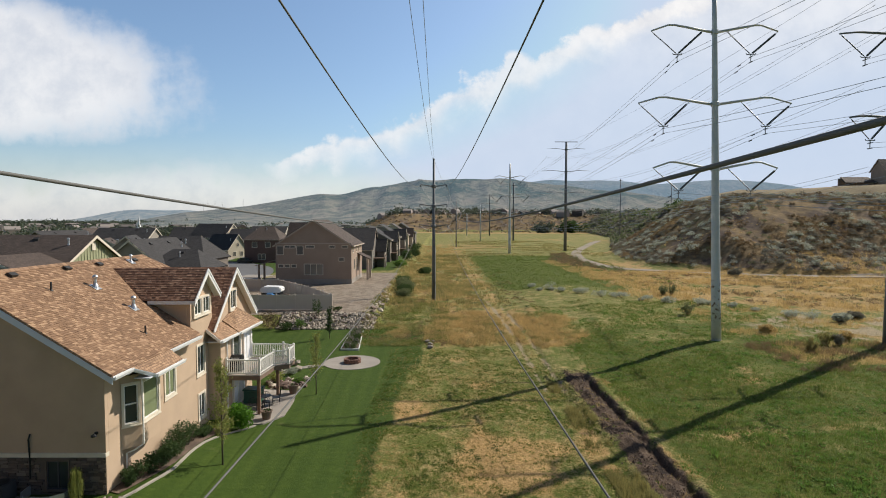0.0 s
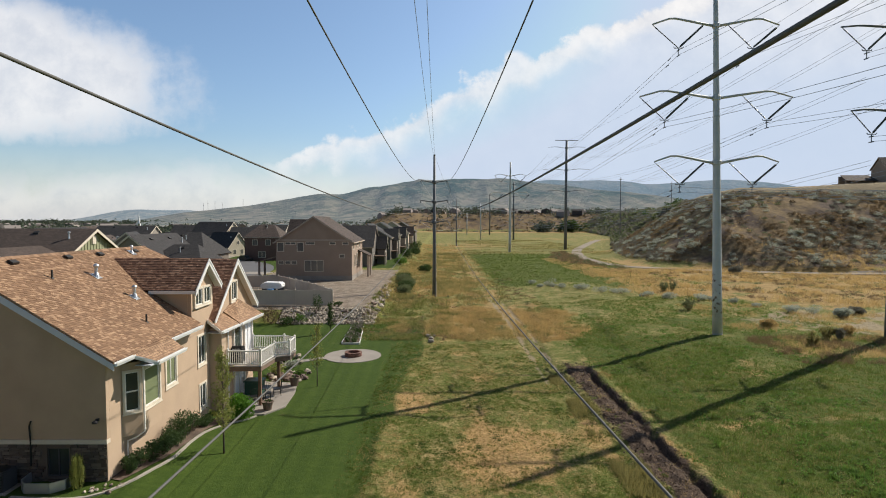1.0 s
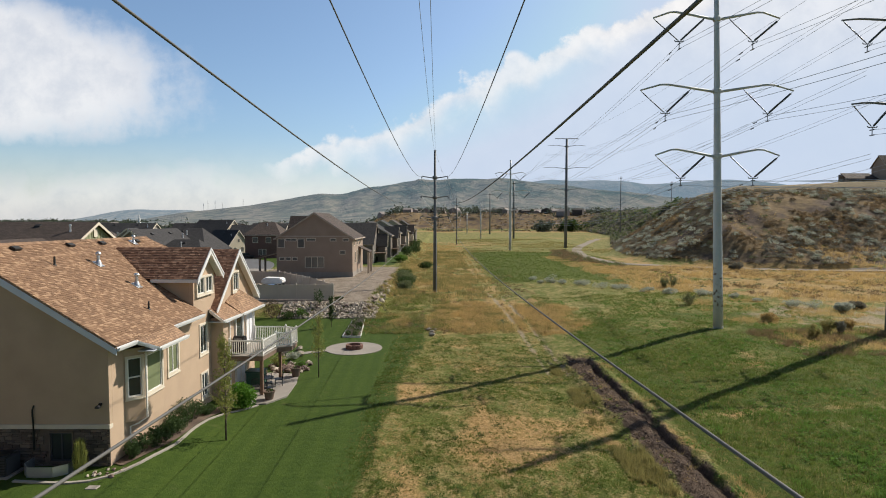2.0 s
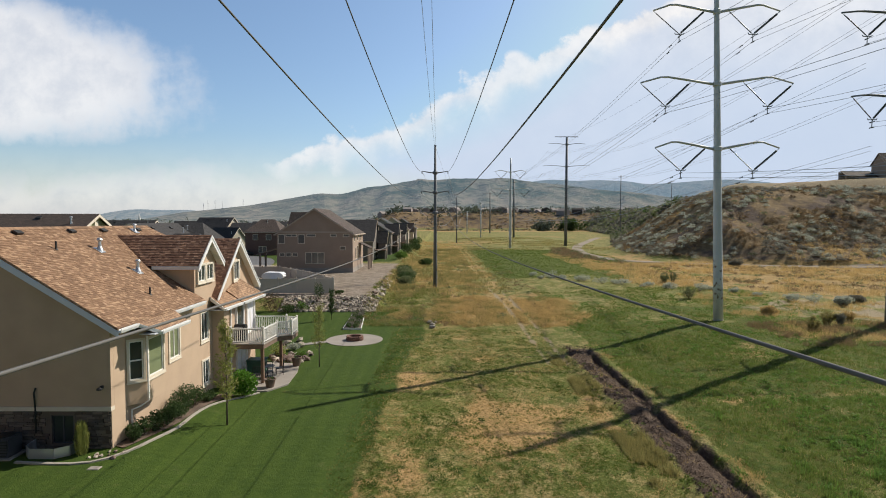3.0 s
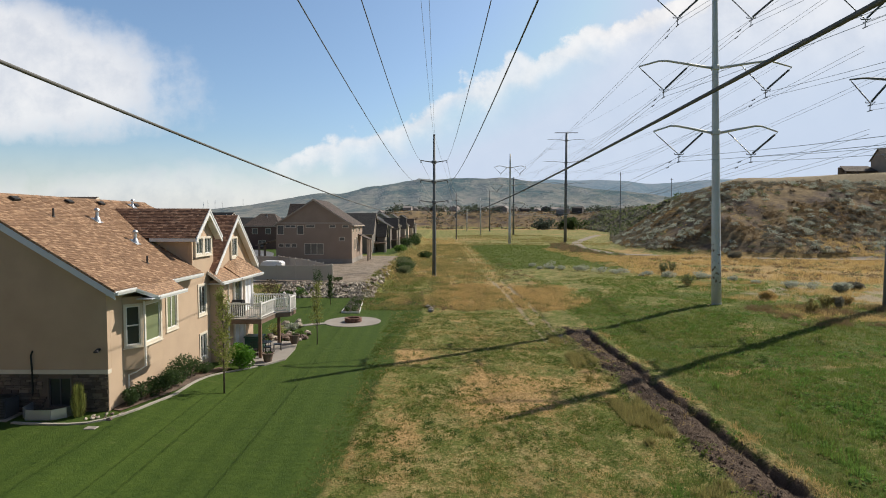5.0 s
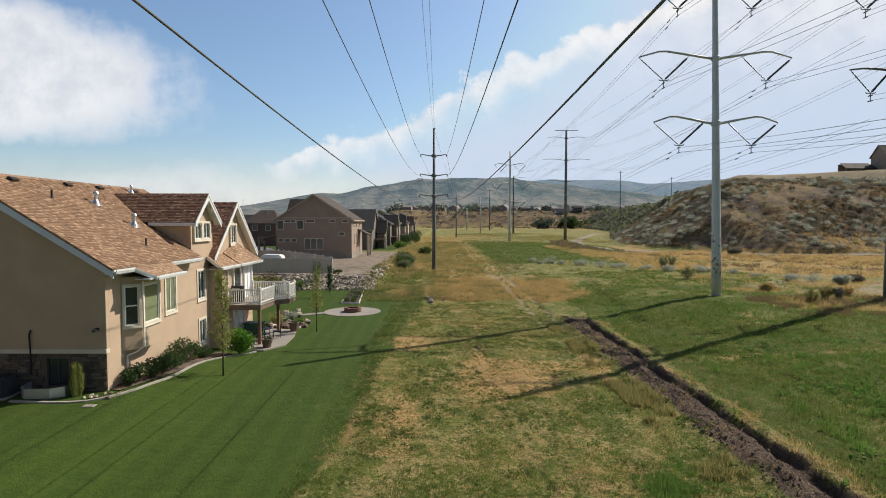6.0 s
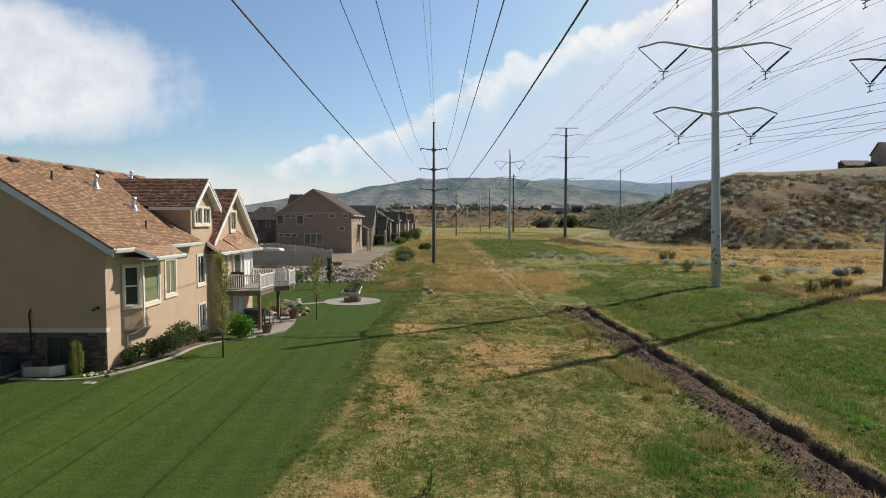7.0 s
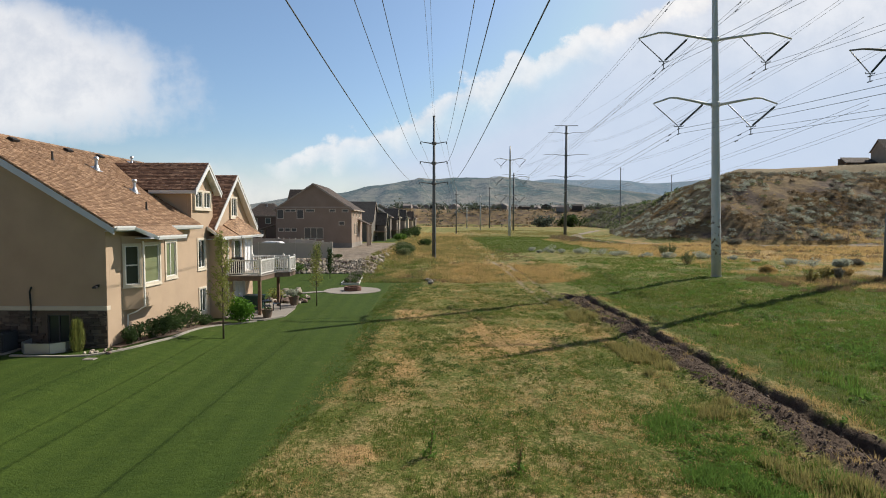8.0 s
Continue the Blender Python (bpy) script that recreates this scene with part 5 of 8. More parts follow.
def street_pole(x, y, dx, label):
    z0 = g(x, y)
    P = thing("utility_pole", (x, y, z0), label, "utility pole", "distribution poles")
    bm = BM()
    tube(bm, [(x, y, z0 - 0.3), (x, y, 10), (x, y, 20.65)], 0.30, 12, 0.16)
    part("shaft", bm, "pole_dark", P, "round weathered steel shaft", smooth=True)
    bm = BM()
    lathe(bm, (x, y, 20.65), [(0.20, 0), (0.20, 0.06), (0.05, 0.12)], 10)
    part("cap", bm, "pole_dark", P)
    bm = BM()
    tube(bm, [(x + 0.26, y - 0.2, z0), (x + 0.22, y - 0.17, 8)], 0.05, 6)
    part("riser", bm, "pole_grey", P)
    for z, xl, xr in ARMS:
        bm = BM()
        lathe(bm, (x, y, z - 0.42), [(0.24, 0), (0.37, 0.12), (0.37, 0.38), (0.24, 0.5)], 12)
        part("arm_bracket", bm, "pole_dark", P)
        for tx in (xl + dx, xr + dx):
            bm = BM()
            tube(bm, [(x, y, z - 0.22), ((x + tx) / 2, y, z - 0.10), (tx, y, z + 0.06)], 0.09, 6, 0.055)
            a = part("arm", bm, "pole_dark", P, "short upswept steel arm")
            bm = BM()
            lathe(bm, (tx, y, z - 0.30), [(0.03, 0), (0.10, 0.05), (0.045, 0.10), (0.10, 0.15), (0.045, 0.2), (0.09, 0.25), (0.03, 0.32)], 8)
            part("insulator", bm, "insulator", a)
    return P


street_pole(PX, PY, 0.0, "weathered steel distribution pole in dry grass by the field")
street_pole(PX + 0.95, -30.5, 0.95, "weathered steel distribution pole standing behind the lawn")
CAB = {"AL": (-2.23, 15.03, -2.95, 16.95, 0.00085), "AR": (1.65, 15.18, 0.81, 16.95, 0.0007), "BL": (-2.26, 11.95, -3.03, 14.11, 0.0009),
       "BR": (1.64, 12.02, 0.89, 14.10, 0.0008), "CL": (-2.29, 8.99, -3.12, 11.17, 0.0008), "CR": (1.725, 9.03, 0.97, 11.16, 0.0008),
       "SL": (-0.9, 18.6, -1.10, 20.6, 0.0008), "SR": (-0.42, 18.6, -0.95, 20.55, 0.0008)}
for key, (x0, z0, x1, z1, q) in CAB.items():
    C = thing("overhead_cable", (x0, 0, z0), "heavy twisted aluminium cable strung between utility poles" if key[0] != "S" else "thin overhead wire strung between utility pole tops", "power cable", "distribution cables")
    pts = [(x0 + (x1 - x0) * y / PY, y, z0 + (z1 - z0) * y / PY + q * y * (y - PY)) for y in np.concatenate([np.linspace(-30.5, 0, 12, endpoint=False), np.linspace(0, 12, 40, endpoint=False), np.linspace(12, PY, 40)])]
    bm = BM()
    tube(bm, pts, {"SL": 0.011, "SR": 0.011, "CL": 0.0122, "CR": 0.0135, "BL": 0.0115}.get(key, 0.017), 8 if key[0] != "S" else 5, cap=False)
    part("conductor", bm, "wire_d" if key[0] != "S" else "wire_thin", C, smooth=True)
CF = thing("overhead_cable", (0, 80, 11), "overhead cables running on between utility poles", "power cable", "distribution cables")
for z, xl, xr in ARMS:
    for tx in (xl, xr):
        wire(CF, (tx, PY, z), (tx + 8.0, 250, z + 1), 3.0, 0.02, "wire_thin")
wire(CF, (-1.0, PY, 20.6), (7, 250, 21), 2.0, 0.015, "wire_thin")
D2, dE2 = small_pole(7.0, 250, 21.3, [(12, 2), (15, 2), (18, 2)], r0=0.3, r1=0.2, name="utility_pole", group="distribution poles", curve=0.2, label="distant steel distribution pole beside the dirt track")


# ---------------------------------------------------------------- neighbouring houses
def simple_house(x, y, w, d, eave, ridge, rot, wall_mat, roof_mat, label, windows=(), hip=0.0, over=0.35, group="neighbouring houses", vents=0):
    """A gabled house. x, y: centre; w across the ridge, d along it; rot in degrees; windows: (side, s, z, width, height)."""
    z0 = min(g(x + a, y + b) for a in (-w / 2, w / 2) for b in (-d / 2, d / 2)) - 0.2
    H = thing("house", (x, y, z0), label, "house", group)
    m = pose(x, y, 0, 0, 0, rot)
    m3 = m.to_3x3()

    def P(a, b, c):
        return m @ Vector((a, b, c))
    for s in (-1, 1):
        bm = BM()
        prism(bm, [P(-w / 2, s * d / 2, z0), P(w / 2, s * d / 2, z0), P(w / 2, s * d / 2, eave)] + ([] if hip else [P(0, s * d / 2, ridge - 0.12)]) + [P(-w / 2, s * d / 2, eave)], m3 @ Vector((0, -0.2 * s, 0)))
        part("wall", bm, wall_mat, H)
        bm = BM()
        box(bm, (s * w / 2 - 0.2 * (s > 0), -d / 2 + 0.205, z0), (s * w / 2 + 0.2 * (s < 0), d / 2 - 0.205, eave - 0.02), m)
        part("wall", bm, wall_mat, H)
    k = (ridge - eave) / (w / 2)
    bm = BM()
    for s in (-1, 1):
        ex = s * (w / 2 + over)
        roof_slab(bm, [P(ex, -d / 2 - over, eave - k * over), P(ex, d / 2 + over, eave - k * over), P(0, d / 2 + over - hip, ridge), P(0, -d / 2 - over + hip, ridge)], 0.14)
        if hip:
            ey = s * (d / 2 + over)
            roof_slab(bm, [P(-w / 2 - over, ey, eave - k * over), P(w / 2 + over, ey, eave - k * over), P(0, ey - s * hip, ridge)], 0.14)
    part("roof", bm, roof_mat, H)
    bm = BM()
    for s in (-1, 1):
        ex = s * (w / 2 + over + 0.01)
        box(bm, (min(ex, ex + s * 0.11), -d / 2 - over, eave - k * over - 0.20), (max(ex, ex + s * 0.11), d / 2 + over, eave - k * over - 0.02), m)
    part("gutter", bm, "h_brown_trim" if wall_mat in ("h_brown", "h_slate", "h_dark", "h_red") else "trim", H)
    for i in range(vents):
        for s in (-1, 1):
            b0 = (i + 0.7) * (d - 2 * hip) / (vents + 0.4) - d / 2 + hip
            mv = m @ pose(s * 0.75, b0, ridge - 0.75 * k + 0.01) @ Matrix.Rotation(s * math.atan(k), 4, "Y")
            bm = BM()
            prism(bm, [mv @ Vector(q) for q in ((-0.18, -0.24, 0), (0.20, -0.24, 0), (0.20, -0.24, 0.13), (-0.10, -0.24, 0.13))], mv.to_3x3() @ Vector((0, 0.48, 0)))
            part("roof_vent", bm, "vent_dark", H)
    if vents:
        fx, fy = 1.5, d / 2 - hip - 1.2
        for s in (-1, 1):
            c = P(s * fx, fy * s, ridge - fx * k - 0.1)
            bm = BM()
            lathe(bm, c, [(0.10, 0), (0.07, 0.25), (0.07, 0.55), (0.12, 0.58), (0.12, 0.68), (0.03, 0.74)], 8)
            part("flue", bm, "grey_metal", H)
    for e in (() if hip else (-1, 1)):
        for s in (-1, 1):
            bm = BM()
            yy = e * (d / 2 + over + 0.02)
            prism(bm, [P(s * (w / 2 + over), yy, eave - k * over - 0.03), P(0, yy, ridge - 0.03), P(0, yy, ridge - 0.30), P(s * (w / 2 + over), yy, eave - k * over - 0.26)], m3 @ Vector((0, -0.04 * e, 0)))
            part("barge_board", bm, "trim" if wall_mat not in ("h_brown", "h_slate", "h_dark") else "h_brown_trim", H)
    for side, s, z, ww, hh in windows:
        o, a, n = {"S": (P(s, -d / 2, 0), m3 @ Vector((1, 0, 0)), m3 @ Vector((0, -1, 0))), "E": (P(w / 2, s, 0), m3 @ Vector((0, 1, 0)), m3 @ Vector((1, 0, 0))),
                   "W": (P(-w / 2, s, 0), m3 @ Vector((0, -1, 0)), m3 @ Vector((-1, 0, 0)))}[side]
        bm = BM()

        def bar(bm, sa, sb, za, zb, d0, d1):
            q0, q1 = o + a * sa, o + a * sb
            prism(bm, [(*(q0 + n * d0).xy, za), (*(q1 + n * d0).xy, za), (*(q1 + n * d0).xy, zb), (*(q0 + n * d0).xy, zb)], n * (d1 - d0))
        tm = "trim"
        win = part("window", ring(o, a, n, (-ww / 2 - 0.1, ww / 2 + 0.1, z - 0.1, z + hh + 0.1), (-ww / 2, ww / 2, z, z + hh), 0.003, 0.07), tm, H)
        if ww > 1.4:
            for kx in ((-ww / 6, ww / 6) if ww > 2.2 else (0,)):
                bm2 = BM()
                bar(bm2, kx - 0.05, kx + 0.05, z, z + hh, 0.022, 0.06)
                part("mullion", bm2, tm, win)
        bm = BM()
        bar(bm, -ww / 2, ww / 2, z, z + hh, 0.003, 0.02)
        part("pane", bm, "glass_far", win)
    return H


M["h_brown"] = plain("brown_siding", (0.34, 0.255, 0.197), 0.85, var=0.12, scale=0.6)
M["h_brown_trim"] = plain("taupe_trim", (0.46, 0.38, 0.31), 0.8, var=0.1)
M["h_red"] = plain("dark_red_siding", (0.17, 0.10, 0.08), 0.85, var=0.12, scale=0.6)
M["h_slate"] = plain("slate_siding", (0.17, 0.155, 0.138), 0.85, var=0.12, scale=0.6)
M["h_dark"] = plain("dark_siding", (0.17, 0.143, 0.12), 0.85, var=0.15)
M["h_cream"] = plain("cream_siding", (0.50, 0.44, 0.34), 0.85, var=0.1, scale=0.6)
M["h_green"] = plain("sage_green_siding", (0.30, 0.31, 0.19), 0.85, var=0.1, scale=0.6)
M["h_stone"] = plain("tan_stone_siding", (0.34, 0.28, 0.19), 0.9, var=0.25, scale=2)
M["h_grey"] = plain("warm_grey_siding", (0.31, 0.275, 0.235), 0.85, var=0.12, scale=0.6)

# large brown house across the dirt yard
H2 = simple_house(-21.85, 100.0, 13.0, 12.4, 7.75, 12.0, 0, "h_brown", "roof_brown", "large dark brown two-storey house beside a bare dirt yard",
                  [("S", 0.0, 2.55, 3.1, 1.75), ("S", -5.7, 6.0, 1.0, 1.4), ("S", -2.3, 6.0, 1.0, 1.4), ("S", -4.0, 7.15, 1.7, 0.32), ("S", -0.6, 7.15, 1.4, 0.35), ("S", 3.2, 7.15, 0.9, 0.35), ("S", 5.4, 7.15, 0.9, 0.35),
                   ("S", -5.6, 3.8, 0.75, 0.45), ("S", -4.5, 3.8, 0.75, 0.45), ("S", -3.4, 3.8, 0.75, 0.45), ("S", 4.8, 4.9, 0.8, 0.5),
                   ("E", -4.5, 6.3, 0.7, 1.2), ("E", -1.0, 6.3, 0.7, 1.2), ("E", 2.5, 6.3, 0.8, 1.2), ("E", -3.0, 3.2, 0.8, 1.9), ("E", -0.5, 3.2, 0.8, 2.1)])
bm = BM()
box(bm, (-28.37, 93.76, 0.5), (-15.33, 93.79, 1.75))
box(bm, (-15.34, 93.79, 0.5), (-15.31, 106.2, 1.75))
part("foundation", bm, "concrete", H2, "pale concrete foundation")
bm = BM()
box(bm, (-28.37, 93.72, 7.78), (-15.33, 93.79, 8.0))
part("trim_band", bm, "h_brown_trim", H2)
bm = BM()
roof_slab(bm, [(-28.5, 100.6, 8.6), (-21.5, 100.6, 8.6), (-21.5, 103.4, 11.5), (-28.5, 103.4, 11.5)], 0.14)
roof_slab(bm, [(-28.5, 106.2, 8.6), (-21.5, 106.2, 8.6), (-21.5, 103.4, 11.5), (-28.5, 103.4, 11.5)], 0.14)
prism(bm, [(-28.36, 100.8, 7.8), (-28.36, 106.0, 7.8), (-28.36, 106.0, 8.6), (-28.36, 103.4, 11.3), (-28.36, 100.8, 8.6)], (0.15, 0, 0))
part("cross_gable", bm, "roof_brown", H2)
bm = BM()
roof_slab(bm, [(-13.2, 100.5, 4.9), (-13.2, 104.5, 4.9), (-15.35, 104.5, 5.9), (-15.35, 100.5, 5.9)], 0.12)
part("porch_roof", bm, "roof_brown", H2)
for yy in (100.8, 104.2):
    bm = BM()
    box(bm, (-13.7, yy - 0.2, 0.6), (-13.3, yy + 0.2, 4.95))
    part("porch_post", bm, "h_brown_trim", H2)
bm = BM()
roof_slab(bm, [(-28.2, 95.2, 5.2), (-28.2, 99.0, 5.2), (-32.4, 99.0, 4.0), (-32.4, 95.2, 4.0)], 0.12)
for yy in (95.6, 98.6):
    box(bm, (-32.0, yy - 0.15, 0.5), (-31.7, yy + 0.15, 4.1))
part("front_porch", bm, "h_brown", H2)

HR0 = simple_house(-20.8, 129, 11.5, 10.5, 5.6, 10.2, 90, "h_slate", "roof_dark", "slate-grey house with steep dark shingle roof", [("S", 2.0, 2.2, 2.4, 2.4), ("S", -2.4, 2.2, 0.9, 1.5)])
HR1 = simple_house(-19.5, 151, 12.0, 12.0, 7.0, 10.6, 0, "h_dark", "roof_dark", "dark two-storey house with grey roof", [("E", 0, 3, 1.2, 1.6), ("E", 3, 5.4, 1, 1.2), ("S", 3, 3.5, 1, 1.4)])
HR2 = simple_house(-19.0, 176, 12.0, 12.0, 7.2, 11.0, 0, "h_grey", "roof_dark", "warm grey two-storey house with dark roof", [("E", 0, 3, 1.2, 1.6), ("S", 3, 3.5, 1, 1.4), ("S", 3, 6, 1, 1.2)])
HR3 = simple_house(-18.0, 205, 12.0, 12.0, 7.2, 11.2, 0, "h_cream", "roof_brown", "cream two-storey house with brown roof", [("E", 0, 3, 1.2, 1.6), ("S", 3, 3.5, 1, 1.4)])
simple_house(-17.0, 240, 12.0, 12.0, 7.2, 11.2, 0, "h_dark", "roof_dark", "dark two-storey house at the end of the row", [("S", 3, 3.5, 1, 1.4)])


def garden_bay(x, y, w, d, eave, ridge, wall_mat, roof_mat, H):
    """A gabled wing with a covered porch on the side towards the field."""
    z0 = g(x, y) - 0.3
    bm = BM()
    prism(bm, [(x, y - w / 2, z0), (x, y + w / 2, z0), (x, y + w / 2, eave), (x, y, ridge - 0.12), (x, y - w / 2, eave)], (-d, 0, 0))
    wing = part("wing", bm, wall_mat, H)
    k = (ridge - eave) / (w / 2)
    for s in (-1, 1):
        bm = BM()
        roof_slab(bm, [(x + 0.4, y + s * (w / 2 + 0.35), eave - 0.35 * k), (x + 0.4, y, ridge), (x - d - 2, y, ridge), (x - d, y + s * (w / 2 + 0.35), eave - 0.35 * k)], 0.14)
        part("wing_roof", bm, roof_mat, wing)
        bm = BM()
        prism(bm, [(x + 0.43, y + s * (w / 2 + 0.35), eave - 0.35 * k - 0.02), (x + 0.43, y, ridge - 0.02), (x + 0.43, y, ridge - 0.28), (x + 0.43, y + s * (w / 2 + 0.35), eave - 0.35 * k - 0.26)], (-0.04, 0, 0))
        part("barge_board", bm, "trim", wing)
    for zz in (2.4, 5.0):
        win = part("window", ring(Vector((x, y, 0)), Vector((0, 1, 0)), Vector((1, 0, 0)), (-0.8, 0.8, zz - 0.1, zz + 1.5), (-0.7, 0.7, zz, zz + 1.4), 0.003, 0.07), "trim", wing)
        bm = BM()
        box(bm, (x + 0.003, y - 0.7, zz), (x + 0.02, y + 0.7, zz + 1.4))
        part("pane", bm, "glass", win)
    bm = BM()
    box(bm, (x + 0.45, y - w / 2 - 3.2, 3.0), (x - 2.4, y - w / 2 - 0.1, 3.25))
    deck = part("balcony", bm, "deck", wing)
    for yy in (y - w / 2 - 3.1, y - w / 2 - 0.3):
        bm = BM()
        box(bm, (x + 0.15, yy - 0.1, z0), (x + 0.35, yy + 0.1, 4.1))
        part("post", bm, "h_brown_trim", deck)
    bm = BM()
    box(bm, (x + 0.2, y - w / 2 - 3.0, 4.0), (x + 0.3, y - w / 2 - 0.4, 4.1))
    part("rail", bm, "h_brown_trim", deck)


garden_bay(-13.3, 131.5, 4.2, 1.8, 5.0, 7.6, "h_slate", "roof_dark", HR0)
garden_bay(-12.2, 153, 5.0, 2.0, 6.4, 9.2, "h_dark", "roof_dark", HR1)
garden_bay(-11.6, 178, 5.0, 2.0, 6.4, 9.4, "h_grey", "roof_dark", HR2)
garden_bay(-10.6, 207, 5.0, 2.0, 6.4, 9.4, "h_cream", "roof_brown", HR3)
HG = simple_house(-46.5, 50.4, 8.2, 29.0, 8.0, 10.35, 90, "h_green", "roof_brown", "neighbouring house with green board siding and brown roof", [], over=0.4, vents=4)
for i in range(19):
    yy = 50.4 + (i - 9) * 0.42
    bm = BM()
    box(bm, (-31.997, yy - 0.035, 6.0), (-31.955, yy + 0.035, 10.22 - abs(yy - 50.4) * 0.573))
    part("batten", bm, "h_green", HG)
bm = BM()
box(bm, (-31.95, 50.15, 8.95), (-31.90, 50.65, 9.65))
part("gable_vent", bm, "trim", HG, "small cream gable vent")
simple_house(-34.0, 43.6, 7.0, 5.2, 7.45, 8.95, 0, "h_grey", "roof_brown", "low brown-roofed wing in front of the neighbouring house", [], over=0.3)
simple_house(-36.9, 70.5, 7.6, 11.0, 6.3, 9.45, 0, "h_grey", "roof_dark", "house with steep dark grey shingle gable", [("S", -0.4, 5.6, 1.5, 1.0)], vents=2)
simple_house(-37.6, 80, 9.0, 9.5, 6.5, 9.5, 90, "h_dark", "roof_dark", "house wing with broad dark grey roof", [], hip=2.5, vents=1)
simple_house(-32.2, 69, 7.4, 6.8, 6.0, 8.15, 90, "h_dark", "roof_dark", "low house with dark hipped shingle roof", [], hip=2.2, vents=1)
simple_house(-80, 178, 12.0, 12.5, 5.4, 9.9, 90, "h_cream", "roof_dark", "cream gabled house with dark roof", [("E", 0, 3, 1.6, 1.6), ("W", 2, 3.0, 1.4, 1.4), ("W", -3, 3.0, 1.2, 1.4)], vents=2)
simple_house(-53.2, 112, 9.0, 8.0, 5.9, 8.7, 90, "h_grey", "roof_dark", "grey house with broad dark roof", [("W", 1.5, 3.5, 1.4, 1.3)], vents=1)
simple_house(-63.6, 162, 7.0, 10.0, 3.9, 8.0, 62, "h_cream", "roof_dark", "cream gabled house across the street", [("S", -1.3, 1.6, 1.1, 1.3), ("S", 1.3, 1.6, 1.1, 1.3), ("S", 0, 4.4, 0.8, 0.9), ("W", 2.0, 1.6, 1.3, 1.2), ("W", -2.2, 1.6, 1.3, 1.2)], vents=1)
simple_house(-60.5, 177, 7.5, 8.0, 3.8, 5.9, 80, "h_stone", "roof_dark", "small stone-clad house beside the street", [("W", -2, 1.4, 1.0, 1.2), ("W", 2, 1.4, 1.0, 1.2)])
simple_house(-46.5, 147, 10.0, 9.0, 7.2, 10.3, 90, "h_red", "roof_brown", "dark red-brown house with hipped roof", [("W", -1.6, 5.0, 1.2, 1.3), ("W", 1.8, 5.0, 1.2, 1.3), ("W", 0, 1.8, 1.8, 1.4)], hip=3.0, vents=1)
simple_house(-70.5, 172, 9.5, 12.0, 7.0, 11.0, 75, "h_cream", "roof_dark", "tall cream two-storey house among rooftops", [("S", -1.8, 5, 1.1, 1.4), ("S", 1.6, 5, 1.1, 1.4), ("S", 0, 8.2, 0.8, 0.9), ("W", 2.5, 5, 1.2, 1.3), ("W", -2.5, 5, 1.2, 1.3)], vents=2)
simple_house(-60.5, 168.5, 8.0, 7.0, 6.6, 9.4, 90, "h_grey", "roof_dark", "grey two-storey house among rooftops", [("W", 1.6, 4.6, 1.1, 1.3), ("W", -1.6, 4.6, 1.1, 1.3)])
simple_house(-64.5, 106, 8.0, 9.0, 5.8, 8.4, 25, "h_cream", "roof_brown", "pinkish cream gabled house among rooftops", [("S", 0, 6.3, 0.8, 0.9)], vents=1)
simple_house(-52.0, 92, 8.0, 9.0, 6.0, 9.3, 20, "h_grey", "roof_dark", "grey gabled house among rooftops", [("S", 0, 6.2, 0.9, 1.0)], vents=1)
simple_house(-80.0, 140, 12.0, 14.0, 6.0, 10.0, 90, "h_grey", "roof_dark", "grey house among rooftops", [("S", 0, 3, 1.4, 1.4), ("W", 2, 4, 1.4, 1.4)], vents=2)
simple_house(-76.0, 110, 12.0, 14.0, 6.0, 9.8, 0, "h_dark", "roof_dark", "dark house among rooftops", [("S", 0, 3, 1.4, 1.4)], vents=2)
CH = thing("church_steeple", (-165, 300, g(-165, 300)), "slim white church steeple above the far rooftops", "steeple")
bm = BM()
box(bm, (-166.2, 298.8, g(-165, 300) - 0.5), (-163.8, 301.2, 8.2))
part("tower", bm, "white", CH)
bm = BM()
lathe(bm, (-165, 300, 8.2), [(1.5, 0), (0.9, 0.8), (0.8, 1.6), (0.04, 6.2)], 8)
part("spire", bm, "white", CH)
simple_house(-98.0, 170, 12.0, 14.0, 6.0, 9.6, 90, "h_dark", "roof_dark", "distant dark-roofed house on the plain", [])
simple_house(-120.0, 190, 12.0, 14.0, 6.0, 9.4, 0, "h_cream", "roof_brown", "distant cream house with brown roof", [])
simple_house(-88.0, 205, 12.0, 14.0, 6.0, 9.6, 0, "h_cream", "roof_dark", "distant cream-sided house with dark roof", [])
simple_house(-70.0, 225, 12.0, 14.0, 6.0, 9.8, 90, "h_grey", "roof_dark", "distant grey house with dark roof", [])
# added house, out of view; blocks sky light from the shaded gable wall
simple_house(-22.0, 1.5, 14.0, 15.0, 6.2, 10.5, 0, "stucco", "roof_brown", "unseen tan stucco house added to keep sky light off the gable wall", [("E", 0, 2.6, 1.2, 1.6)])
HB = simple_house(142.6, 170.0, 6.0, 14.0, 28.0, 31.3, 90, "h_brown", "roof_brown", "brown house on top of the bluff", [("W", 3.2, 26.0, 1.2, 1.2), ("W", -0.5, 25.6, 1.4, 1.4)])
CP = thing("porch", (130, 172, g(130, 172)), "low brown open-sided porch beside the house on the bluff", "porch")
for px_ in (125.8, 129.4):
    bm = BM()
    box(bm, (px_ - 0.16, 170.2, g(px_, 170.4) - 0.2), (px_ + 0.16, 170.52, 24.1))
    part("post", bm, "h_brown", CP)
bm = BM()
box(bm, (125.8, 173.6, g(127, 173.6) - 0.3), (135.4, 173.8, 25.6))
box(bm, (129.8, 171.0, g(131, 171) - 0.3), (135.4, 173.59, 24.4))
part("wall", bm, "h_brown", CP)
bm = BM()
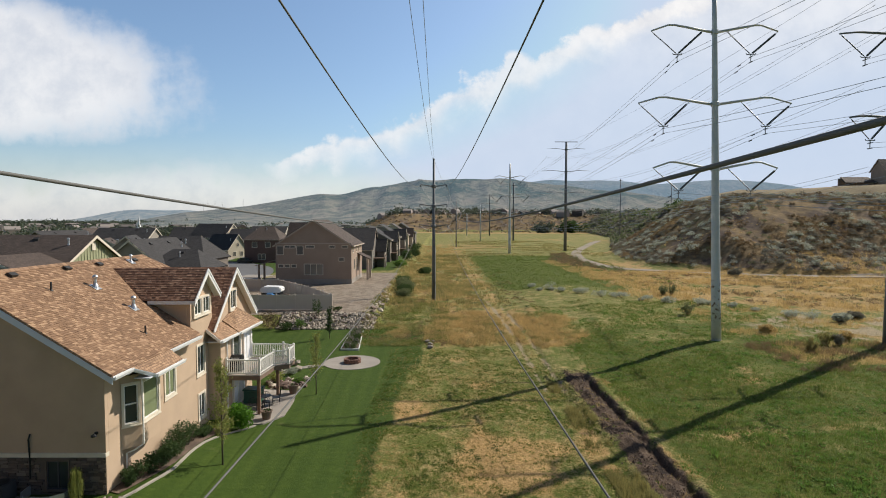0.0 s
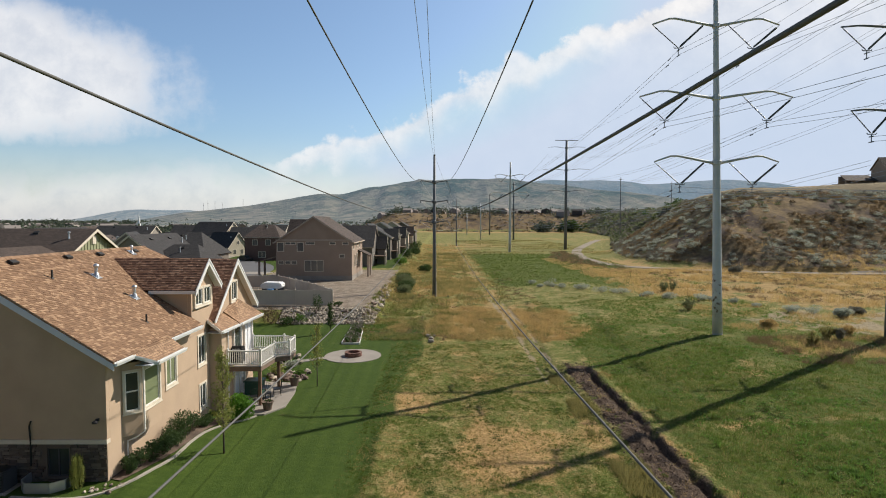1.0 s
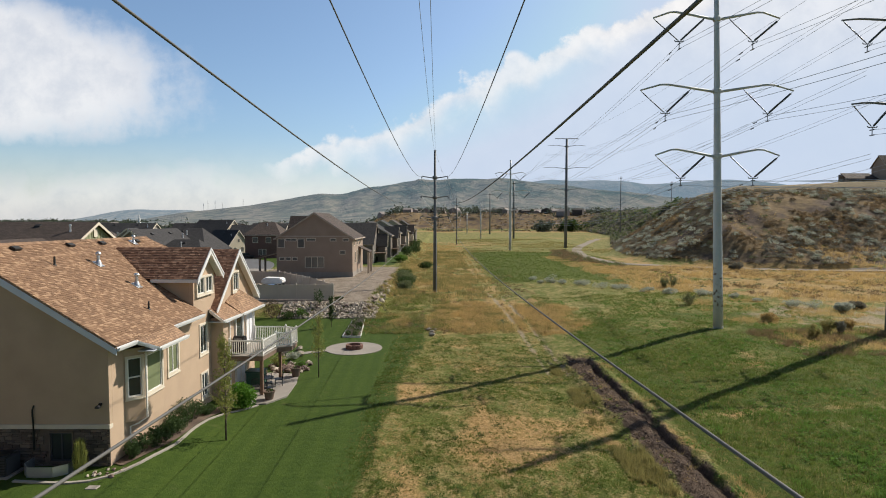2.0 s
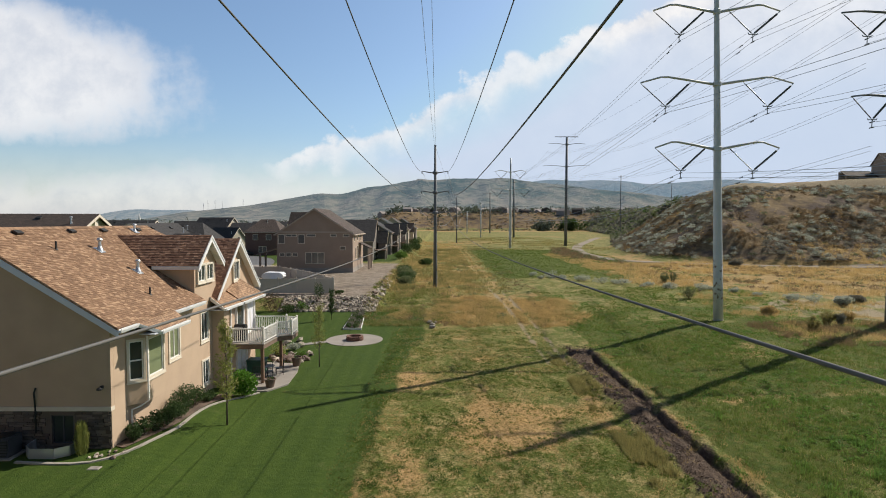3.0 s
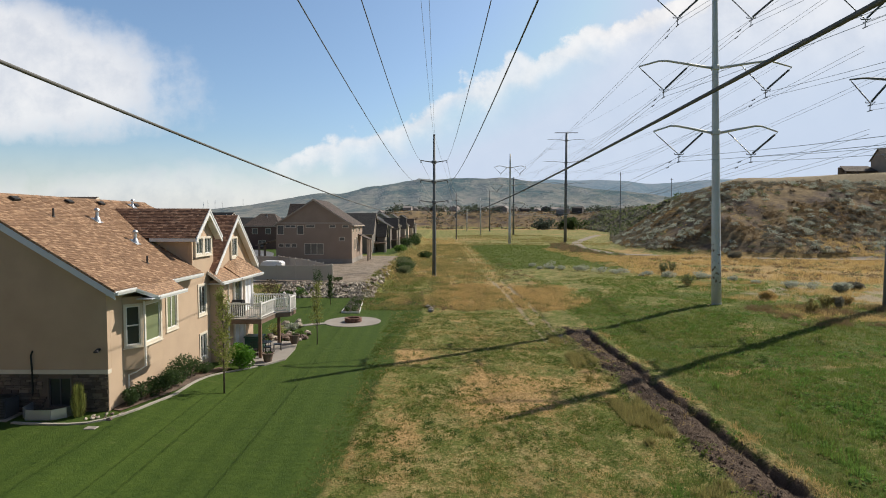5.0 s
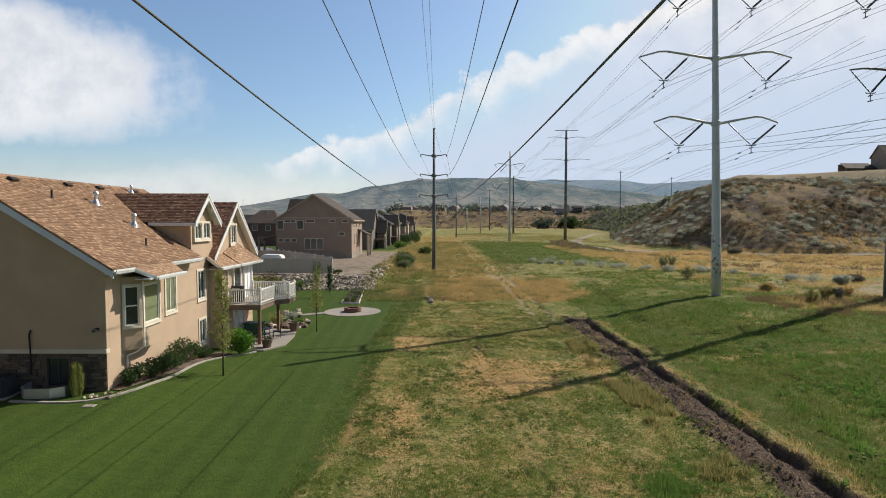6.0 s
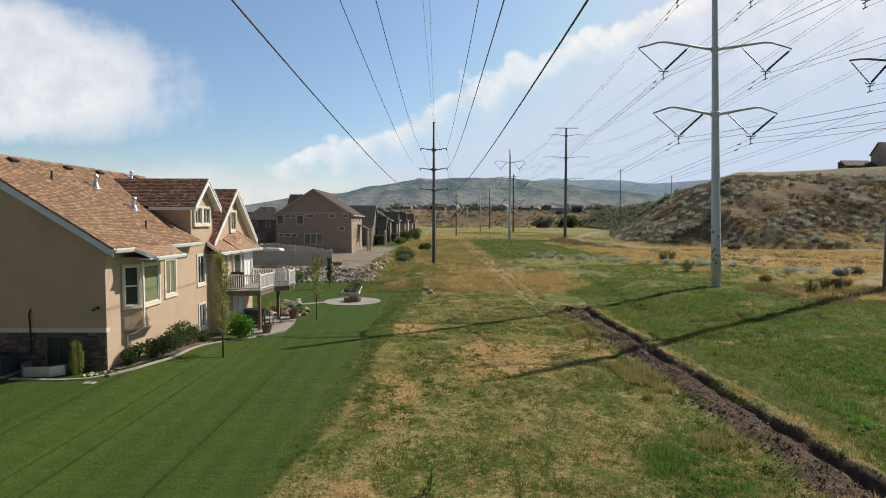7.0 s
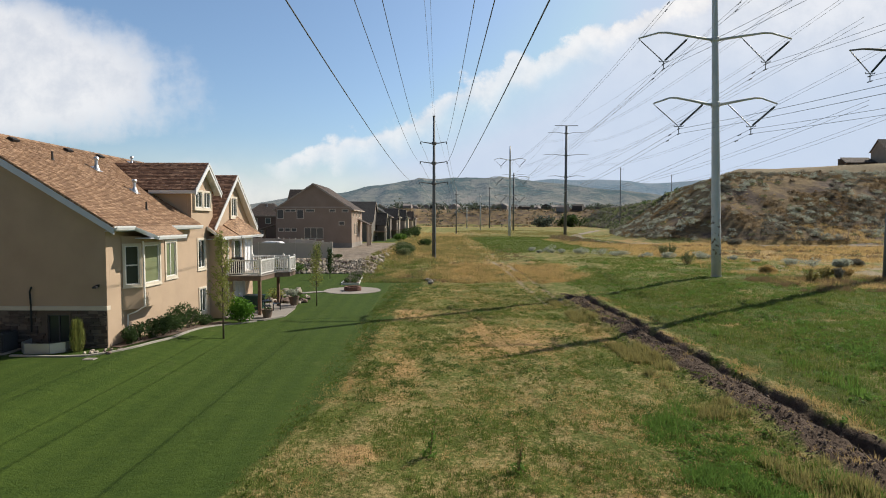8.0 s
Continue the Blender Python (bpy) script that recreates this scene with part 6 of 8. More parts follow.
roof_slab(bm, [(125.4, 169.8, 24.1), (135.5, 169.8, 24.1), (135.5, 174.0, 26.1), (126.6, 174.0, 26.1)], 0.2)
part("roof", bm, "roof_brown", CP)


def parked_car(x, y, rot, mat, label):
    """A saloon: body with wheel gaps bevelled round, glazed cabin, four wheels."""
    C = thing("car", (x, y, g(x, y)), label, "car", "parked cars")
    m = pose(x, y, g(x, y), 0, 0, rot)
    m3 = m.to_3x3()
    for nm, prof, half, mt in (("body", ((-2.2, 0.32), (2.2, 0.32), (2.25, 0.62), (2.1, 0.80), (1.1, 0.92), (-1.7, 0.95), (-2.15, 0.9)), 0.88, mat),
                               ("cabin", ((1.05, 0.925), (0.45, 1.38), (-0.95, 1.42), (-1.65, 0.955)), 0.76, "glass"), ("roof", ((0.42, 1.385), (0.36, 1.43), (-0.9, 1.47), (-0.97, 1.425)), 0.74, mat)):
        bm = BM()
        prism(bm, [m @ Vector((a, -half, b)) for a, b in prof], m3 @ Vector((0, 2 * half, 0)))
        part(nm, bm, mt, C)
    for wx in (-1.35, 1.35):
        for wy in (-0.80, 0.80):
            bm = BM()
            tube(bm, [m @ Vector((wx, wy - 0.1, 0.32)), m @ Vector((wx, wy + 0.1, 0.32))], 0.32, 14)
            part("wheel", bm, "black_metal", C)


parked_car(121.8, 168.6, 8, "black_metal", "dark car parked on the road along the bluff")
parked_car(-50.2, 140.0, -35, "black_metal", "dark car parked beside the residential street")


# ---------------------------------------------------------------- street and neighbouring yards
ribbon("road", [(-120, 150), (-90, 149), (-62, 143), (-47, 131), (-39.5, 114), (-37.5, 92), (-37, 70)], 8.5, 0.10, "road", "grey asphalt residential street", "road", thick=0.3)
ribbon("driveway", [(-38.5, 106), (-33.5, 105.5)], 5.0, 0.14, "concrete", "pale concrete driveway beside the brown house", "driveway", thick=0.3)
ribbon("pavement", [(-66, 137.0), (-51, 127.0), (-44.2, 113), (-42.4, 92)], 1.4, 0.2, "concrete", "pale concrete pavement along the street", "pavement", thick=0.4)
ribbon("driveway", [(-62, 158), (-60.5, 146)], 5.0, 0.14, "concrete", "pale concrete driveway across the street", "driveway", thick=0.3)


def vinyl_fence(pts, label):
    F = thing("fence", (*pts[0], g(*pts[0])), label, "fence", "vinyl fences")
    for (x0, y0), (x1, y1) in zip(pts, pts[1:]):
        L = math.hypot(x1 - x0, y1 - y0)
        n = max(1, round(L / 2.4))
        ang = math.atan2(y1 - y0, x1 - x0)
        for i in range(n + 1):
            k = i / n
            x, y = x0 + (x1 - x0) * k, y0 + (y1 - y0) * k
            z = g(x, y)
            if i < n or (x1, y1) == pts[-1]:
                bm = BM()
                box(bm, (-0.065, -0.065, -0.2), (0.065, 0.065, 1.92), pose(x, y, z) @ Matrix.Rotation(ang, 4, "Z"))
                p = part("post", bm, "vinyl_tan", F)
                bm = BM()
                lathe(bm, (x, y, z + 1.921), [(0.10, 0), (0.10, 0.03), (0.02, 0.08)], 4)
                part("cap", bm, "vinyl_tan", p)
            if i < n:
                xm, ym = x0 + (x1 - x0) * (i + 0.5) / n, y0 + (y1 - y0) * (i + 0.5) / n
                zm = min(z, g(x0 + (x1 - x0) * (i + 1) / n, y0 + (y1 - y0) * (i + 1) / n))
                m = pose(xm, ym, zm) @ Matrix.Rotation(ang, 4, "Z")
                h = L / n / 2 - 0.07
                bm = BM()
                box(bm, (-h, -0.02, 0.06), (h, 0.02, 1.72), m)
                pn = part("panel", bm, "vinyl_tan", F)
                bm = BM()
                box(bm, (-h, -0.045, 1.721), (h, 0.045, 1.84), m)
                part("rail", bm, "vinyl_tan", pn)


vinyl_fence([(-24.2, 65.4), (-13.1, 65.4)], "tan vinyl privacy fence above the rock slope")
vinyl_fence([(-13.4, 66.2), (-24.6, 82.5), (-35.0, 83.0)], "tan vinyl privacy fence along the dirt yard")


# ---------------------------------------------------------------- yard
def lump(name, r, seed, flat=0.75):
    """Mesh of one rough stone of unit size."""
    q = random.Random(seed)
    bm = BM()
    bmesh.ops.create_icosphere(bm, subdivisions=1, radius=r)
    for v in bm.verts:
        v.co *= q.uniform(0.62, 1.22)
        v.co.z *= flat
    finish(bm)
    me = bpy.data.meshes.new(name)
    bm.to_mesh(me)
    bm.free()
    return me


def disc(bm, c, r, z0, z1, n=40, wob=0.0):
    prism(bm, [(c[0] + r * math.cos(2 * math.pi * k / n), c[1] + r * math.sin(2 * math.pi * k / n), z0) for k in range(n)], (0, 0, z1 - z0))
    return bm


PC = (-7.65, 46.75)
bm = disc(BM(), PC, 2.42, g(*PC) - 0.25, g(*PC) + 0.04)
solo("patio_pad", bm, "concrete", "round grey concrete pad around a brick fire pit", "patio")
PIT = thing("fire_pit", (PC[0] + 0.05, PC[1] - 0.1, g(*PC) + 0.04), "round red-brown brick fire pit on concrete pad", "fire pit")
bk = None
for row in range(3):
    for k in range(16):
        a = 2 * math.pi * (k + 0.5 * (row % 2)) / 16
        if bk is None:
            bm = BM()
            box(bm, (-0.12, -0.105, 0), (0.12, 0.105, 0.115))
            bmesh.ops.bevel(bm, geom=bm.edges[:], offset=0.012, segments=1, affect="EDGES")
            finish(bm)
            bk = bpy.data.meshes.new("brick")
            bm.to_mesh(bk)
            bm.free()
            bk.materials.append(M["brick"])
        ob = new("brick", bk)
        ob.parent = PIT
        ob.location = (0.62 * math.cos(a), 0.62 * math.sin(a), row * 0.12 + 0.002)
        ob.rotation_euler = (0, 0, a + math.pi / 2 + rng.uniform(-0.04, 0.04))
bm = disc(BM(), (PIT.location.x, PIT.location.y), 0.50, PIT.location.z + 0.004, PIT.location.z + 0.05, 16)
part("ash", bm, "soil", PIT)
ribbon("garden_path", [(-13.2, 42.8), (-12.0, 44.6), (-9.9, 45.9)], 0.7, 0.05, "concrete", "narrow concrete path from patio to fire pit", "path", thick=0.2)

# raised vegetable bed
bed = [(-9.45, 51.3), (-7.75, 51.2), (-8.55, 60.0), (-9.85, 60.0)]
BED = thing("raised_bed", (-8.8, 56, g(-8.8, 56)), "long raised garden bed with pale boards and leafy plants", "garden bed")


def board(a, b, z0, z1, th, mat, parent, name="board"):
    a, b = Vector((*a, 0)), Vector((*b, 0))
    d = (b - a).normalized()
    n = Vector((-d.y, d.x, 0)) * th / 2
    bm = BM()
    prism(bm, [(*(a - n).xy, z0), (*(b - n).xy, z0), (*(b + n).xy, z0), (*(a + n).xy, z0)], (0, 0, z1 - z0))
    return part(name, bm, mat, parent)


zb = g(-8.8, 56)
for i in range(4):
    board(bed[i], bed[(i + 1) % 4], zb - 0.1, zb + 0.13, 0.06, "vinyl_w", BED)
for k in (0.25, 0.5, 0.75):
    p0 = [bed[0][j] + (bed[3][j] - bed[0][j]) * k for j in (0, 1)]
    p1 = [bed[1][j] + (bed[2][j] - bed[1][j]) * k for j in (0, 1)]
    board(p0, p1, zb - 0.1, zb + 0.12, 0.05, "vinyl_w", BED, "cross_board")
bm = BM()
prism(bm, [(x * 0.97 - 0.26, y, zb - 0.05) for x, y in bed], (0, 0, 0.12))
part("bed_soil", bm, "soil", BED)
for i in range(36):
    bm = BM()
    k, s = (i // 2 + 0.5) / 18, 0.28 + 0.44 * (i % 2) + rng.uniform(-0.08, 0.08)
    x = (bed[0][0] + (bed[3][0] - bed[0][0]) * k) * (1 - s) + (bed[1][0] + (bed[2][0] - bed[1][0]) * k) * s
    y = 51.3 + 8.6 * k
    leaf_cloud(bm, ball_points(44, (x, y, zb + 0.26), (0.3, 0.35, 0.2)), 0.12)
    part("plant", bm, rng.choice(("leaf_mid", "leaf_bush", "sage")), BED)

# pale stones at the edge of the dry grass
for x, y, s in ((-0.95, 52.3, 0.34), (-1.0, 53.6, 0.26), (-1.35, 54.6, 0.28), (-0.75, 54.9, 0.2)):
    me = lump("stone", 1.0, int(y))
    me.materials.append(M["concrete"])
    ob = tagged(new("garden_stone", me), "pale stone standing at the lawn's dry edge", "stone", "pale stones")
    ob.location, ob.scale = (x, y, g(x, y) + s * 0.45), (s * 1.15, s * 0.9, s * 0.8)

# patio under the deck
bm = BM()
prism(bm, [(x, y, -0.75) for x, y in [(-13.44, 33.2), (-12.0, 32.1), (-10.6, 32.2), (-9.75, 33.6), (-9.9, 36.5), (-10.3, 38.6), (-13.44, 39.0)]], (0, 0, 0.28))
solo("patio", bm, "concrete", "pale concrete patio beneath the deck", "patio", "structure")
ZP = -0.47


def pot(x, y, r, h, label):
    P = thing("planter_pot", (x, y, ZP), label, "plant pot", "patio pots")
    bm = BM()
    lathe(bm, (x, y, ZP), [(r * 0.68, 0), (r * 0.95, h * 0.85), (r * 1.06, h * 0.87), (r * 1.06, h), (r * 0.9, h), (r * 0.85, h * 0.86), (0.02, h * 0.84)], 16)
    part("pot", bm, "planter", P, smooth=False)
    bm = BM()
    leaf_cloud(bm, ball_points(30, (x, y, ZP + h), (r * 0.7, r * 0.7, 0.12)), 0.07)
    part("plant", bm, "leaf_dark", P)


pot(-10.65, 33.0, 0.34, 0.52, "round brown planter pot on the patio edge")
pot(-10.35, 38.0, 0.36, 0.62, "large brown planter pot beside boulders")
BIN = thing("storage_box", (-12.5, 36.2, ZP), "green plastic storage box beneath the deck", "storage box")
bm = BM()
box(bm, (-13.05, 35.75, ZP), (-11.95, 36.6, ZP + 0.86))
bmesh.ops.bevel(bm, geom=bm.edges[:], offset=0.04, segments=2, affect="EDGES")
part("body", bm, "green_pl", BIN)
bm = BM()
box(bm, (-13.1, 35.7, ZP + 0.862), (-11.9, 36.65, ZP + 0.95))
part("lid", bm, "green_pl", BIN)
GR = thing("barbecue_grill", (-12.95, 34.5, 2.03), "black barbecue grill with silver lid on the deck", "grill")
bm = BM()
box(bm, (-13.3, 34.2, 2.12), (-12.6, 34.75, 2.80))
part("cabinet", bm, "black_metal", GR)
bm = BM()
prism(bm, [(-13.3, 34.2, 2.805), (-13.3, 34.75, 2.805), (-13.3, 34.72, 3.0), (-13.3, 34.58, 3.12), (-13.3, 34.38, 3.12), (-13.3, 34.22, 3.0)], (0.7, 0, 0))
part("lid", bm, "black_metal", GR)
bm = BM()
tube(bm, [(-13.2, 34.17, 2.98), (-12.7, 34.17, 2.98)], 0.02, 6)
part("handle", bm, "grey_metal", GR)
for dx in (-13.2, -12.7):
    bm = BM()
    lathe(bm, (dx, 34.47, 2.03), [(0.05, 0), (0.05, 0.09)], 8)
    part("wheel", bm, "black_metal", GR)


def patio_chair(x, y, rot):
    C = thing("patio_chair", (x, y, ZP), "black wrought-iron patio chair under the deck", "chair", "patio chairs")
    m = pose(x, y, ZP, 0, 0, rot)
    bm = BM()
    box(bm, (-0.24, -0.24, 0.42), (0.24, 0.24, 0.46), m)
    part("seat", bm, "black_metal", C)
    for i, (a, b) in enumerate(((-0.22, -0.22), (0.22, -0.22), (-0.22, 0.22), (0.22, 0.22))):
        bm = BM()
        tube(bm, [m @ Vector((a, b, 0)), m @ Vector((a, b, 0.42))], 0.018, 5)
        part("leg", bm, "black_metal", C)
    bm = BM()
    tube(bm, [m @ Vector(p) for p in ((-0.22, 0.23, 0.46), (-0.22, 0.30, 0.95), (0, 0.31, 1.02), (0.22, 0.30, 0.95), (0.22, 0.23, 0.46))], 0.018, 5)
    for a in (-0.11, 0, 0.11):
        tube(bm, [m @ Vector((a, 0.23, 0.46)), m @ Vector((a, 0.30, 0.97))], 0.01, 4)
    part("backrest", bm, "black_metal", C)


patio_chair(-11.3, 34.9, 20)
patio_chair(-11.9, 34.2, 200)
patio_chair(-10.9, 35.8, -70)
TB = thing("patio_table", (-11.6, 35.5, ZP), "round dark metal patio table", "table")
bm = BM()
disc(bm, (-11.5, 35.2), 0.45, ZP + 0.70, ZP + 0.73, 20)
part("tabletop", bm, "black_metal", TB)
bm = BM()
lathe(bm, (-11.5, 35.2, ZP), [(0.25, 0), (0.25, 0.03), (0.04, 0.06), (0.04, 0.699)], 10)
part("pedestal", bm, "black_metal", TB)

# window well, air conditioners and meter at the gable wall
WW = thing("window_well", (-16.3, 22.3, 0), "pale corrugated metal window well at the basement window", "window well")
bm = BM()
pp = [(-17.35, 22.72), (-17.25, 22.05), (-16.9, 21.72), (-15.9, 21.72), (-15.5, 22.05), (-15.4, 22.72)]
for (ax_, ay_), (bx_, by_) in zip(pp, pp[1:]):
    d = Vector((bx_ - ax_, by_ - ay_, 0)).normalized()
    n = Vector((d.y, -d.x, 0)) * 0.04
    prism(bm, [(ax_, ay_, -0.3), (bx_, by_, -0.3), (bx_ + n.x, by_ + n.y, -0.3), (ax_ + n.x, ay_ + n.y, -0.3)], (0, 0, 0.72))
part("liner", bm, "grey_metal", WW)


def ac_unit(x, y, label):
    A = thing("air_conditioner", (x, y, 0), label, "air conditioner", "air conditioners")
    bm = BM()
    box(bm, (x - 0.55, y - 0.5, -0.2), (x + 0.55, y + 0.5, 0.06))
    part("slab", bm, "concrete", A)
    bm = BM()
    box(bm, (x - 0.42, y - 0.42, 0.062), (x + 0.42, y + 0.42, 0.86))
    bmesh.ops.bevel(bm, geom=bm.edges[:], offset=0.05, segments=2, affect="EDGES")
    part("casing", bm, "ac", A)
    bm = BM()
    lathe(bm, (x, y, 0.862), [(0.36, 0), (0.36, 0.03), (0.1, 0.05)], 16)
    part("fan_grille", bm, "black_metal", A)
    for k in range(6):
        bm = BM()
        box(bm, (x - 0.40, y - 0.435, 0.16 + k * 0.11), (x + 0.40, y - 0.422, 0.19 + k * 0.11))
        part("louvre", bm, "black_metal", A)


ac_unit(-18.1, 22.0, "dark grey air conditioner beside the stone wall")
ac_unit(-19.6, 22.0, "dark grey air conditioner beside the stone wall")
bm = BM()
box(bm, (-13.95, 20.7, g(-13.8, 21) - 0.1), (-13.5, 21.0, g(-13.8, 21) + 0.03))
bmesh.ops.bevel(bm, geom=bm.edges[:], offset=0.015, segments=1, affect="EDGES")
solo("valve_cover", bm, "concrete", "small pale valve cover set in the lawn", "valve cover")

# kerb round the planting bed
ribbon("bed_kerb", [(-17.2, 21.35), (-15.6, 21.2), (-14.2, 21.35), (-13.35, 22.3), (-12.9, 23.8), (-12.6, 25.3), (-12.75, 27.2), (-12.75, 29.0), (-12.3, 30.3), (-11.4, 31.4), (-11.0, 32.0)], 0.14, 0.06, "curb", "curving concrete kerb round the planting bed", "kerb", cross=2, thick=0.25)
ribbon("planting_bed", [(-14.1, 22.9), (-13.6, 24.4), (-13.3, 26), (-13.4, 28.5), (-13.2, 30.3), (-12.6, 31.6)], 0.95, 0.04, "soil", "dark mulch bed under the shrubs", "planting bed", cross=3)

# covered trailer and tarpaulin behind the fence
TR = thing("covered_trailer", (-23.5, 75.5, g(-23.5, 75.5)), "white covered trailer parked behind the fence", "trailer")
zt_ = g(-23.5, 75.5)
bm = BM()
prism(bm, [(-24.7, 74.6, zt_ + 0.7), (-22.0, 74.6, zt_ + 0.7), (-21.8, 74.6, zt_ + 1.1), (-22.1, 74.6, zt_ + 1.5), (-24.4, 74.6, zt_ + 1.55), (-24.9, 74.6, zt_ + 1.1)], (0, 1.9, 0))
bmesh.ops.bevel(bm, geom=bm.edges[:], offset=0.12, segments=2, affect="EDGES")
part("cover", bm, "white", TR, "white fabric cover")
for wx_ in (-24.1, -23.2):
    bm = BM()
    tube(bm, [(wx_, 74.5, zt_ + 0.33), (wx_, 74.72, zt_ + 0.33)], 0.33, 14)
    part("wheel", bm, "black_metal", TR)
bm = BM()
box(bm, (-24.6, 74.7, zt_ + 0.42), (-22.1, 76.4, zt_ + 0.69))
part("chassis", bm, "black_metal", TR)
bm = BM()
box(bm, (-23.6, 73.0, g(-23, 73)), (-22.5, 74.0, g(-23, 73) + 0.8))
bmesh.ops.bevel(bm, geom=bm.edges[:], offset=0.2, segments=2, affect="EDGES")
solo("tarpaulin", bm, "blue_pl", "bundled blue tarpaulin behind the fence", "tarpaulin")


# ---------------------------------------------------------------- plants
def shrub(name, x, y, rad, n, leaf, mat, label, group="", z=None, clumps=6, cat="shrub"):
    z0 = g(x, y) if z is None else z
    S = thing(name, (x, y, z0), label, cat, group)
    bm = BM()
    for k in range(5):
        a = 6.28 * k / 5 + rng.random()
        tube(bm, [(x, y, z0 - 0.05), (x + rad[0] * 0.5 * math.cos(a), y + rad[1] * 0.5 * math.sin(a), z0 + rad[2] * 1.1)], 0.02 + 0.01 * rad[2], 4, 0.008)
    part("stems", bm, "bark", S)
    bm = BM()
    for k in range(clumps):
        a, r = rng.uniform(0, 6.28), rng.uniform(0.1, 0.6)
        c = (x + rad[0] * r * math.cos(a), y + rad[1] * r * math.sin(a), z0 + rad[2] * rng.uniform(0.55, 1.35))
        leaf_cloud(bm, ball_points(n // clumps, c, (rad[0] * 0.55, rad[1] * 0.55, rad[2] * 0.6)), leaf)
    part("leaves", bm, mat, S)
    return S


def sapling(x, y, h, spread, n, mat, label, leaf=0.07, start=0.28, name="tree", stem=0.05, bend=0.0):
    """A young upright tree: tapered trunk, thin limbs and loose leaves along them."""
    z0 = g(x, y)
    T = thing(name, (x, y, z0), label, "tree", "young trees")
    bm = BM()
    tube(bm, [(x, y, z0 - 0.1), (x + bend, y, z0 + h * 0.5), (x + bend * 0.6, y, z0 + h)], stem, 7, 0.012)
    trunk = part("trunk", bm, "bark", T, "thin dark trunk", smooth=True)
    pts = []
    bm = BM()
    for k in range(34):
        f = start + (1 - start) * (k + rng.random()) / 34
        a = rng.uniform(0, 6.28)
        L = spread * (1.15 - f * 0.75) * rng.uniform(0.5, 1.15)
        b0 = Vector((x + bend * 0.8, y, z0 + h * (f - 0.06)))
        b1 = b0 + Vector((math.cos(a) * L, math.sin(a) * L, h * 0.11 + L * 0.5))
        tube(bm, [b0, b0.lerp(b1, 0.5) + Vector((0, 0, 0.04)), b1], 0.014, 4, 0.004)
        for q in range(n // 34):
            p = b0.lerp(b1, rng.uniform(0.25, 1.05)) + Vector((rng.gauss(0, 0.07), rng.gauss(0, 0.07), rng.gauss(0, 0.07))) * (spread + 0.4)
            pts.append(p)
    part("branchwork", bm, "bark", T)
    bm = BM()
    leaf_cloud(bm, pts, leaf)
    part("crown", bm, mat, T, "sparse upright crown")
    return T


sapling(-10.75, 26.5, 5.0, 0.72, 2000, "leaf_sap", "young upright tree with sparse yellowish leaves in the lawn", 0.060, 0.24)
sapling(-8.75, 38.0, 4.2, 0.75, 1100, "leaf_sap", "small thin tree with sparse olive leaves in the lawn", 0.06, 0.32, stem=0.04)
sapling(-11.5, 56.2, 3.0, 0.42, 1100, "leaf_dark", "small dark columnar tree in the lawn", 0.07, 0.2, stem=0.04)
# shrubs along the facade
for i, (x, y, r, h) in enumerate([(-13.75, 23.5, 0.35, 0.35), (-13.55, 24.15, 0.45, 0.38), (-13.3, 24.8, 0.45, 0.42), (-13.2, 25.5, 0.5, 0.45), (-13.25, 26.2, 0.45, 0.42), (-13.35, 26.9, 0.5, 0.48), (-13.4, 27.7, 0.6, 0.62), (-13.4, 28.5, 0.6, 0.60), (-13.45, 29.2, 0.5, 0.45), (-13.2, 30.2, 0.4, 0.26)]):
    shrub("shrub", x, y, (r * 1.2, r * 1.2, h * 1.25), 820, 0.055, "leaf_dark", "dense dark green shrub along the stucco wall", "foundation shrubs")
shrub("shrub", -11.8, 31.5, (0.95, 0.95, 0.82), 1900, 0.085, "leaf_lime", "bright lime-green leafy shrub beside the patio", clumps=8)
GZ = thing("ornamental_grass", (-15.05, 22.15, g(-15, 22)), "upright yellow-green ornamental grass clump by the corner", "grass clump")
bm = BM()
zg = g(-15, 22)
for i in range(1500):
    a, r, k = rng.uniform(0, 6.28), rng.random() ** 0.5, rng.random() ** 0.8
    w = 0.23 * (0.75 + 0.5 * math.sin(3.0 * min(k + 0.1, 1.0))) * r
    p = Vector((-15.05 + w * math.cos(a), 22.15 + w * math.sin(a), zg + 1.25 * k - 0.02))
    q = p + Vector((math.cos(a) * 0.05, math.sin(a) * 0.05, rng.uniform(0.12, 0.26)))
    t = Vector((-math.sin(a), math.cos(a), 0)) * 0.016
    bm.faces.new([bm.verts.new(v) for v in (p - t, p + t, q)])
part("blades", bm, "leaf_sap", GZ)
# planting round the boulders
for x, y, rad, mat, lab in [(-19.0, 60.6, (1.7, 1.3, 1.1), "leaf_red", "large reddish-green shrub beside the rock slope"), (-17.0, 60.0, (1.0, 0.9, 0.55), "leaf_mid", "low green shrub beside the rock slope"),
                            (-14.2, 62.6, (0.9, 0.8, 1.2), "leaf_dark", "dark green shrub on the rock slope"), (-15.6, 60.6, (0.7, 0.6, 0.6), "weed", "bright green shrub at the rock slope"),
                            (-10.6, 40.6, (0.5, 0.5, 0.35), "weed", "low bright green plant among boulders"), (-12.6, 41.0, (0.8, 0.6, 0.5), "leaf_sap", "yellow-green plant beside boulders"),
                            (-11.9, 43.0, (0.6, 0.6, 0.35), "sage_pale", "pale grey-green mounded plant beside boulders"), (-12.3, 64.6, (0.9, 0.5, 0.35), "leaf_mid", "low green shrub under the fence")]:
    shrub("shrub", x, y, rad, 520, 0.10 if rad[0] > 0.9 else 0.07, mat, lab)
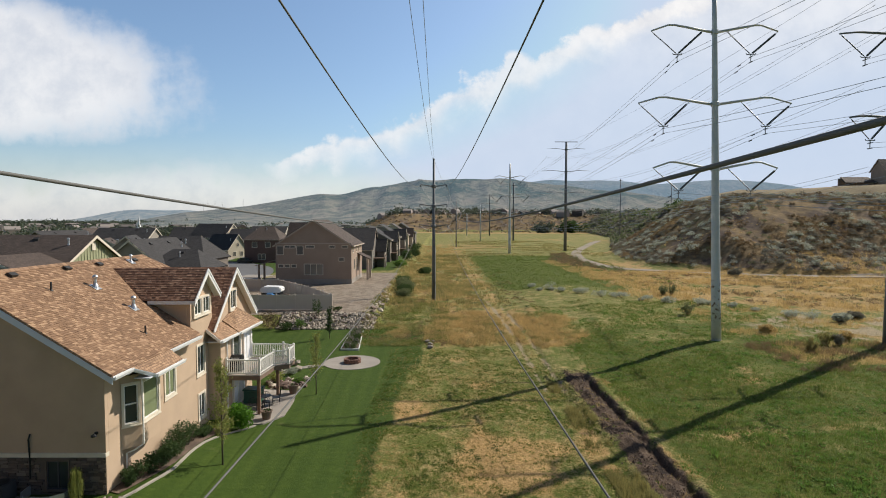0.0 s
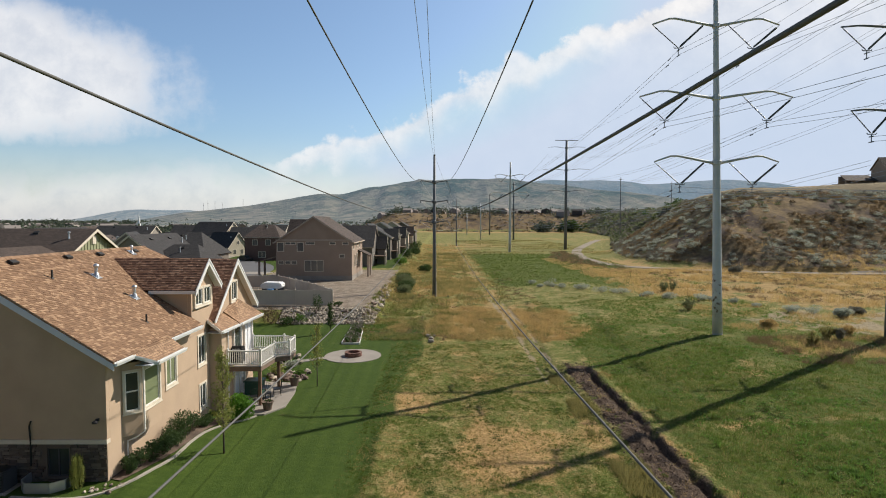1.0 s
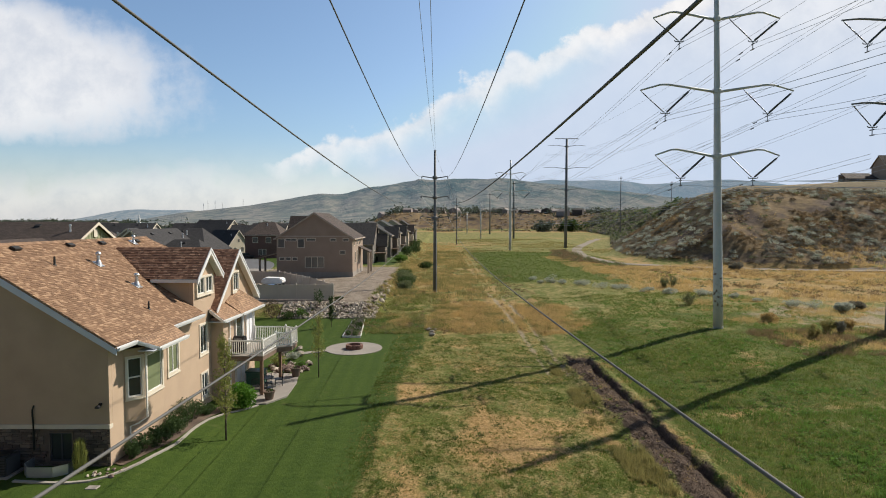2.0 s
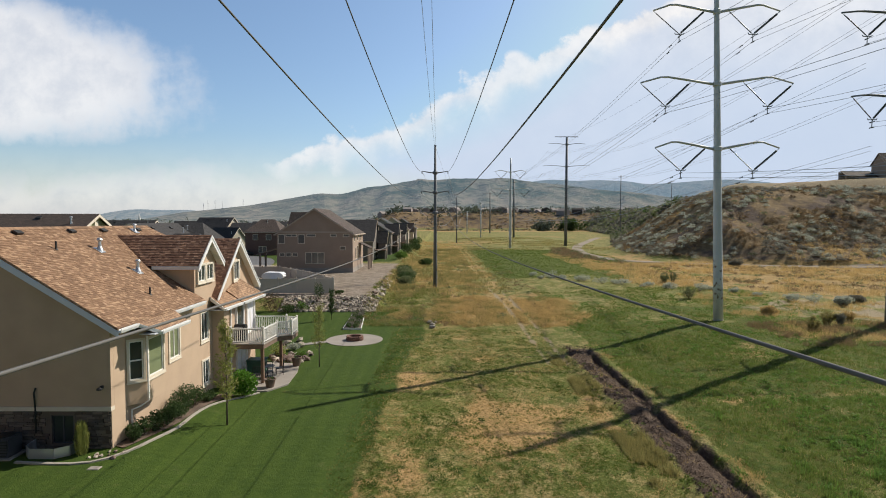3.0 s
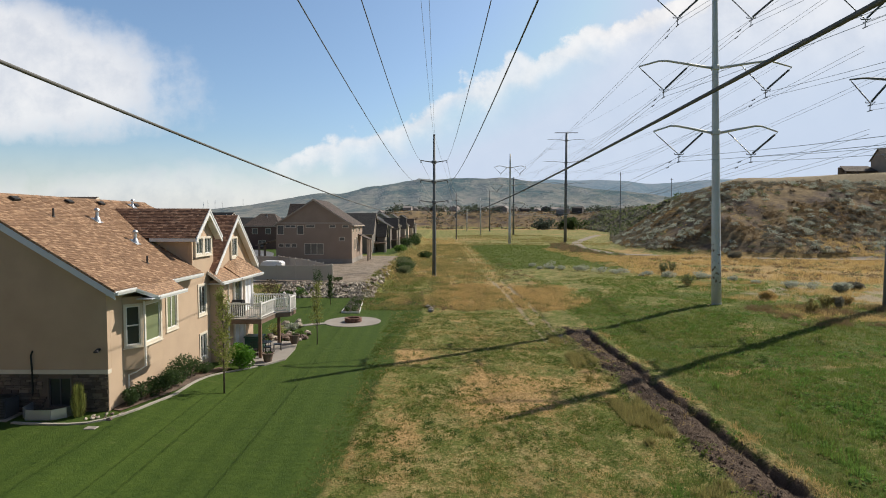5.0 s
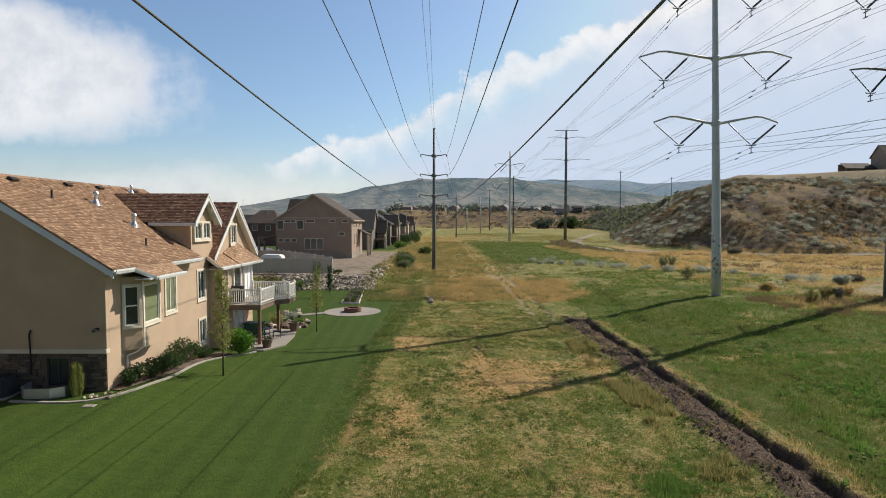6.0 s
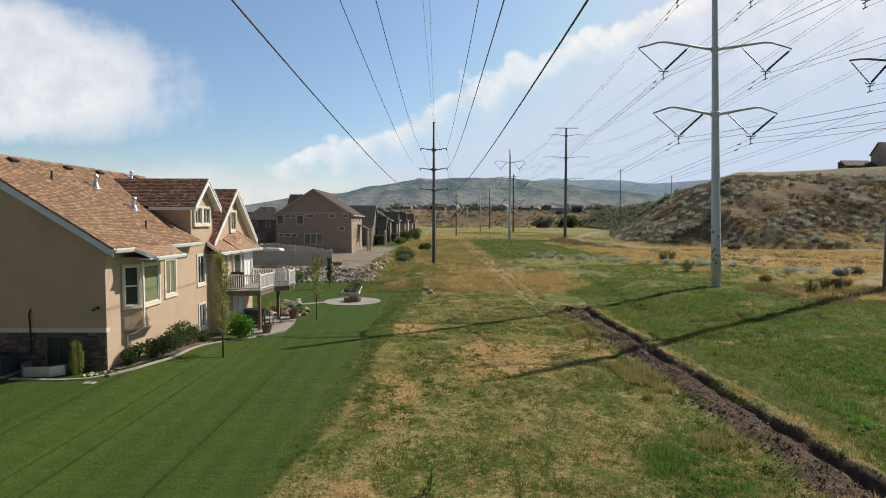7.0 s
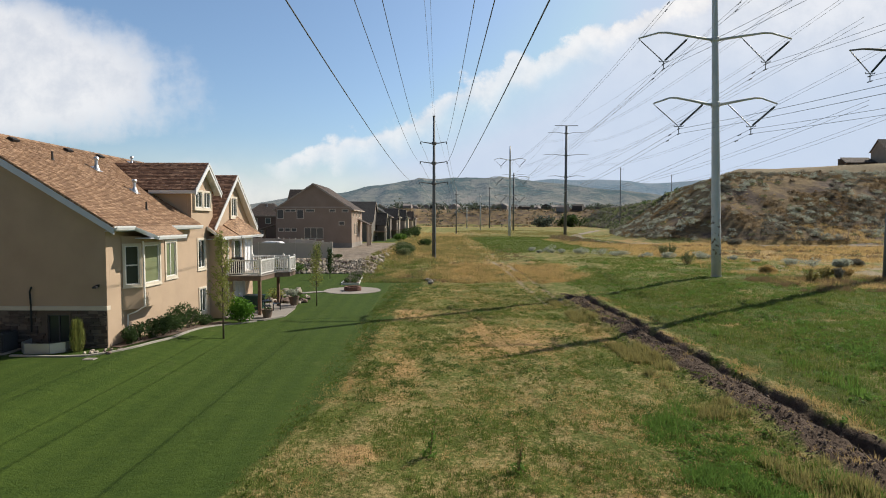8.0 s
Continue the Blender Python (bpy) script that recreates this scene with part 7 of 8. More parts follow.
for x, y, rad, mat, lab in [                            (-9.0, 150, (2.4, 2.4, 1.6), "leaf_dark", "dark rounded shrub at the row of yards"), (-8.0, 172, (2.0, 2.0, 1.4), "leaf_dark", "dark rounded shrub at the row of yards"), (-9.5, 128, (1.8, 2.4, 1.0), "weed", "bright green shrub behind the houses"),
                            (-8.5, 196, (3, 3, 1.8), "leaf_mid", "rounded shrub at the row of yards"), (-3.4, 120, (1.8, 2.2, 0.9), "leaf_mid", "low shrub beside the dirt track"),
                            
                            (45.8, 62.2, (1.25, 1.0, 0.65), "sage_pale", "pale grey sagebrush in the field"),
                            (62, 114.0, (2.4, 1.4, 0.9), "sage", "grey sagebrush at the trail's edge"), (49, 64, (1.0, 0.9, 0.5), "sage", "grey sagebrush in the field"), (34.2, 56.5, (1.0, 0.8, 0.5), "straw", "dry tuft beside the field")]:
    shrub("bush", x, y, rad, 1500, 0.15 if rad[0] > 1.5 else 0.11, mat, lab, "field bushes", clumps=9)


for x, y, rad, mat in ((-5.3, 83.5, (1.5, 1.9, 0.75), "leaf_bush"), (-6.0, 87.0, (1.7, 2.2, 0.95), "leaf_mid"), (-5.6, 91.0, (1.6, 2.4, 0.9), "leaf_bush"), (-6.6, 95.5, (1.8, 2.6, 1.0), "leaf_bush"), (-7.0, 101.0, (1.7, 2.6, 0.85), "leaf_mid")):
    shrub("bush", x, y, rad, 2600, 0.10, mat, "spreading uneven green shrub in tall dry grass", "field bushes", clumps=22)


def wispy_bush(x, y, r, h, n, mat, label):
    """Many thin upright twigs that fan out from one root."""
    z0 = g(x, y)
    S = thing("bush", (x, y, z0), label, "shrub", "field bushes")
    stems, leaves = BM(), []
    for k in range(26):
        a, f = rng.uniform(0, 6.28), rng.random() ** 0.6
        top = Vector((x + r * f * math.cos(a), y + r * f * math.sin(a), z0 + h * (1 - 0.35 * f * f) * rng.uniform(0.8, 1.1)))
        b0 = Vector((x + 0.3 * r * f * math.cos(a), y + 0.3 * r * f * math.sin(a), z0 - 0.03))
        mid = b0.lerp(top, 0.5) + Vector((0, 0, 0.08 * h))
        tube(stems, [b0, mid, top], 0.016, 4, 0.005)
        for q in range(n // 26):
            t = rng.uniform(0.2, 1.03)
            leaves.append(b0.lerp(mid, t * 2) if t < 0.5 else mid.lerp(top, t * 2 - 1))
    part("stems", stems, "brush_tan", S)
    bm = BM()
    leaf_cloud(bm, [q + Vector((rng.gauss(0, 0.07), rng.gauss(0, 0.07), rng.gauss(0, 0.05))) for q in leaves], 0.075)
    part("leaves", bm, mat, S)


for x, y, r, h, mat, lab in ((34.4, 84.0, 0.9, 1.5, "leaf_bush", "upright dark greasewood bush in the field"), (35.9, 84.8, 1.1, 1.6, "leaf_bush", "upright dark greasewood bush in the field"), (30.3, 66.6, 1.1, 1.55, "leaf_bush", "upright dark greasewood bush in the field"),
                             (36.4, 51.2, 0.8, 1.25, "grass_m", "dry brown twiggy bush beside the field"), (37.4, 50.6, 0.7, 1.1, "sage", "dry brown twiggy bush beside the field"), (33.2, 48.4, 0.6, 1.3, "grass_m", "dry tan twiggy bush beside the field"),
                             (39.8, 53.0, 0.7, 1.0, "straw", "dry tan twiggy bush beside the field"), (43.0, 50.0, 0.8, 1.1, "sage", "grey twiggy bush beside the field")):
    wispy_bush(x, y, r, h, 900, mat, lab)
# pale sage along the wet strip
SAGE_SPOTS = [(15 + 1.35 * i + rng.uniform(-0.8, 0.8), 92.5 - 1.3 * i + rng.uniform(-2, 2)) for i in range(24)]
for x, y in SAGE_SPOTS:
    s = rng.uniform(0.6, 1.5)
    shrub("bush", x, y, (s, s * 0.8, s * 0.45), 300, 0.10, "sage_pale", "pale grey sagebrush in the green strip", "sage bushes", clumps=4)


# thistle stalks near the viewpoint
def thistle(x, y, h, label, leafy=60):
    z0 = g(x, y)
    T = thing("tall_weed", (x, y, z0), label, "weed", "tall weeds")
    bm = BM()
    leaves = []
    for k in range(6):
        a = rng.uniform(0, 6.28)
        top = Vector((x + math.cos(a) * 0.16 * h, y + math.sin(a) * 0.16 * h, z0 + h * rng.uniform(0.6, 1.0)))
        b = Vector((x, y, z0 - 0.02))
        tube(bm, [b, b.lerp(top, 0.5) + Vector((0.02, 0, 0.05)), top], 0.010, 4, 0.004)
        for q in range(leafy // 6):
            leaves.append(b.lerp(top, rng.uniform(0.15, 1.0)) + Vector((rng.gauss(0, 0.05), rng.gauss(0, 0.05), 0)))
    part("stalks", bm, "brush_tan", T)
    bm = BM()
    leaf_cloud(bm, leaves, 0.045)
    leaf_cloud(bm, ball_points(40, (x, y, z0 + 0.06), (0.25, 0.25, 0.08)), 0.06)
    part("leaves", bm, "weed", T)


thistle(-0.28, 13.3, 1.2, "tall leafy weed standing in the mown strip", 110)
thistle(1.85, 12.45, 1.0, "tall dry weed standing in the mown strip", 40)


nrg = np.random.RandomState(11)


def tufts(name, spots, blade, mat, label, per=7, lean=0.45, width=0.014):
    """Loose grass: blades in small tufts, all one mesh."""
    S = np.repeat(spots, per, axis=0)
    n = len(S)
    z = np.repeat(land(spots[:, 0], spots[:, 1]), per) - 0.02
    a, b = nrg.uniform(0, 6.28, n), nrg.uniform(0, 6.28, n)
    r, hh = nrg.rand(n) * blade, S[:, 2] * nrg.uniform(0.55, 1.2, n)
    px_, py_ = S[:, 0] + r * np.cos(a), S[:, 1] + r * np.sin(a)
    w, t = width * (0.6 + S[:, 2]), lean * hh * nrg.rand(n)
    co = np.stack([np.stack([px_ - w * np.cos(b), py_ - w * np.sin(b), z], 1), np.stack([px_ + w * np.cos(b), py_ + w * np.sin(b), z], 1),
                   np.stack([px_ + t * np.cos(a), py_ + t * np.sin(a), z + hh], 1)], 1).reshape(-1, 3)
    me = bpy.data.meshes.new(name)
    me.from_pydata(co.tolist(), [], np.arange(3 * n).reshape(-1, 3).tolist())
    me.materials.append(M[mat])
    return tagged(new(name, me), label, "grass", kind="stuff")


def scatter(n, x0, x1, y0, y1, h0, h1, keep=None, power=1.0):
    m = n * 8
    x, y = nrg.uniform(x0, x1, m), y0 + (y1 - y0) * nrg.rand(m) ** power
    ok = nrg.rand(m) < (keep(x, y) if keep else 1.0)
    x, y = x[ok][:n], y[ok][:n]
    return np.stack([x, y, nrg.uniform(h0, h1, len(x))], 1)


def patchy(seed, scale=3.0, lo=0.42, hi=0.55):
    return lambda x, y: sstep(fbm(x / scale, y / scale, seed), lo, hi)


tufts("grass", scatter(13000, -4.6, 9.2, 8, 52, 0.04, 0.15, patchy(31, 1.3, 0.44, 0.56), 1.25), 0.10, "grass_g", "green weed tufts in the mown strip", 8)
tufts("grass", scatter(11000, -4.2, 9.2, 8, 52, 0.03, 0.11, patchy(32, 1.5, 0.42, 0.56), 1.25), 0.10, "straw", "straw-coloured tufts in the mown strip", 7)
tufts("grass", scatter(22000, -4.8, 9.3, 7.5, 54, 0.03, 0.10, None, 1.3), 0.09, "grass_m", "short mixed stubble in the mown strip", 5)
tufts("grass", scatter(19000, 12.2, 36, 11, 52, 0.05, 0.20, None, 1.2), 0.14, "grass_g", "short green grass in the field", 6)
tufts("grass", scatter(17000, 12.2, 42, 12, 78, 0.08, 0.32, patchy(33, 4.0, 0.36, 0.5), 1.15), 0.2, "grass_g", "rough green grass in the field", 8)
tufts("grass", scatter(7000, 12.2, 44, 12, 90, 0.06, 0.26, patchy(34, 2.0, 0.46, 0.6), 1.15), 0.2, "grass_m", "yellowing grass in the field", 7)
tufts("grass", scatter(620, 3.8, 9.4, 7.5, 18, 0.08, 0.30, lambda x, y: patchy(37, 1.3, 0.42, 0.62)(x, y) * sstep(((x - 7.5) / 2.2) ** 2 + ((y - 12.8) / 4.8) ** 2, 1.1, 0.3)), 0.22, "weed", "bright leafy weeds beside the trench", 18, lean=0.9, width=0.013)
tufts("grass", scatter(900, 14, 30, 14, 30, 0.1, 0.32, patchy(38, 2.0, 0.5, 0.58)), 0.25, "weed", "bright weeds in the field", 12, width=0.02)
tufts("grass", scatter(2400, 8.0, 9.4, 7.5, 42, 0.10, 0.38, lambda x, y: patchy(39, 1.8, 0.42, 0.54)(x, y) * (1 - in_rut(x, y, 0.3) * sstep(y, 20, 30))), 0.18, "grass_m", "tall yellowing grass along the trench", 8)
tufts("grass", scatter(300, 11.7, 12.9, 7.5, 46, 0.04, 0.15, patchy(40, 1.5, 0.48, 0.58)), 0.16, "straw", "straw on the trench lip", 8)
def gold(x, y):
    """Where the tall straw stands: an uneven oval, thinned along the wheel tracks."""
    r = ((x - 5.5) / 11.0) ** 2 + ((y - 62.0) / 10.0) ** 2 + 1.6 * sstep(x, 0.5, -2.5) * (fbm(x / 1.5, y / 1.5, 48) - 0.1) + 2.4 * (fbm(x / 6, y / 6, 35) - 0.47)
    return sstep(r, 1.05, 0.55) * np.where(np.abs(np.abs(x - np.interp(y, TRACK_Y, TRACK_X)) - 0.68) < 0.42, 0.0, 1)


tufts("grass", scatter(2600, -9, 18, 49, 76, 0.12, 0.40, lambda x, y: gold(x, y) * patchy(47, 2.2, 0.44, 0.54)(x, y)), 0.35, "grass_m", "green-yellow grass among the straw", 7, width=0.02)
tufts("grass", scatter(7600, -9, 18, 49, 76, 0.10, 0.45, lambda x, y: gold(x, y) * patchy(85, 1.6, 0.36, 0.52)(x, y)), 0.45, "straw", "tall golden dry grass", 7, lean=0.8, width=0.02)
tufts("grass", scatter(5200, -9, 9.5, 66, 260, 0.2, 0.6, lambda x, y: patchy(36, 2.5, 0.42, 0.58)(x, y) * sstep(np.abs(x), 10.5, 6) * sstep(y, 67, 84) * (1 - in_rut(x, y, 0.5)), 1.3), 0.5, "straw", "tall dry grass along the dirt track", 8, width=0.03)
tufts("grass", scatter(5200, -9, 11, 66, 190, 0.2, 0.7, lambda x, y: patchy(46, 3, 0.40, 0.56)(x, y) * sstep(np.abs(x), 10.5, 6) * sstep(y, 67, 84) * (1 - in_rut(x, y, 0.5)), 1.3), 0.5, "grass_m", "mixed tall grass along the dirt track", 8, width=0.03)
tufts("grass", scatter(11000, 29, 118, 64, 124, 0.15, 0.7, lambda x, y: sstep(y + 0.42 * (x - 40), 68, 82) * sstep(fbm(x / 4, y / 4, 41), 0.36, 0.52), 1.0), 0.5, "straw", "tall golden dry grass below the bluff", 7, width=0.035)
tufts("grass", scatter(9000, 9, 46, 90, 182, 0.10, 0.3), 0.5, "grass_g", "green meadow grass beyond the sage", 6, width=0.04)
tufts("grass", scatter(4000, 8, 60, 180, 330, 0.2, 0.5, patchy(44, 9, 0.40, 0.56)), 0.8, "grass_m", "olive meadow grass in the far field", 6, width=0.06)
tufts("grass", scatter(1900, -9, 1, 53, 78, 0.12, 0.42, patchy(49, 1.6, 0.40, 0.54)), 0.35, "grass_m", "olive and tan grass round the pole", 8, lean=0.8, width=0.018)
tufts("grass", scatter(1500, -9, 1, 53, 78, 0.12, 0.40, patchy(50, 1.6, 0.44, 0.56)), 0.35, "grass_g", "green grass round the pole", 8, lean=0.8, width=0.018)
tufts("grass", scatter(900, 29, 38.5, 122, 158, 0.15, 0.45, patchy(45, 3, 0.40, 0.52)), 0.6, "straw", "dry brush beside the bend of the trail", 9, lean=0.8, width=0.04)
tufts("grass", scatter(900, 44, 110, 100, 125, 0.12, 0.4, lambda x, y: sstep(np.abs(y - np.interp(x, [44.5, 51, 63, 80, 110], [132.5, 124.5, 117.5, 112, 105]) + 3.0), 1.4, 0.8)), 0.5, "straw", "dry grass along the trail edge", 9, lean=0.8, width=0.04)
tufts("grass", scatter(2600, 30, 56, 44, 70, 0.2, 0.5, patchy(42, 3)), 0.3, "straw", "dry grass tufts on pale ground", 8)
tufts("grass", scatter(1300, 28.5, 42, 42, 52, 0.2, 0.55, patchy(75, 2.0, 0.44, 0.56)), 0.3, "brush_tan", "dry brown weeds beside the pale ground", 8, lean=0.7)
tufts("grass", scatter(260, 11.75, 12.6, 8, 45, 0.08, 0.30, patchy(76, 1.4, 0.46, 0.56)), 0.18, "straw", "dry grass hanging over the trench lip", 10, lean=1.1)
tufts("grass", scatter(90, 9.3, 11.0, 8, 40, 0.06, 0.20, patchy(77, 1.3, 0.48, 0.58)), 0.2, "straw", "torn straw lying on the spoil heap", 12, lean=1.3)


def rosettes(name, spots, cards, size, mat, label):
    """Small leafy clumps that hug the ground."""
    c = np.stack([spots[:, 0], spots[:, 1], land(spots[:, 0], spots[:, 1])], 1)
    s = np.repeat(spots[:, 2:3], cards, 0)
    d = nrg.normal(0, 0.55, (len(s), 3))
    d[:, 2] = np.abs(d[:, 2]) * 0.55 + 0.05
    return cards_mesh(name, np.repeat(c, cards, 0) + d * s, s * size, 0.5, nrg, mat, label, "weeds")


def cards_mesh(name, p, size, ratio, q, mat, label, category):
    """Four-cornered leaf cards, turned at random, at the points p."""
    a = q.normal(0, 1, p.shape)
    a /= np.linalg.norm(a, axis=1, keepdims=True)
    b = np.cross(a, q.normal(0, 1, p.shape))
    b /= np.linalg.norm(b, axis=1, keepdims=True)
    e = np.cross(a, b) * size * ratio
    b = b * size
    co = np.stack([p - b, p + e, p + b, p - e], 1).reshape(-1, 3)
    me = bpy.data.meshes.new(name)
    me.from_pydata(co.tolist(), [], np.arange(len(co)).reshape(-1, 4).tolist())
    me.materials.append(M[mat])
    return tagged(new(name, me), label, category, kind="stuff")


rosettes("weeds", scatter(5200, -4.4, 9.2, 7.5, 52, 0.04, 0.14, patchy(61, 1.6, 0.40, 0.6), 1.25), 16, 0.24, "grass_g", "low green weed clumps in the mown strip")
rosettes("weeds", scatter(520, -4.0, 9.2, 7.5, 50, 0.10, 0.24, patchy(62, 2.4, 0.48, 0.58), 1.2), 40, 0.16, "grass_d", "darker leafy weed clumps in the mown strip")
rosettes("weeds", scatter(4200, -3.6, 8.6, 7.5, 50, 0.03, 0.10, patchy(63, 1.8, 0.42, 0.58), 1.2), 12, 0.28, "straw", "dry straw clumps in the mown strip")
rosettes("weeds", scatter(5500, -4.6, 9.2, 7.5, 40, 0.02, 0.07, patchy(86, 1.4, 0.38, 0.54), 1.3), 7, 0.4, "grass_g", "fine green regrowth in the mown strip")
rosettes("weeds", scatter(2200, 11.8, 40, 11, 70, 0.08, 0.30, patchy(64, 2.2, 0.42, 0.58), 1.2), 16, 0.30, "weed", "leafy green weeds in the field")
rosettes("weeds", scatter(1100, 12.2, 42, 11, 76, 0.06, 0.20, patchy(65, 2.6, 0.44, 0.58), 1.2), 14, 0.26, "grass_m", "dry clumps in the field")

rosettes("weeds", scatter(450, 9.1, 10.9, 7.5, 44, 0.02, 0.06, patchy(67, 0.9, 0.44, 0.58)), 9, 0.35, "straw", "torn dry grass on the spoil heap")
rosettes("weeds", scatter(60, 8.9, 10.2, 7.5, 44, 0.06, 0.18, patchy(68, 1.2, 0.50, 0.58)), 22, 0.28, "grass_g", "green weeds creeping over the spoil heap")
rosettes("weeds", scatter(1000, 16, 36, 12, 34, 0.08, 0.24, patchy(69, 2.6, 0.48, 0.58)), 20, 0.28, "weed", "bright leafy weeds in the field")


for n_, mat_, seed_, lab_ in ((420, "grass_m", 87, "olive clumps in the dry grass"), (300, "brush_tan", 88, "tan clumps in the dry grass"), (200, "leaf_bush", 89, "green clumps in the dry grass")):
    rosettes("weeds", scatter(n_, -9, 13, 53, 125, 0.14, 0.42, lambda x, y: patchy(seed_, 3.0, 0.42, 0.56)(x, y) * (1 - in_rut(x, y, 0.6)), 1.3), 30, 0.22, mat_, lab_)
rosettes("weeds", scatter(300, 4.5, 9.2, 8, 17, 0.06, 0.20, lambda x, y: sstep(((x - 7.3) / 1.9) ** 2 + ((y - 12.6) / 4.0) ** 2, 1.2, 0.3)), 26, 0.26, "weed", "bright leafy weeds beside the trench")
rosettes("weeds", scatter(150, 31, 43, 122, 190, 0.5, 1.1, lambda x, y: sstep(np.abs(x - np.interp(y, [122, 140, 160, 190], [44, 36.5, 36.5, 43])), 5, 2)), 40, 0.2, "brush_tan", "dry brush round the bend of the trail")
rosettes("weeds", scatter(60, 31, 43, 122, 190, 0.5, 1.1, lambda x, y: sstep(np.abs(x - np.interp(y, [122, 140, 160, 190], [44, 37, 37, 43])), 5, 2)), 40, 0.2, "leaf_bush", "olive brush round the bend of the trail")
rosettes("weeds", scatter(900, 36, 112, 70, 120, 0.25, 0.6, lambda x, y: sstep(y + 0.42 * (x - 40), 70, 84) * patchy(78, 5, 0.44, 0.56)(x, y)), 34, 0.22, "brush_tan", "brown brush clumps in the golden grass")
rosettes("weeds", scatter(260, 36, 112, 70, 120, 0.25, 0.6, lambda x, y: sstep(y + 0.42 * (x - 40), 70, 84) * patchy(79, 7, 0.46, 0.56)(x, y)), 34, 0.22, "leaf_bush", "olive weed clumps in the golden grass")


# brush on the bluff
def brush(name, n, mat, label, s0, s1, cards, leaf, seed, lo=0.40, hi=0.55, area=(48, 190, 100, 235)):
    q = np.random.RandomState(seed)
    m = n * 14
    x, y = q.uniform(area[0], area[1], m), q.uniform(area[2], area[3], m)
    h = bluff(x, y)
    ok = (h > 0.8) & (q.rand(m) < sstep(fbm(x / 9, y / 9, seed), lo, hi)) & (x / y < 0.95) & (inland(x, y) < 28.6)
    x, y = x[ok][:n], y[ok][:n]
    c = np.stack([x, y, land(x, y)], 1)
    s = q.uniform(s0, s1, len(x)) * (1 + 0.4 * q.rand(len(x)) ** 3)
    c, s = np.repeat(c, cards, 0), np.repeat(s, cards)[:, None]
    d = q.normal(0, 1, c.shape)
    d[:, 2] = np.abs(d[:, 2]) * 0.8
    d = d / np.linalg.norm(d, axis=1, keepdims=True) * (0.4 + 0.6 * q.rand(len(s), 1))
    p = c + d * s * np.array([1, 1, 0.85])
    return cards_mesh(name, p, leaf * s * q.uniform(0.7, 1.3, s.shape), 0.6, q, mat, label, "brush")


brush("sagebrush", 1150, "sage", "grey-green sagebrush scattered over the bluff", 0.55, 1.0, 90, 0.14, 51, 0.36, 0.5)
brush("sagebrush", 430, "sage_pale", "pale rounded sagebrush scattered over the bluff", 0.7, 1.15, 120, 0.12, 52, 0.42, 0.52)
brush("sagebrush", 160, "leaf_red", "dark dry brush scattered over the bluff", 0.4, 0.9, 30, 0.3, 53, 0.38, 0.5)
brush("dry_brush", 4200, "brush_tan", "dry tan brush scattered over the bluff", 0.3, 0.65, 20, 0.26, 54, 0.40, 0.56)
brush("green_brush", 160, "leaf_bush", "olive brush scattered over the bluff", 0.5, 0.9, 60, 0.16, 55, 0.42, 0.54)
brush("dry_brush", 900, "straw", "golden grass tufts in bands on the bluff", 0.2, 0.4, 16, 0.26, 66, 0.49, 0.57)


brush("far_brush", 1500, "sage", "grey brush on the far end of the bluff", 0.8, 1.6, 16, 0.4, 56, 0.36, 0.5, (60, 300, 230, 430))
brush("far_brush", 600, "leaf_bush", "olive brush on the far end of the bluff", 0.8, 1.9, 18, 0.4, 57, 0.40, 0.52, (60, 300, 230, 430))
brush("far_brush", 1600, "sage", "grey brush along the far bank", 1.4, 2.8, 12, 0.4, 58, 0.34, 0.5, (95, 420, 400, 620))
brush("far_brush", 900, "leaf_bush", "dark brush along the far bank", 1.4, 3.0, 14, 0.4, 59, 0.38, 0.52, (95, 420, 400, 620))


def bank_brush(n, mat, label, seed):
    """Low brush all over the face of the far bank."""
    q = np.random.RandomState(seed)
    x, y = q.uniform(-110, 330, n), q.uniform(585, 720, n)
    ok = q.rand(n) < sstep(fbm(x / 25, y / 25, seed), 0.38, 0.52)
    x, y = np.repeat(x[ok], 9), np.repeat(y[ok], 9)
    c = np.stack([x, y, land(x, y) + 0.5], 1) + q.normal(0, 0.9, (len(x), 3)) * (1, 1, 0.4)
    return cards_mesh("far_brush", c, q.uniform(0.5, 1.1, (len(x), 1)), 0.6, q, mat, label, "brush")


bank_brush(1300, "sage", "grey brush on the face of the far bank", 81)
bank_brush(1300, "brush_tan", "tan brush on the face of the far bank", 82)
bank_brush(420, "leaf_far", "dark brush on the face of the far bank", 83)


def far_trees(name, spots, mat, label):
    S = np.array(spots)
    c = np.stack([S[:, 0], S[:, 1], land(S[:, 0], S[:, 1])], 1)
    h = S[:, 2:3]
    c, h = np.repeat(c, 5, 0), np.repeat(h, 5, 0)
    zmin = np.repeat(c[:, 2], 13)
    k = c + np.concatenate([nrg.normal(0, 0.28, (len(c), 2)) * h, nrg.uniform(0.25, 0.75, (len(c), 1)) * h], 1)
    k, h = np.repeat(k, 13, 0), np.repeat(h, 13, 0)
    p = k + nrg.normal(0, 0.15, k.shape) * h
    p[:, 2] = np.maximum(p[:, 2], zmin)
    return cards_mesh(name, p, h * 0.11, 0.7, nrg, mat, label, "trees")


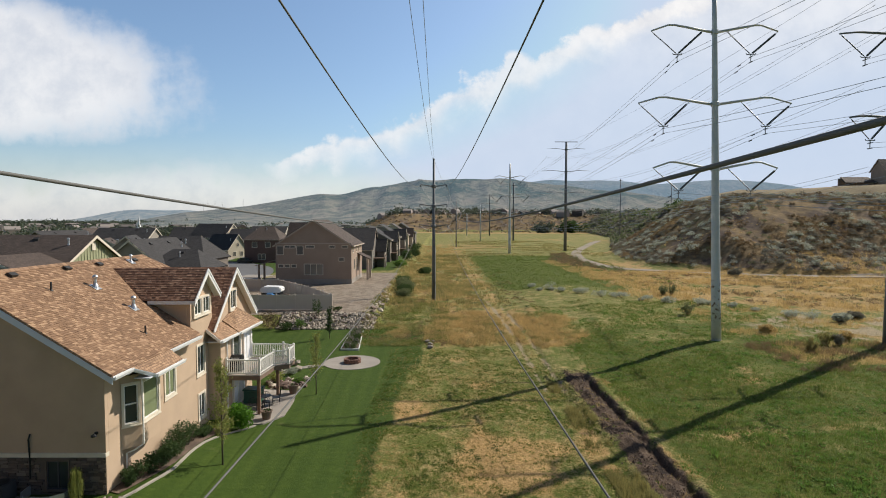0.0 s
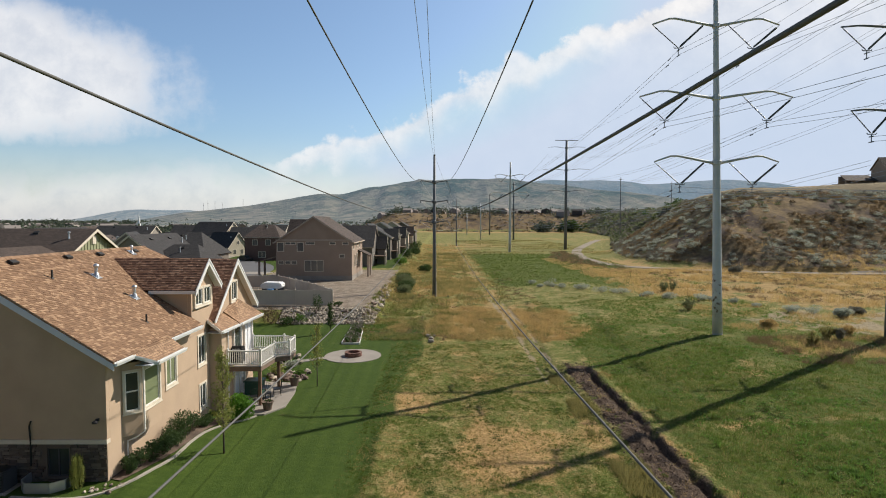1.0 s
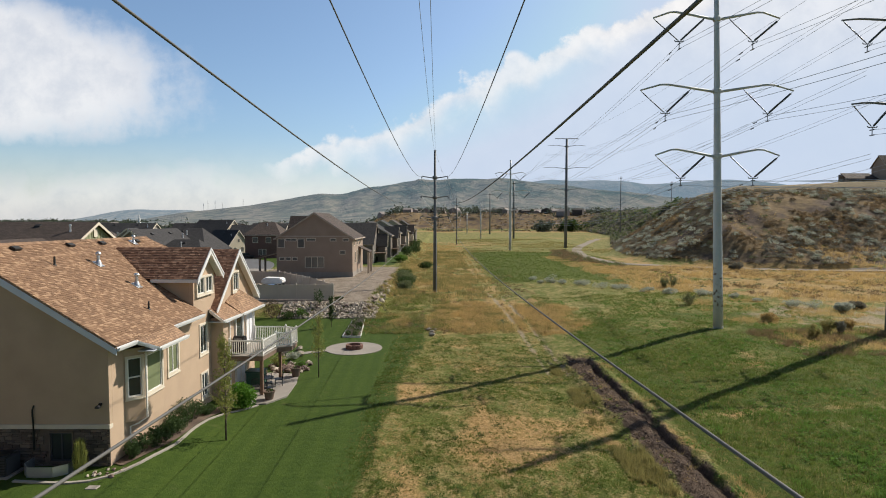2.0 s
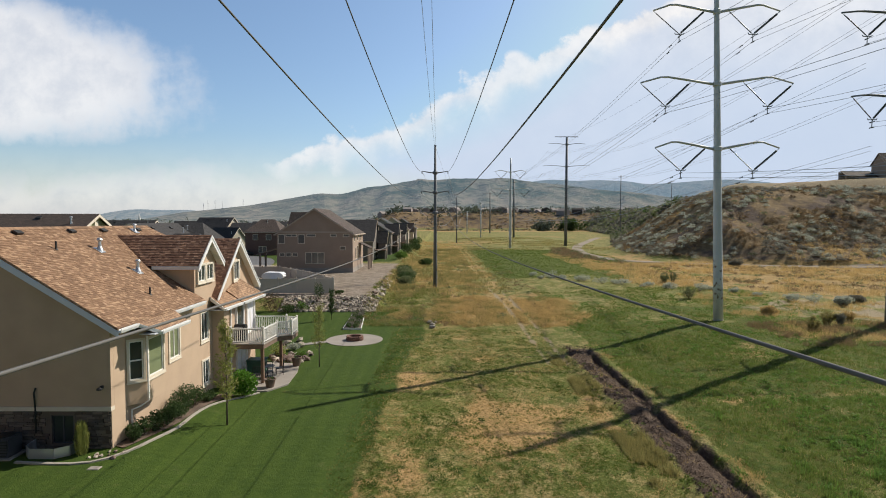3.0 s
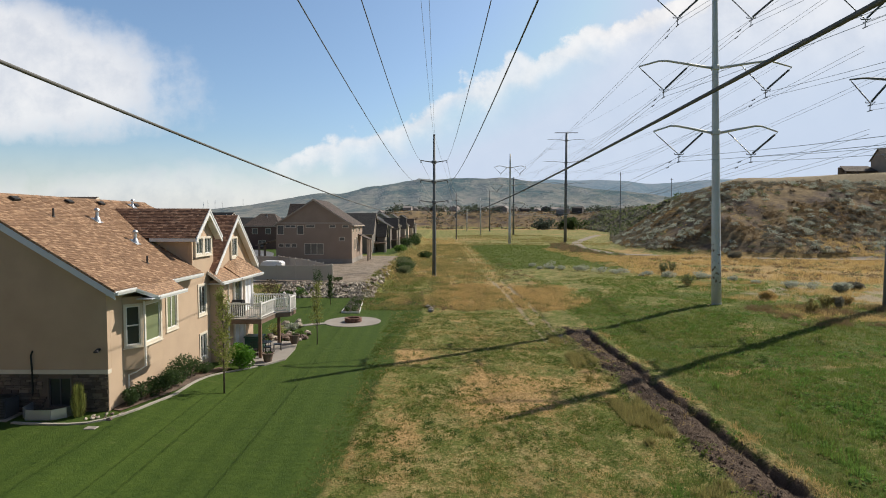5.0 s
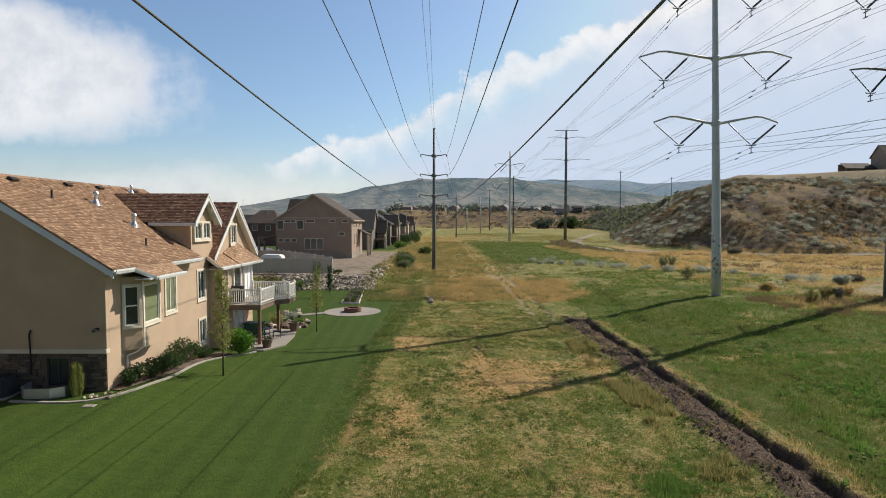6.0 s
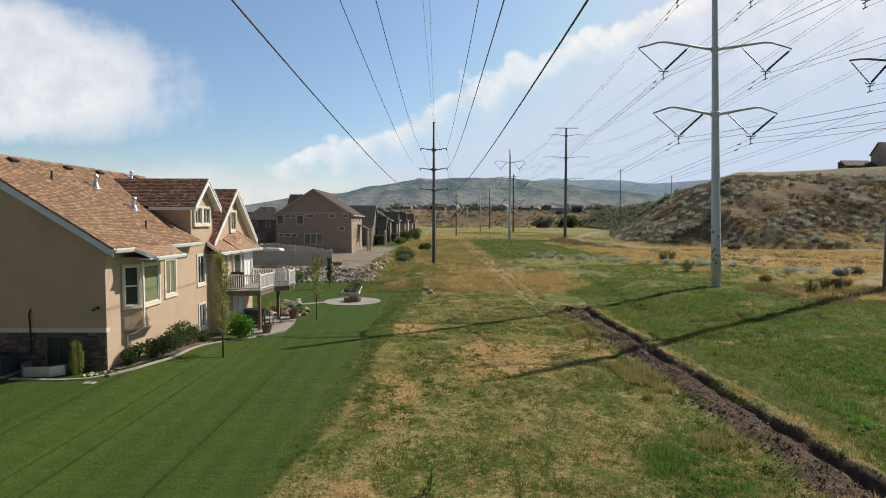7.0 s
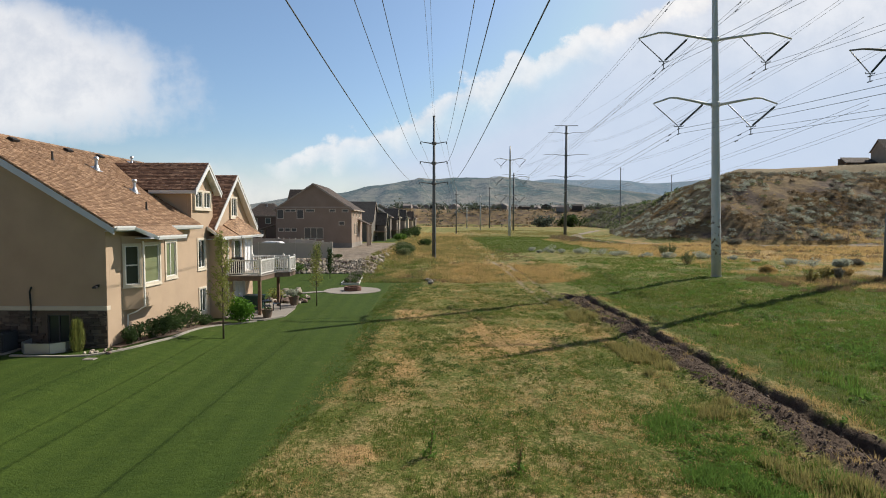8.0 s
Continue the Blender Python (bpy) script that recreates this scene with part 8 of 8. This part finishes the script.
spots = []
for i in range(1100):
    y = 260 + 2400 * rng.random() ** 1.6
    spots.append((y * rng.uniform(-0.95, -0.12), y, rng.uniform(4, 9)))
spots += [(y * rng.uniform(-0.98, -0.25), y, rng.uniform(9, 17)) for y in (rng.uniform(1100, 3000) for _ in range(700))]
far_trees("far_woods", spots, "leaf_far", "trees scattered through the distant town")
spots = [(rng.uniform(-260, 60), rng.uniform(660, 900), rng.uniform(6, 12)) for _ in range(170)]
spots += [(rng.uniform(60, 420), rng.uniform(640, 900), rng.uniform(5, 11)) for _ in range(150)]
far_trees("far_woods", spots, "leaf_far", "dark tree belt below the hills")
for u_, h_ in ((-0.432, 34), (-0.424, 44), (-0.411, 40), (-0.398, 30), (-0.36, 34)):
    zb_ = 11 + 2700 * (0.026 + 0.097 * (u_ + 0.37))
    MT = thing("radio_mast", (u_ * 2600, 2600, zb_ - 30), "thin radio mast on the distant ridge", "mast", "ridge masts")
    bm = BM()
    tube(bm, [(u_ * 2600, 2600, zb_ - 30), (u_ * 2600, 2600, zb_ + h_)], 0.9, 5, 0.5)
    part("shaft", bm, "pole_grey", MT)
    bm = BM()
    tube(bm, [(u_ * 2600, 2600, zb_ + h_ * 0.6), (u_ * 2600, 2600, zb_ + h_ * 0.75)], 1.6, 6)
    part("aerial", bm, "pole_grey", MT)
far_trees("far_trees", [(107 + rng.gauss(0, 3.6), 575 + rng.gauss(0, 3), rng.uniform(7, 12)) for _ in range(16)], "leaf_far", "clump of grey-green trees beyond the field")
far_trees("far_trees", [(136 + rng.gauss(0, 5.5), 573 + rng.gauss(0, 3), rng.uniform(8, 14)) for _ in range(20)], "leaf_mid", "clump of dark green trees beyond the field")
far_trees("far_trees", [(rng.uniform(100, 165), rng.uniform(285, 330), rng.uniform(3, 6)) for _ in range(24)], "leaf_dark", "dark trees along the far bluff top")


def far_roofs():
    """Tiny gabled houses of the distant town, too small to tell apart."""
    vs, fs = [], []
    for i in range(240):
        if i < 130:
            y = rng.uniform(270, 1300)
            x = y * rng.uniform(-0.92, -0.14)
        else:
            y = rng.uniform(660, 880)
            x = rng.uniform(-240, 330)
        z = g(x, y)
        w, d, h, r = rng.uniform(4, 6), rng.uniform(5, 8), rng.uniform(3, 6), rng.uniform(2, 3)
        m = pose(x, y, z, 0, 0, rng.uniform(0, 180))
        p = [m @ Vector(q) for q in ((-w, -d, -1), (w, -d, -1), (w, d, -1), (-w, d, -1), (-w, -d, h), (w, -d, h), (w, d, h), (-w, d, h), (0, -d, h + r), (0, d, h + r))]
        k = len(vs)
        vs.extend(tuple(q) for q in p)
        fs.extend(tuple(k + j for j in f) for f in ((0, 1, 5, 8, 4), (2, 3, 7, 9, 6), (1, 2, 6, 5), (3, 0, 4, 7), (5, 6, 9, 8), (7, 4, 8, 9)))
    me = bpy.data.meshes.new("far_rooftops")
    me.from_pydata(vs, [], fs)
    me.materials.append(M["far_house"])
    return tagged(new("far_rooftops", me), "small houses of the distant town", "houses", kind="stuff")


M["far_house"] = plain("far_house_walls", (0.19, 0.165, 0.15), 0.9, var=0.6, scale=0.02, grain=0.1, bump=0.0, rand=1.2)
far_roofs()


# ---------------------------------------------------------------- stones, one by one
ROCKS = [lump("rock", 1.0, 100 + i, 0.8) for i in range(8)]
for i, me in enumerate(ROCKS):
    me.materials.append(M["rock" if i < 6 else "rock_red"])
RW = thing("rock_slope", (-12, 62, 0), "retaining slope of pale angular boulders above the lawn", "rock wall")


def lay_rock(parent, x, y, s, meshes, sink=0.25):
    ob = new("rock", rng.choice(meshes))
    ob.parent = parent
    ob.location = Vector((x, y, g(x, y) + s * (0.55 - sink))) - Vector(parent.location)
    ob.scale = (s * rng.uniform(0.75, 1.2), s * rng.uniform(0.7, 1.1), s * rng.uniform(0.6, 1.0))
    ob.rotation_euler = (rng.uniform(-0.4, 0.4), rng.uniform(-0.4, 0.4), rng.uniform(0, 6.28))


for i in range(240):
    x = rng.uniform(-18.2, -7.6)
    lay_rock(RW, x, rng.uniform(60.4, 63.6), rng.uniform(0.14, 0.30), ROCKS)
for i in range(55):
    y = rng.uniform(62.5, 84)
    lay_rock(RW, -7.75 - 0.02 * (y - 62) + rng.uniform(-0.6, 0.5), y, rng.uniform(0.18, 0.42), ROCKS)
vs, fs = [], []
for i in range(1100):
    x, y, s = rng.uniform(-18.4, -7.5), rng.uniform(60.3, 63.7), rng.uniform(0.09, 0.20)
    me = rng.choice(ROCKS[:6])
    R3 = Euler((rng.uniform(0, 6), rng.uniform(0, 6), rng.uniform(0, 6))).to_matrix()
    c, k = Vector((x, y, g(x, y) + s * 0.35)), len(vs)
    vs += [tuple(c + R3 @ v.co * s) for v in me.vertices]
    fs += [tuple(k + j for j in p.vertices) for p in me.polygons]
me = bpy.data.meshes.new("small_rock")
me.from_pydata(vs, [], fs)
me.materials.append(M["rock"])
ob = tagged(new("small_rock", me), "small stones between the boulders", kind="stuff")
ob.parent = RW
ob.location = -Vector(RW.location)
RB = thing("boulder_border", (-11, 39.5, -0.5), "border of brown and pale boulders beside the patio", "rock wall")
for i in range(46):
    x, y = rng.uniform(-12.9, -10.0), rng.uniform(38.9, 41.4)
    lay_rock(RB, x, y, rng.uniform(0.16, 0.32), ROCKS[5:], 0.0 if y > 39.8 else 0.2)
for x, y, s in ((-11.6, 44.0, 0.45), (-12.9, 43.2, 0.5), (-13.0, 45.0, 0.42), (-12.2, 46.0, 0.4)):
    lay_rock(RB, x, y, s, ROCKS[:3], 0.1)
for i in range(14):
    lay_rock(RB, rng.uniform(-14.6, -13.3), rng.uniform(21.7, 22.5), rng.uniform(0.06, 0.12), ROCKS[4:], 0.2)

# clods of turned earth beside the trench
vs, fs = [], []
for i in range(9500):
    y = rng.uniform(5, 44.5)
    x = 10.05 + rng.gauss(0, 0.25 + 0.6 * float(fbm(y / 1.4, 0 * y, 14))) if i % 4 else rng.uniform(10.9, 11.9)
    s = rng.uniform(0.010, 0.030) * (1 + 2.2 * (rng.random() ** 9))
    c = Vector((x, y, g(x, y) + s * 0.3))
    R3 = Euler((rng.uniform(0, 6), rng.uniform(0, 6), rng.uniform(0, 6))).to_matrix()
    k = len(vs)
    vs += [tuple(c + R3 @ Vector(p) * s * rng.uniform(0.7, 1.2)) for p in ((1, 0, 0), (-1, 0, 0), (0, 1, 0), (0, -1, 0), (0, 0, 0.8), (0, 0, -0.8))]
    fs += [tuple(k + j for j in f) for f in ((0, 2, 4), (2, 1, 4), (1, 3, 4), (3, 0, 4), (2, 0, 5), (1, 2, 5), (3, 1, 5), (0, 3, 5))]
me = bpy.data.meshes.new("soil_clods")
me.from_pydata(vs, [], fs)
me.materials.append(M["soil"])
tagged(new("soil_clods", me), "dark clods of turned earth along the trench", "soil", kind="stuff")

# ledge stones on the gable foundation
ST = []
for i in range(5):
    bm = BM()
    box(bm, (0, 0, 0), (1, 0.055 + 0.012 * i, 1))
    bmesh.ops.bevel(bm, geom=[e for e in bm.edges if abs(e.verts[0].co.y - e.verts[1].co.y) < 1e-4 and e.verts[0].co.y < 0.01], offset=0.02, segments=1, affect="EDGES")
    finish(bm)
    me = bpy.data.meshes.new("stone")
    bm.to_mesh(me)
    bm.free()
    me.materials.append(M["stone"])
    ST.append((me, 0.055 + 0.012 * i))
z = -0.12
base_loc = Vector(HOUSE.location)
while z < 1.56:
    h = min(rng.choice((0.08, 0.10, 0.13, 0.16)), 1.605 - z)
    x = -21.6 + rng.uniform(0, 0.3)
    while x < WX - 0.03:
        w = min(rng.uniform(0.18, 0.48), WX - 0.02 - x)
        if w > 0.06 and not (x + w > -16.80 and x < -15.70 and z + h > 0.12 and z < 1.50):
            me, dep = rng.choice(ST)
            ob = new("stone", me)
            ob.parent = HOUSE
            ob.location = Vector((x + 0.006, GY + 0.062 - dep, z + 0.006)) - base_loc
            ob.scale = (w - 0.012, 1, h - 0.012)
        x += w
    z += h


# shingle tabs, course by course, on the roof planes of the main house
def shingle_tabs(parent, poly, materials, single, width=0.19, row=0.13):
    """Wedge-shaped tabs over a convex roof plane; those for which single(centre) holds are objects of their own, as long as they last."""
    p = [Vector(q) for q in poly]
    nrm = (p[1] - p[0]).cross(p[2] - p[0]).normalized()
    if nrm.z < 0:
        nrm = -nrm
    level = Vector((nrm.y, -nrm.x, 0)).normalized()
    up = nrm.cross(level)
    if up.z < 0:
        up, level = -up, -level
    uv = [(q.dot(level), q.dot(up)) for q in p]
    base = nrm * p[0].dot(nrm)
    v = min(b for a, b in uv)
    top = max(b for a, b in uv)
    vs, fs, k, left = [], [], 0, 150
    loc = Vector(top_of(parent).location)
    cache = {}
    while v < top - 0.05:
        vm, hits = v + row * 0.5, []
        for (a0, b0), (a1, b1) in zip(uv, uv[1:] + uv[:1]):
            if (b0 - vm) * (b1 - vm) < 0:
                hits.append(a0 + (a1 - a0) * (vm - b0) / (b1 - b0))
        if len(hits) == 2:
            lo, hi = min(hits), max(hits)
            u = lo - rng.uniform(0, width)
            while u < hi:
                w = width * rng.choice((0.5, 0.75, 1.0, 1.0, 1.25))
                a, b = max(u, lo), min(u + w, hi)
                u += w
                if b - a < 0.03:
                    continue
                h = 0.010 + 0.006 * rng.randrange(3)
                c = base + level * a + up * v + nrm * 0.002
                if left and b - a == w and single(c):
                    key = (round(w, 3), h)
                    if key not in cache:
                        me = bpy.data.meshes.new("shingle")
                        co = tab_corners(level * (w - 0.006), up * row, nrm * h)
                        me.from_pydata([tuple(q) for q in co], [], TAB)
                        me.materials.append(M[materials])
                        cache[key] = me
                    ob = new("shingle", cache[key])
                    ob.parent = parent
                    ob.location = c - loc
                    left -= 1
                    continue
                n = len(vs)
                vs += [tuple(c + q - loc) for q in tab_corners(level * (b - a - 0.006), up * row, nrm * h)]
                fs += [tuple(n + j for j in f) for f in TAB]
        v += row
    me = bpy.data.meshes.new("shingles")
    me.from_pydata(vs, [], fs)
    me.materials.append(M[materials])
    ob = new("shingles", me)
    ob.parent = parent
    tagged(ob, kind="stuff")


TAB = [(0, 1, 3, 2), (0, 4, 5, 1), (1, 5, 3), (0, 2, 4), (4, 2, 3, 5)]


def tab_corners(w, r, n):
    """Foot left and right, head left and right, then the raised foot edge."""
    return [Vector(), w, r * 1.0, w + r * 1.0, n, w + n]


def tab_surface(name, c1, c2, c3):
    m, nt, b = surface(name, 0.92)
    geo, oi, tc = nt.nodes.new("ShaderNodeNewGeometry"), nt.nodes.new("ShaderNodeObjectInfo"), nt.nodes.new("ShaderNodeTexCoord")
    r = math_node(nt, "FRACT", math_node(nt, "ADD", oi.outputs["Random"], geo.outputs["Random Per Island"]))
    grain, wide = noise_node(nt, tc.outputs["Object"], 60.0, 3, 0.7), noise_node(nt, tc.outputs["Object"], 0.6, 4)
    col = mix_node(nt, step_node(nt, r, 0.1, 0.6), c1, c2)
    col = mix_node(nt, step_node(nt, r, 0.62, 0.97), col, c3)
    mul = nt.nodes.new("ShaderNodeMix")
    mul.data_type, mul.blend_type = "RGBA", "MULTIPLY"
    mul.inputs[0].default_value = 1.0
    nt.links.new(col, mul.inputs[6])
    nt.links.new(math_node(nt, "MULTIPLY_ADD", grain, 0.7, math_node(nt, "MULTIPLY_ADD", wide, 0.35, 0.48)), mul.inputs[7])
    nt.links.new(mul.outputs[2], b.inputs["Base Color"])
    bp = nt.nodes.new("ShaderNodeBump")
    bp.inputs["Strength"].default_value, bp.inputs["Distance"].default_value = 0.4, 0.01
    nt.links.new(grain, bp.inputs["Height"])
    nt.links.new(bp.outputs[0], b.inputs["Normal"])
    return m


M["tab_tan"] = tab_surface("tan_shingle_tab", (0.205, 0.119, 0.069), (0.258, 0.153, 0.089), (0.405, 0.260, 0.158))
M["tab_red"] = tab_surface("red_brown_shingle_tab", (0.160, 0.080, 0.050), (0.220, 0.115, 0.071), (0.37, 0.215, 0.138))
shingle_tabs(ROOFS[0], ROOFS[1], "tab_tan", lambda c: c.y < 26.0)
shingle_tabs(ROOFS[0], ROOFS[2], "tab_tan", lambda c: False)
shingle_tabs(ROOFS[3], ROOFS[4], "tab_red", lambda c: c.x > -16.5)
shingle_tabs(ROOFS[5], ROOFS[6], "tab_red", lambda c: c.x > -15.0)
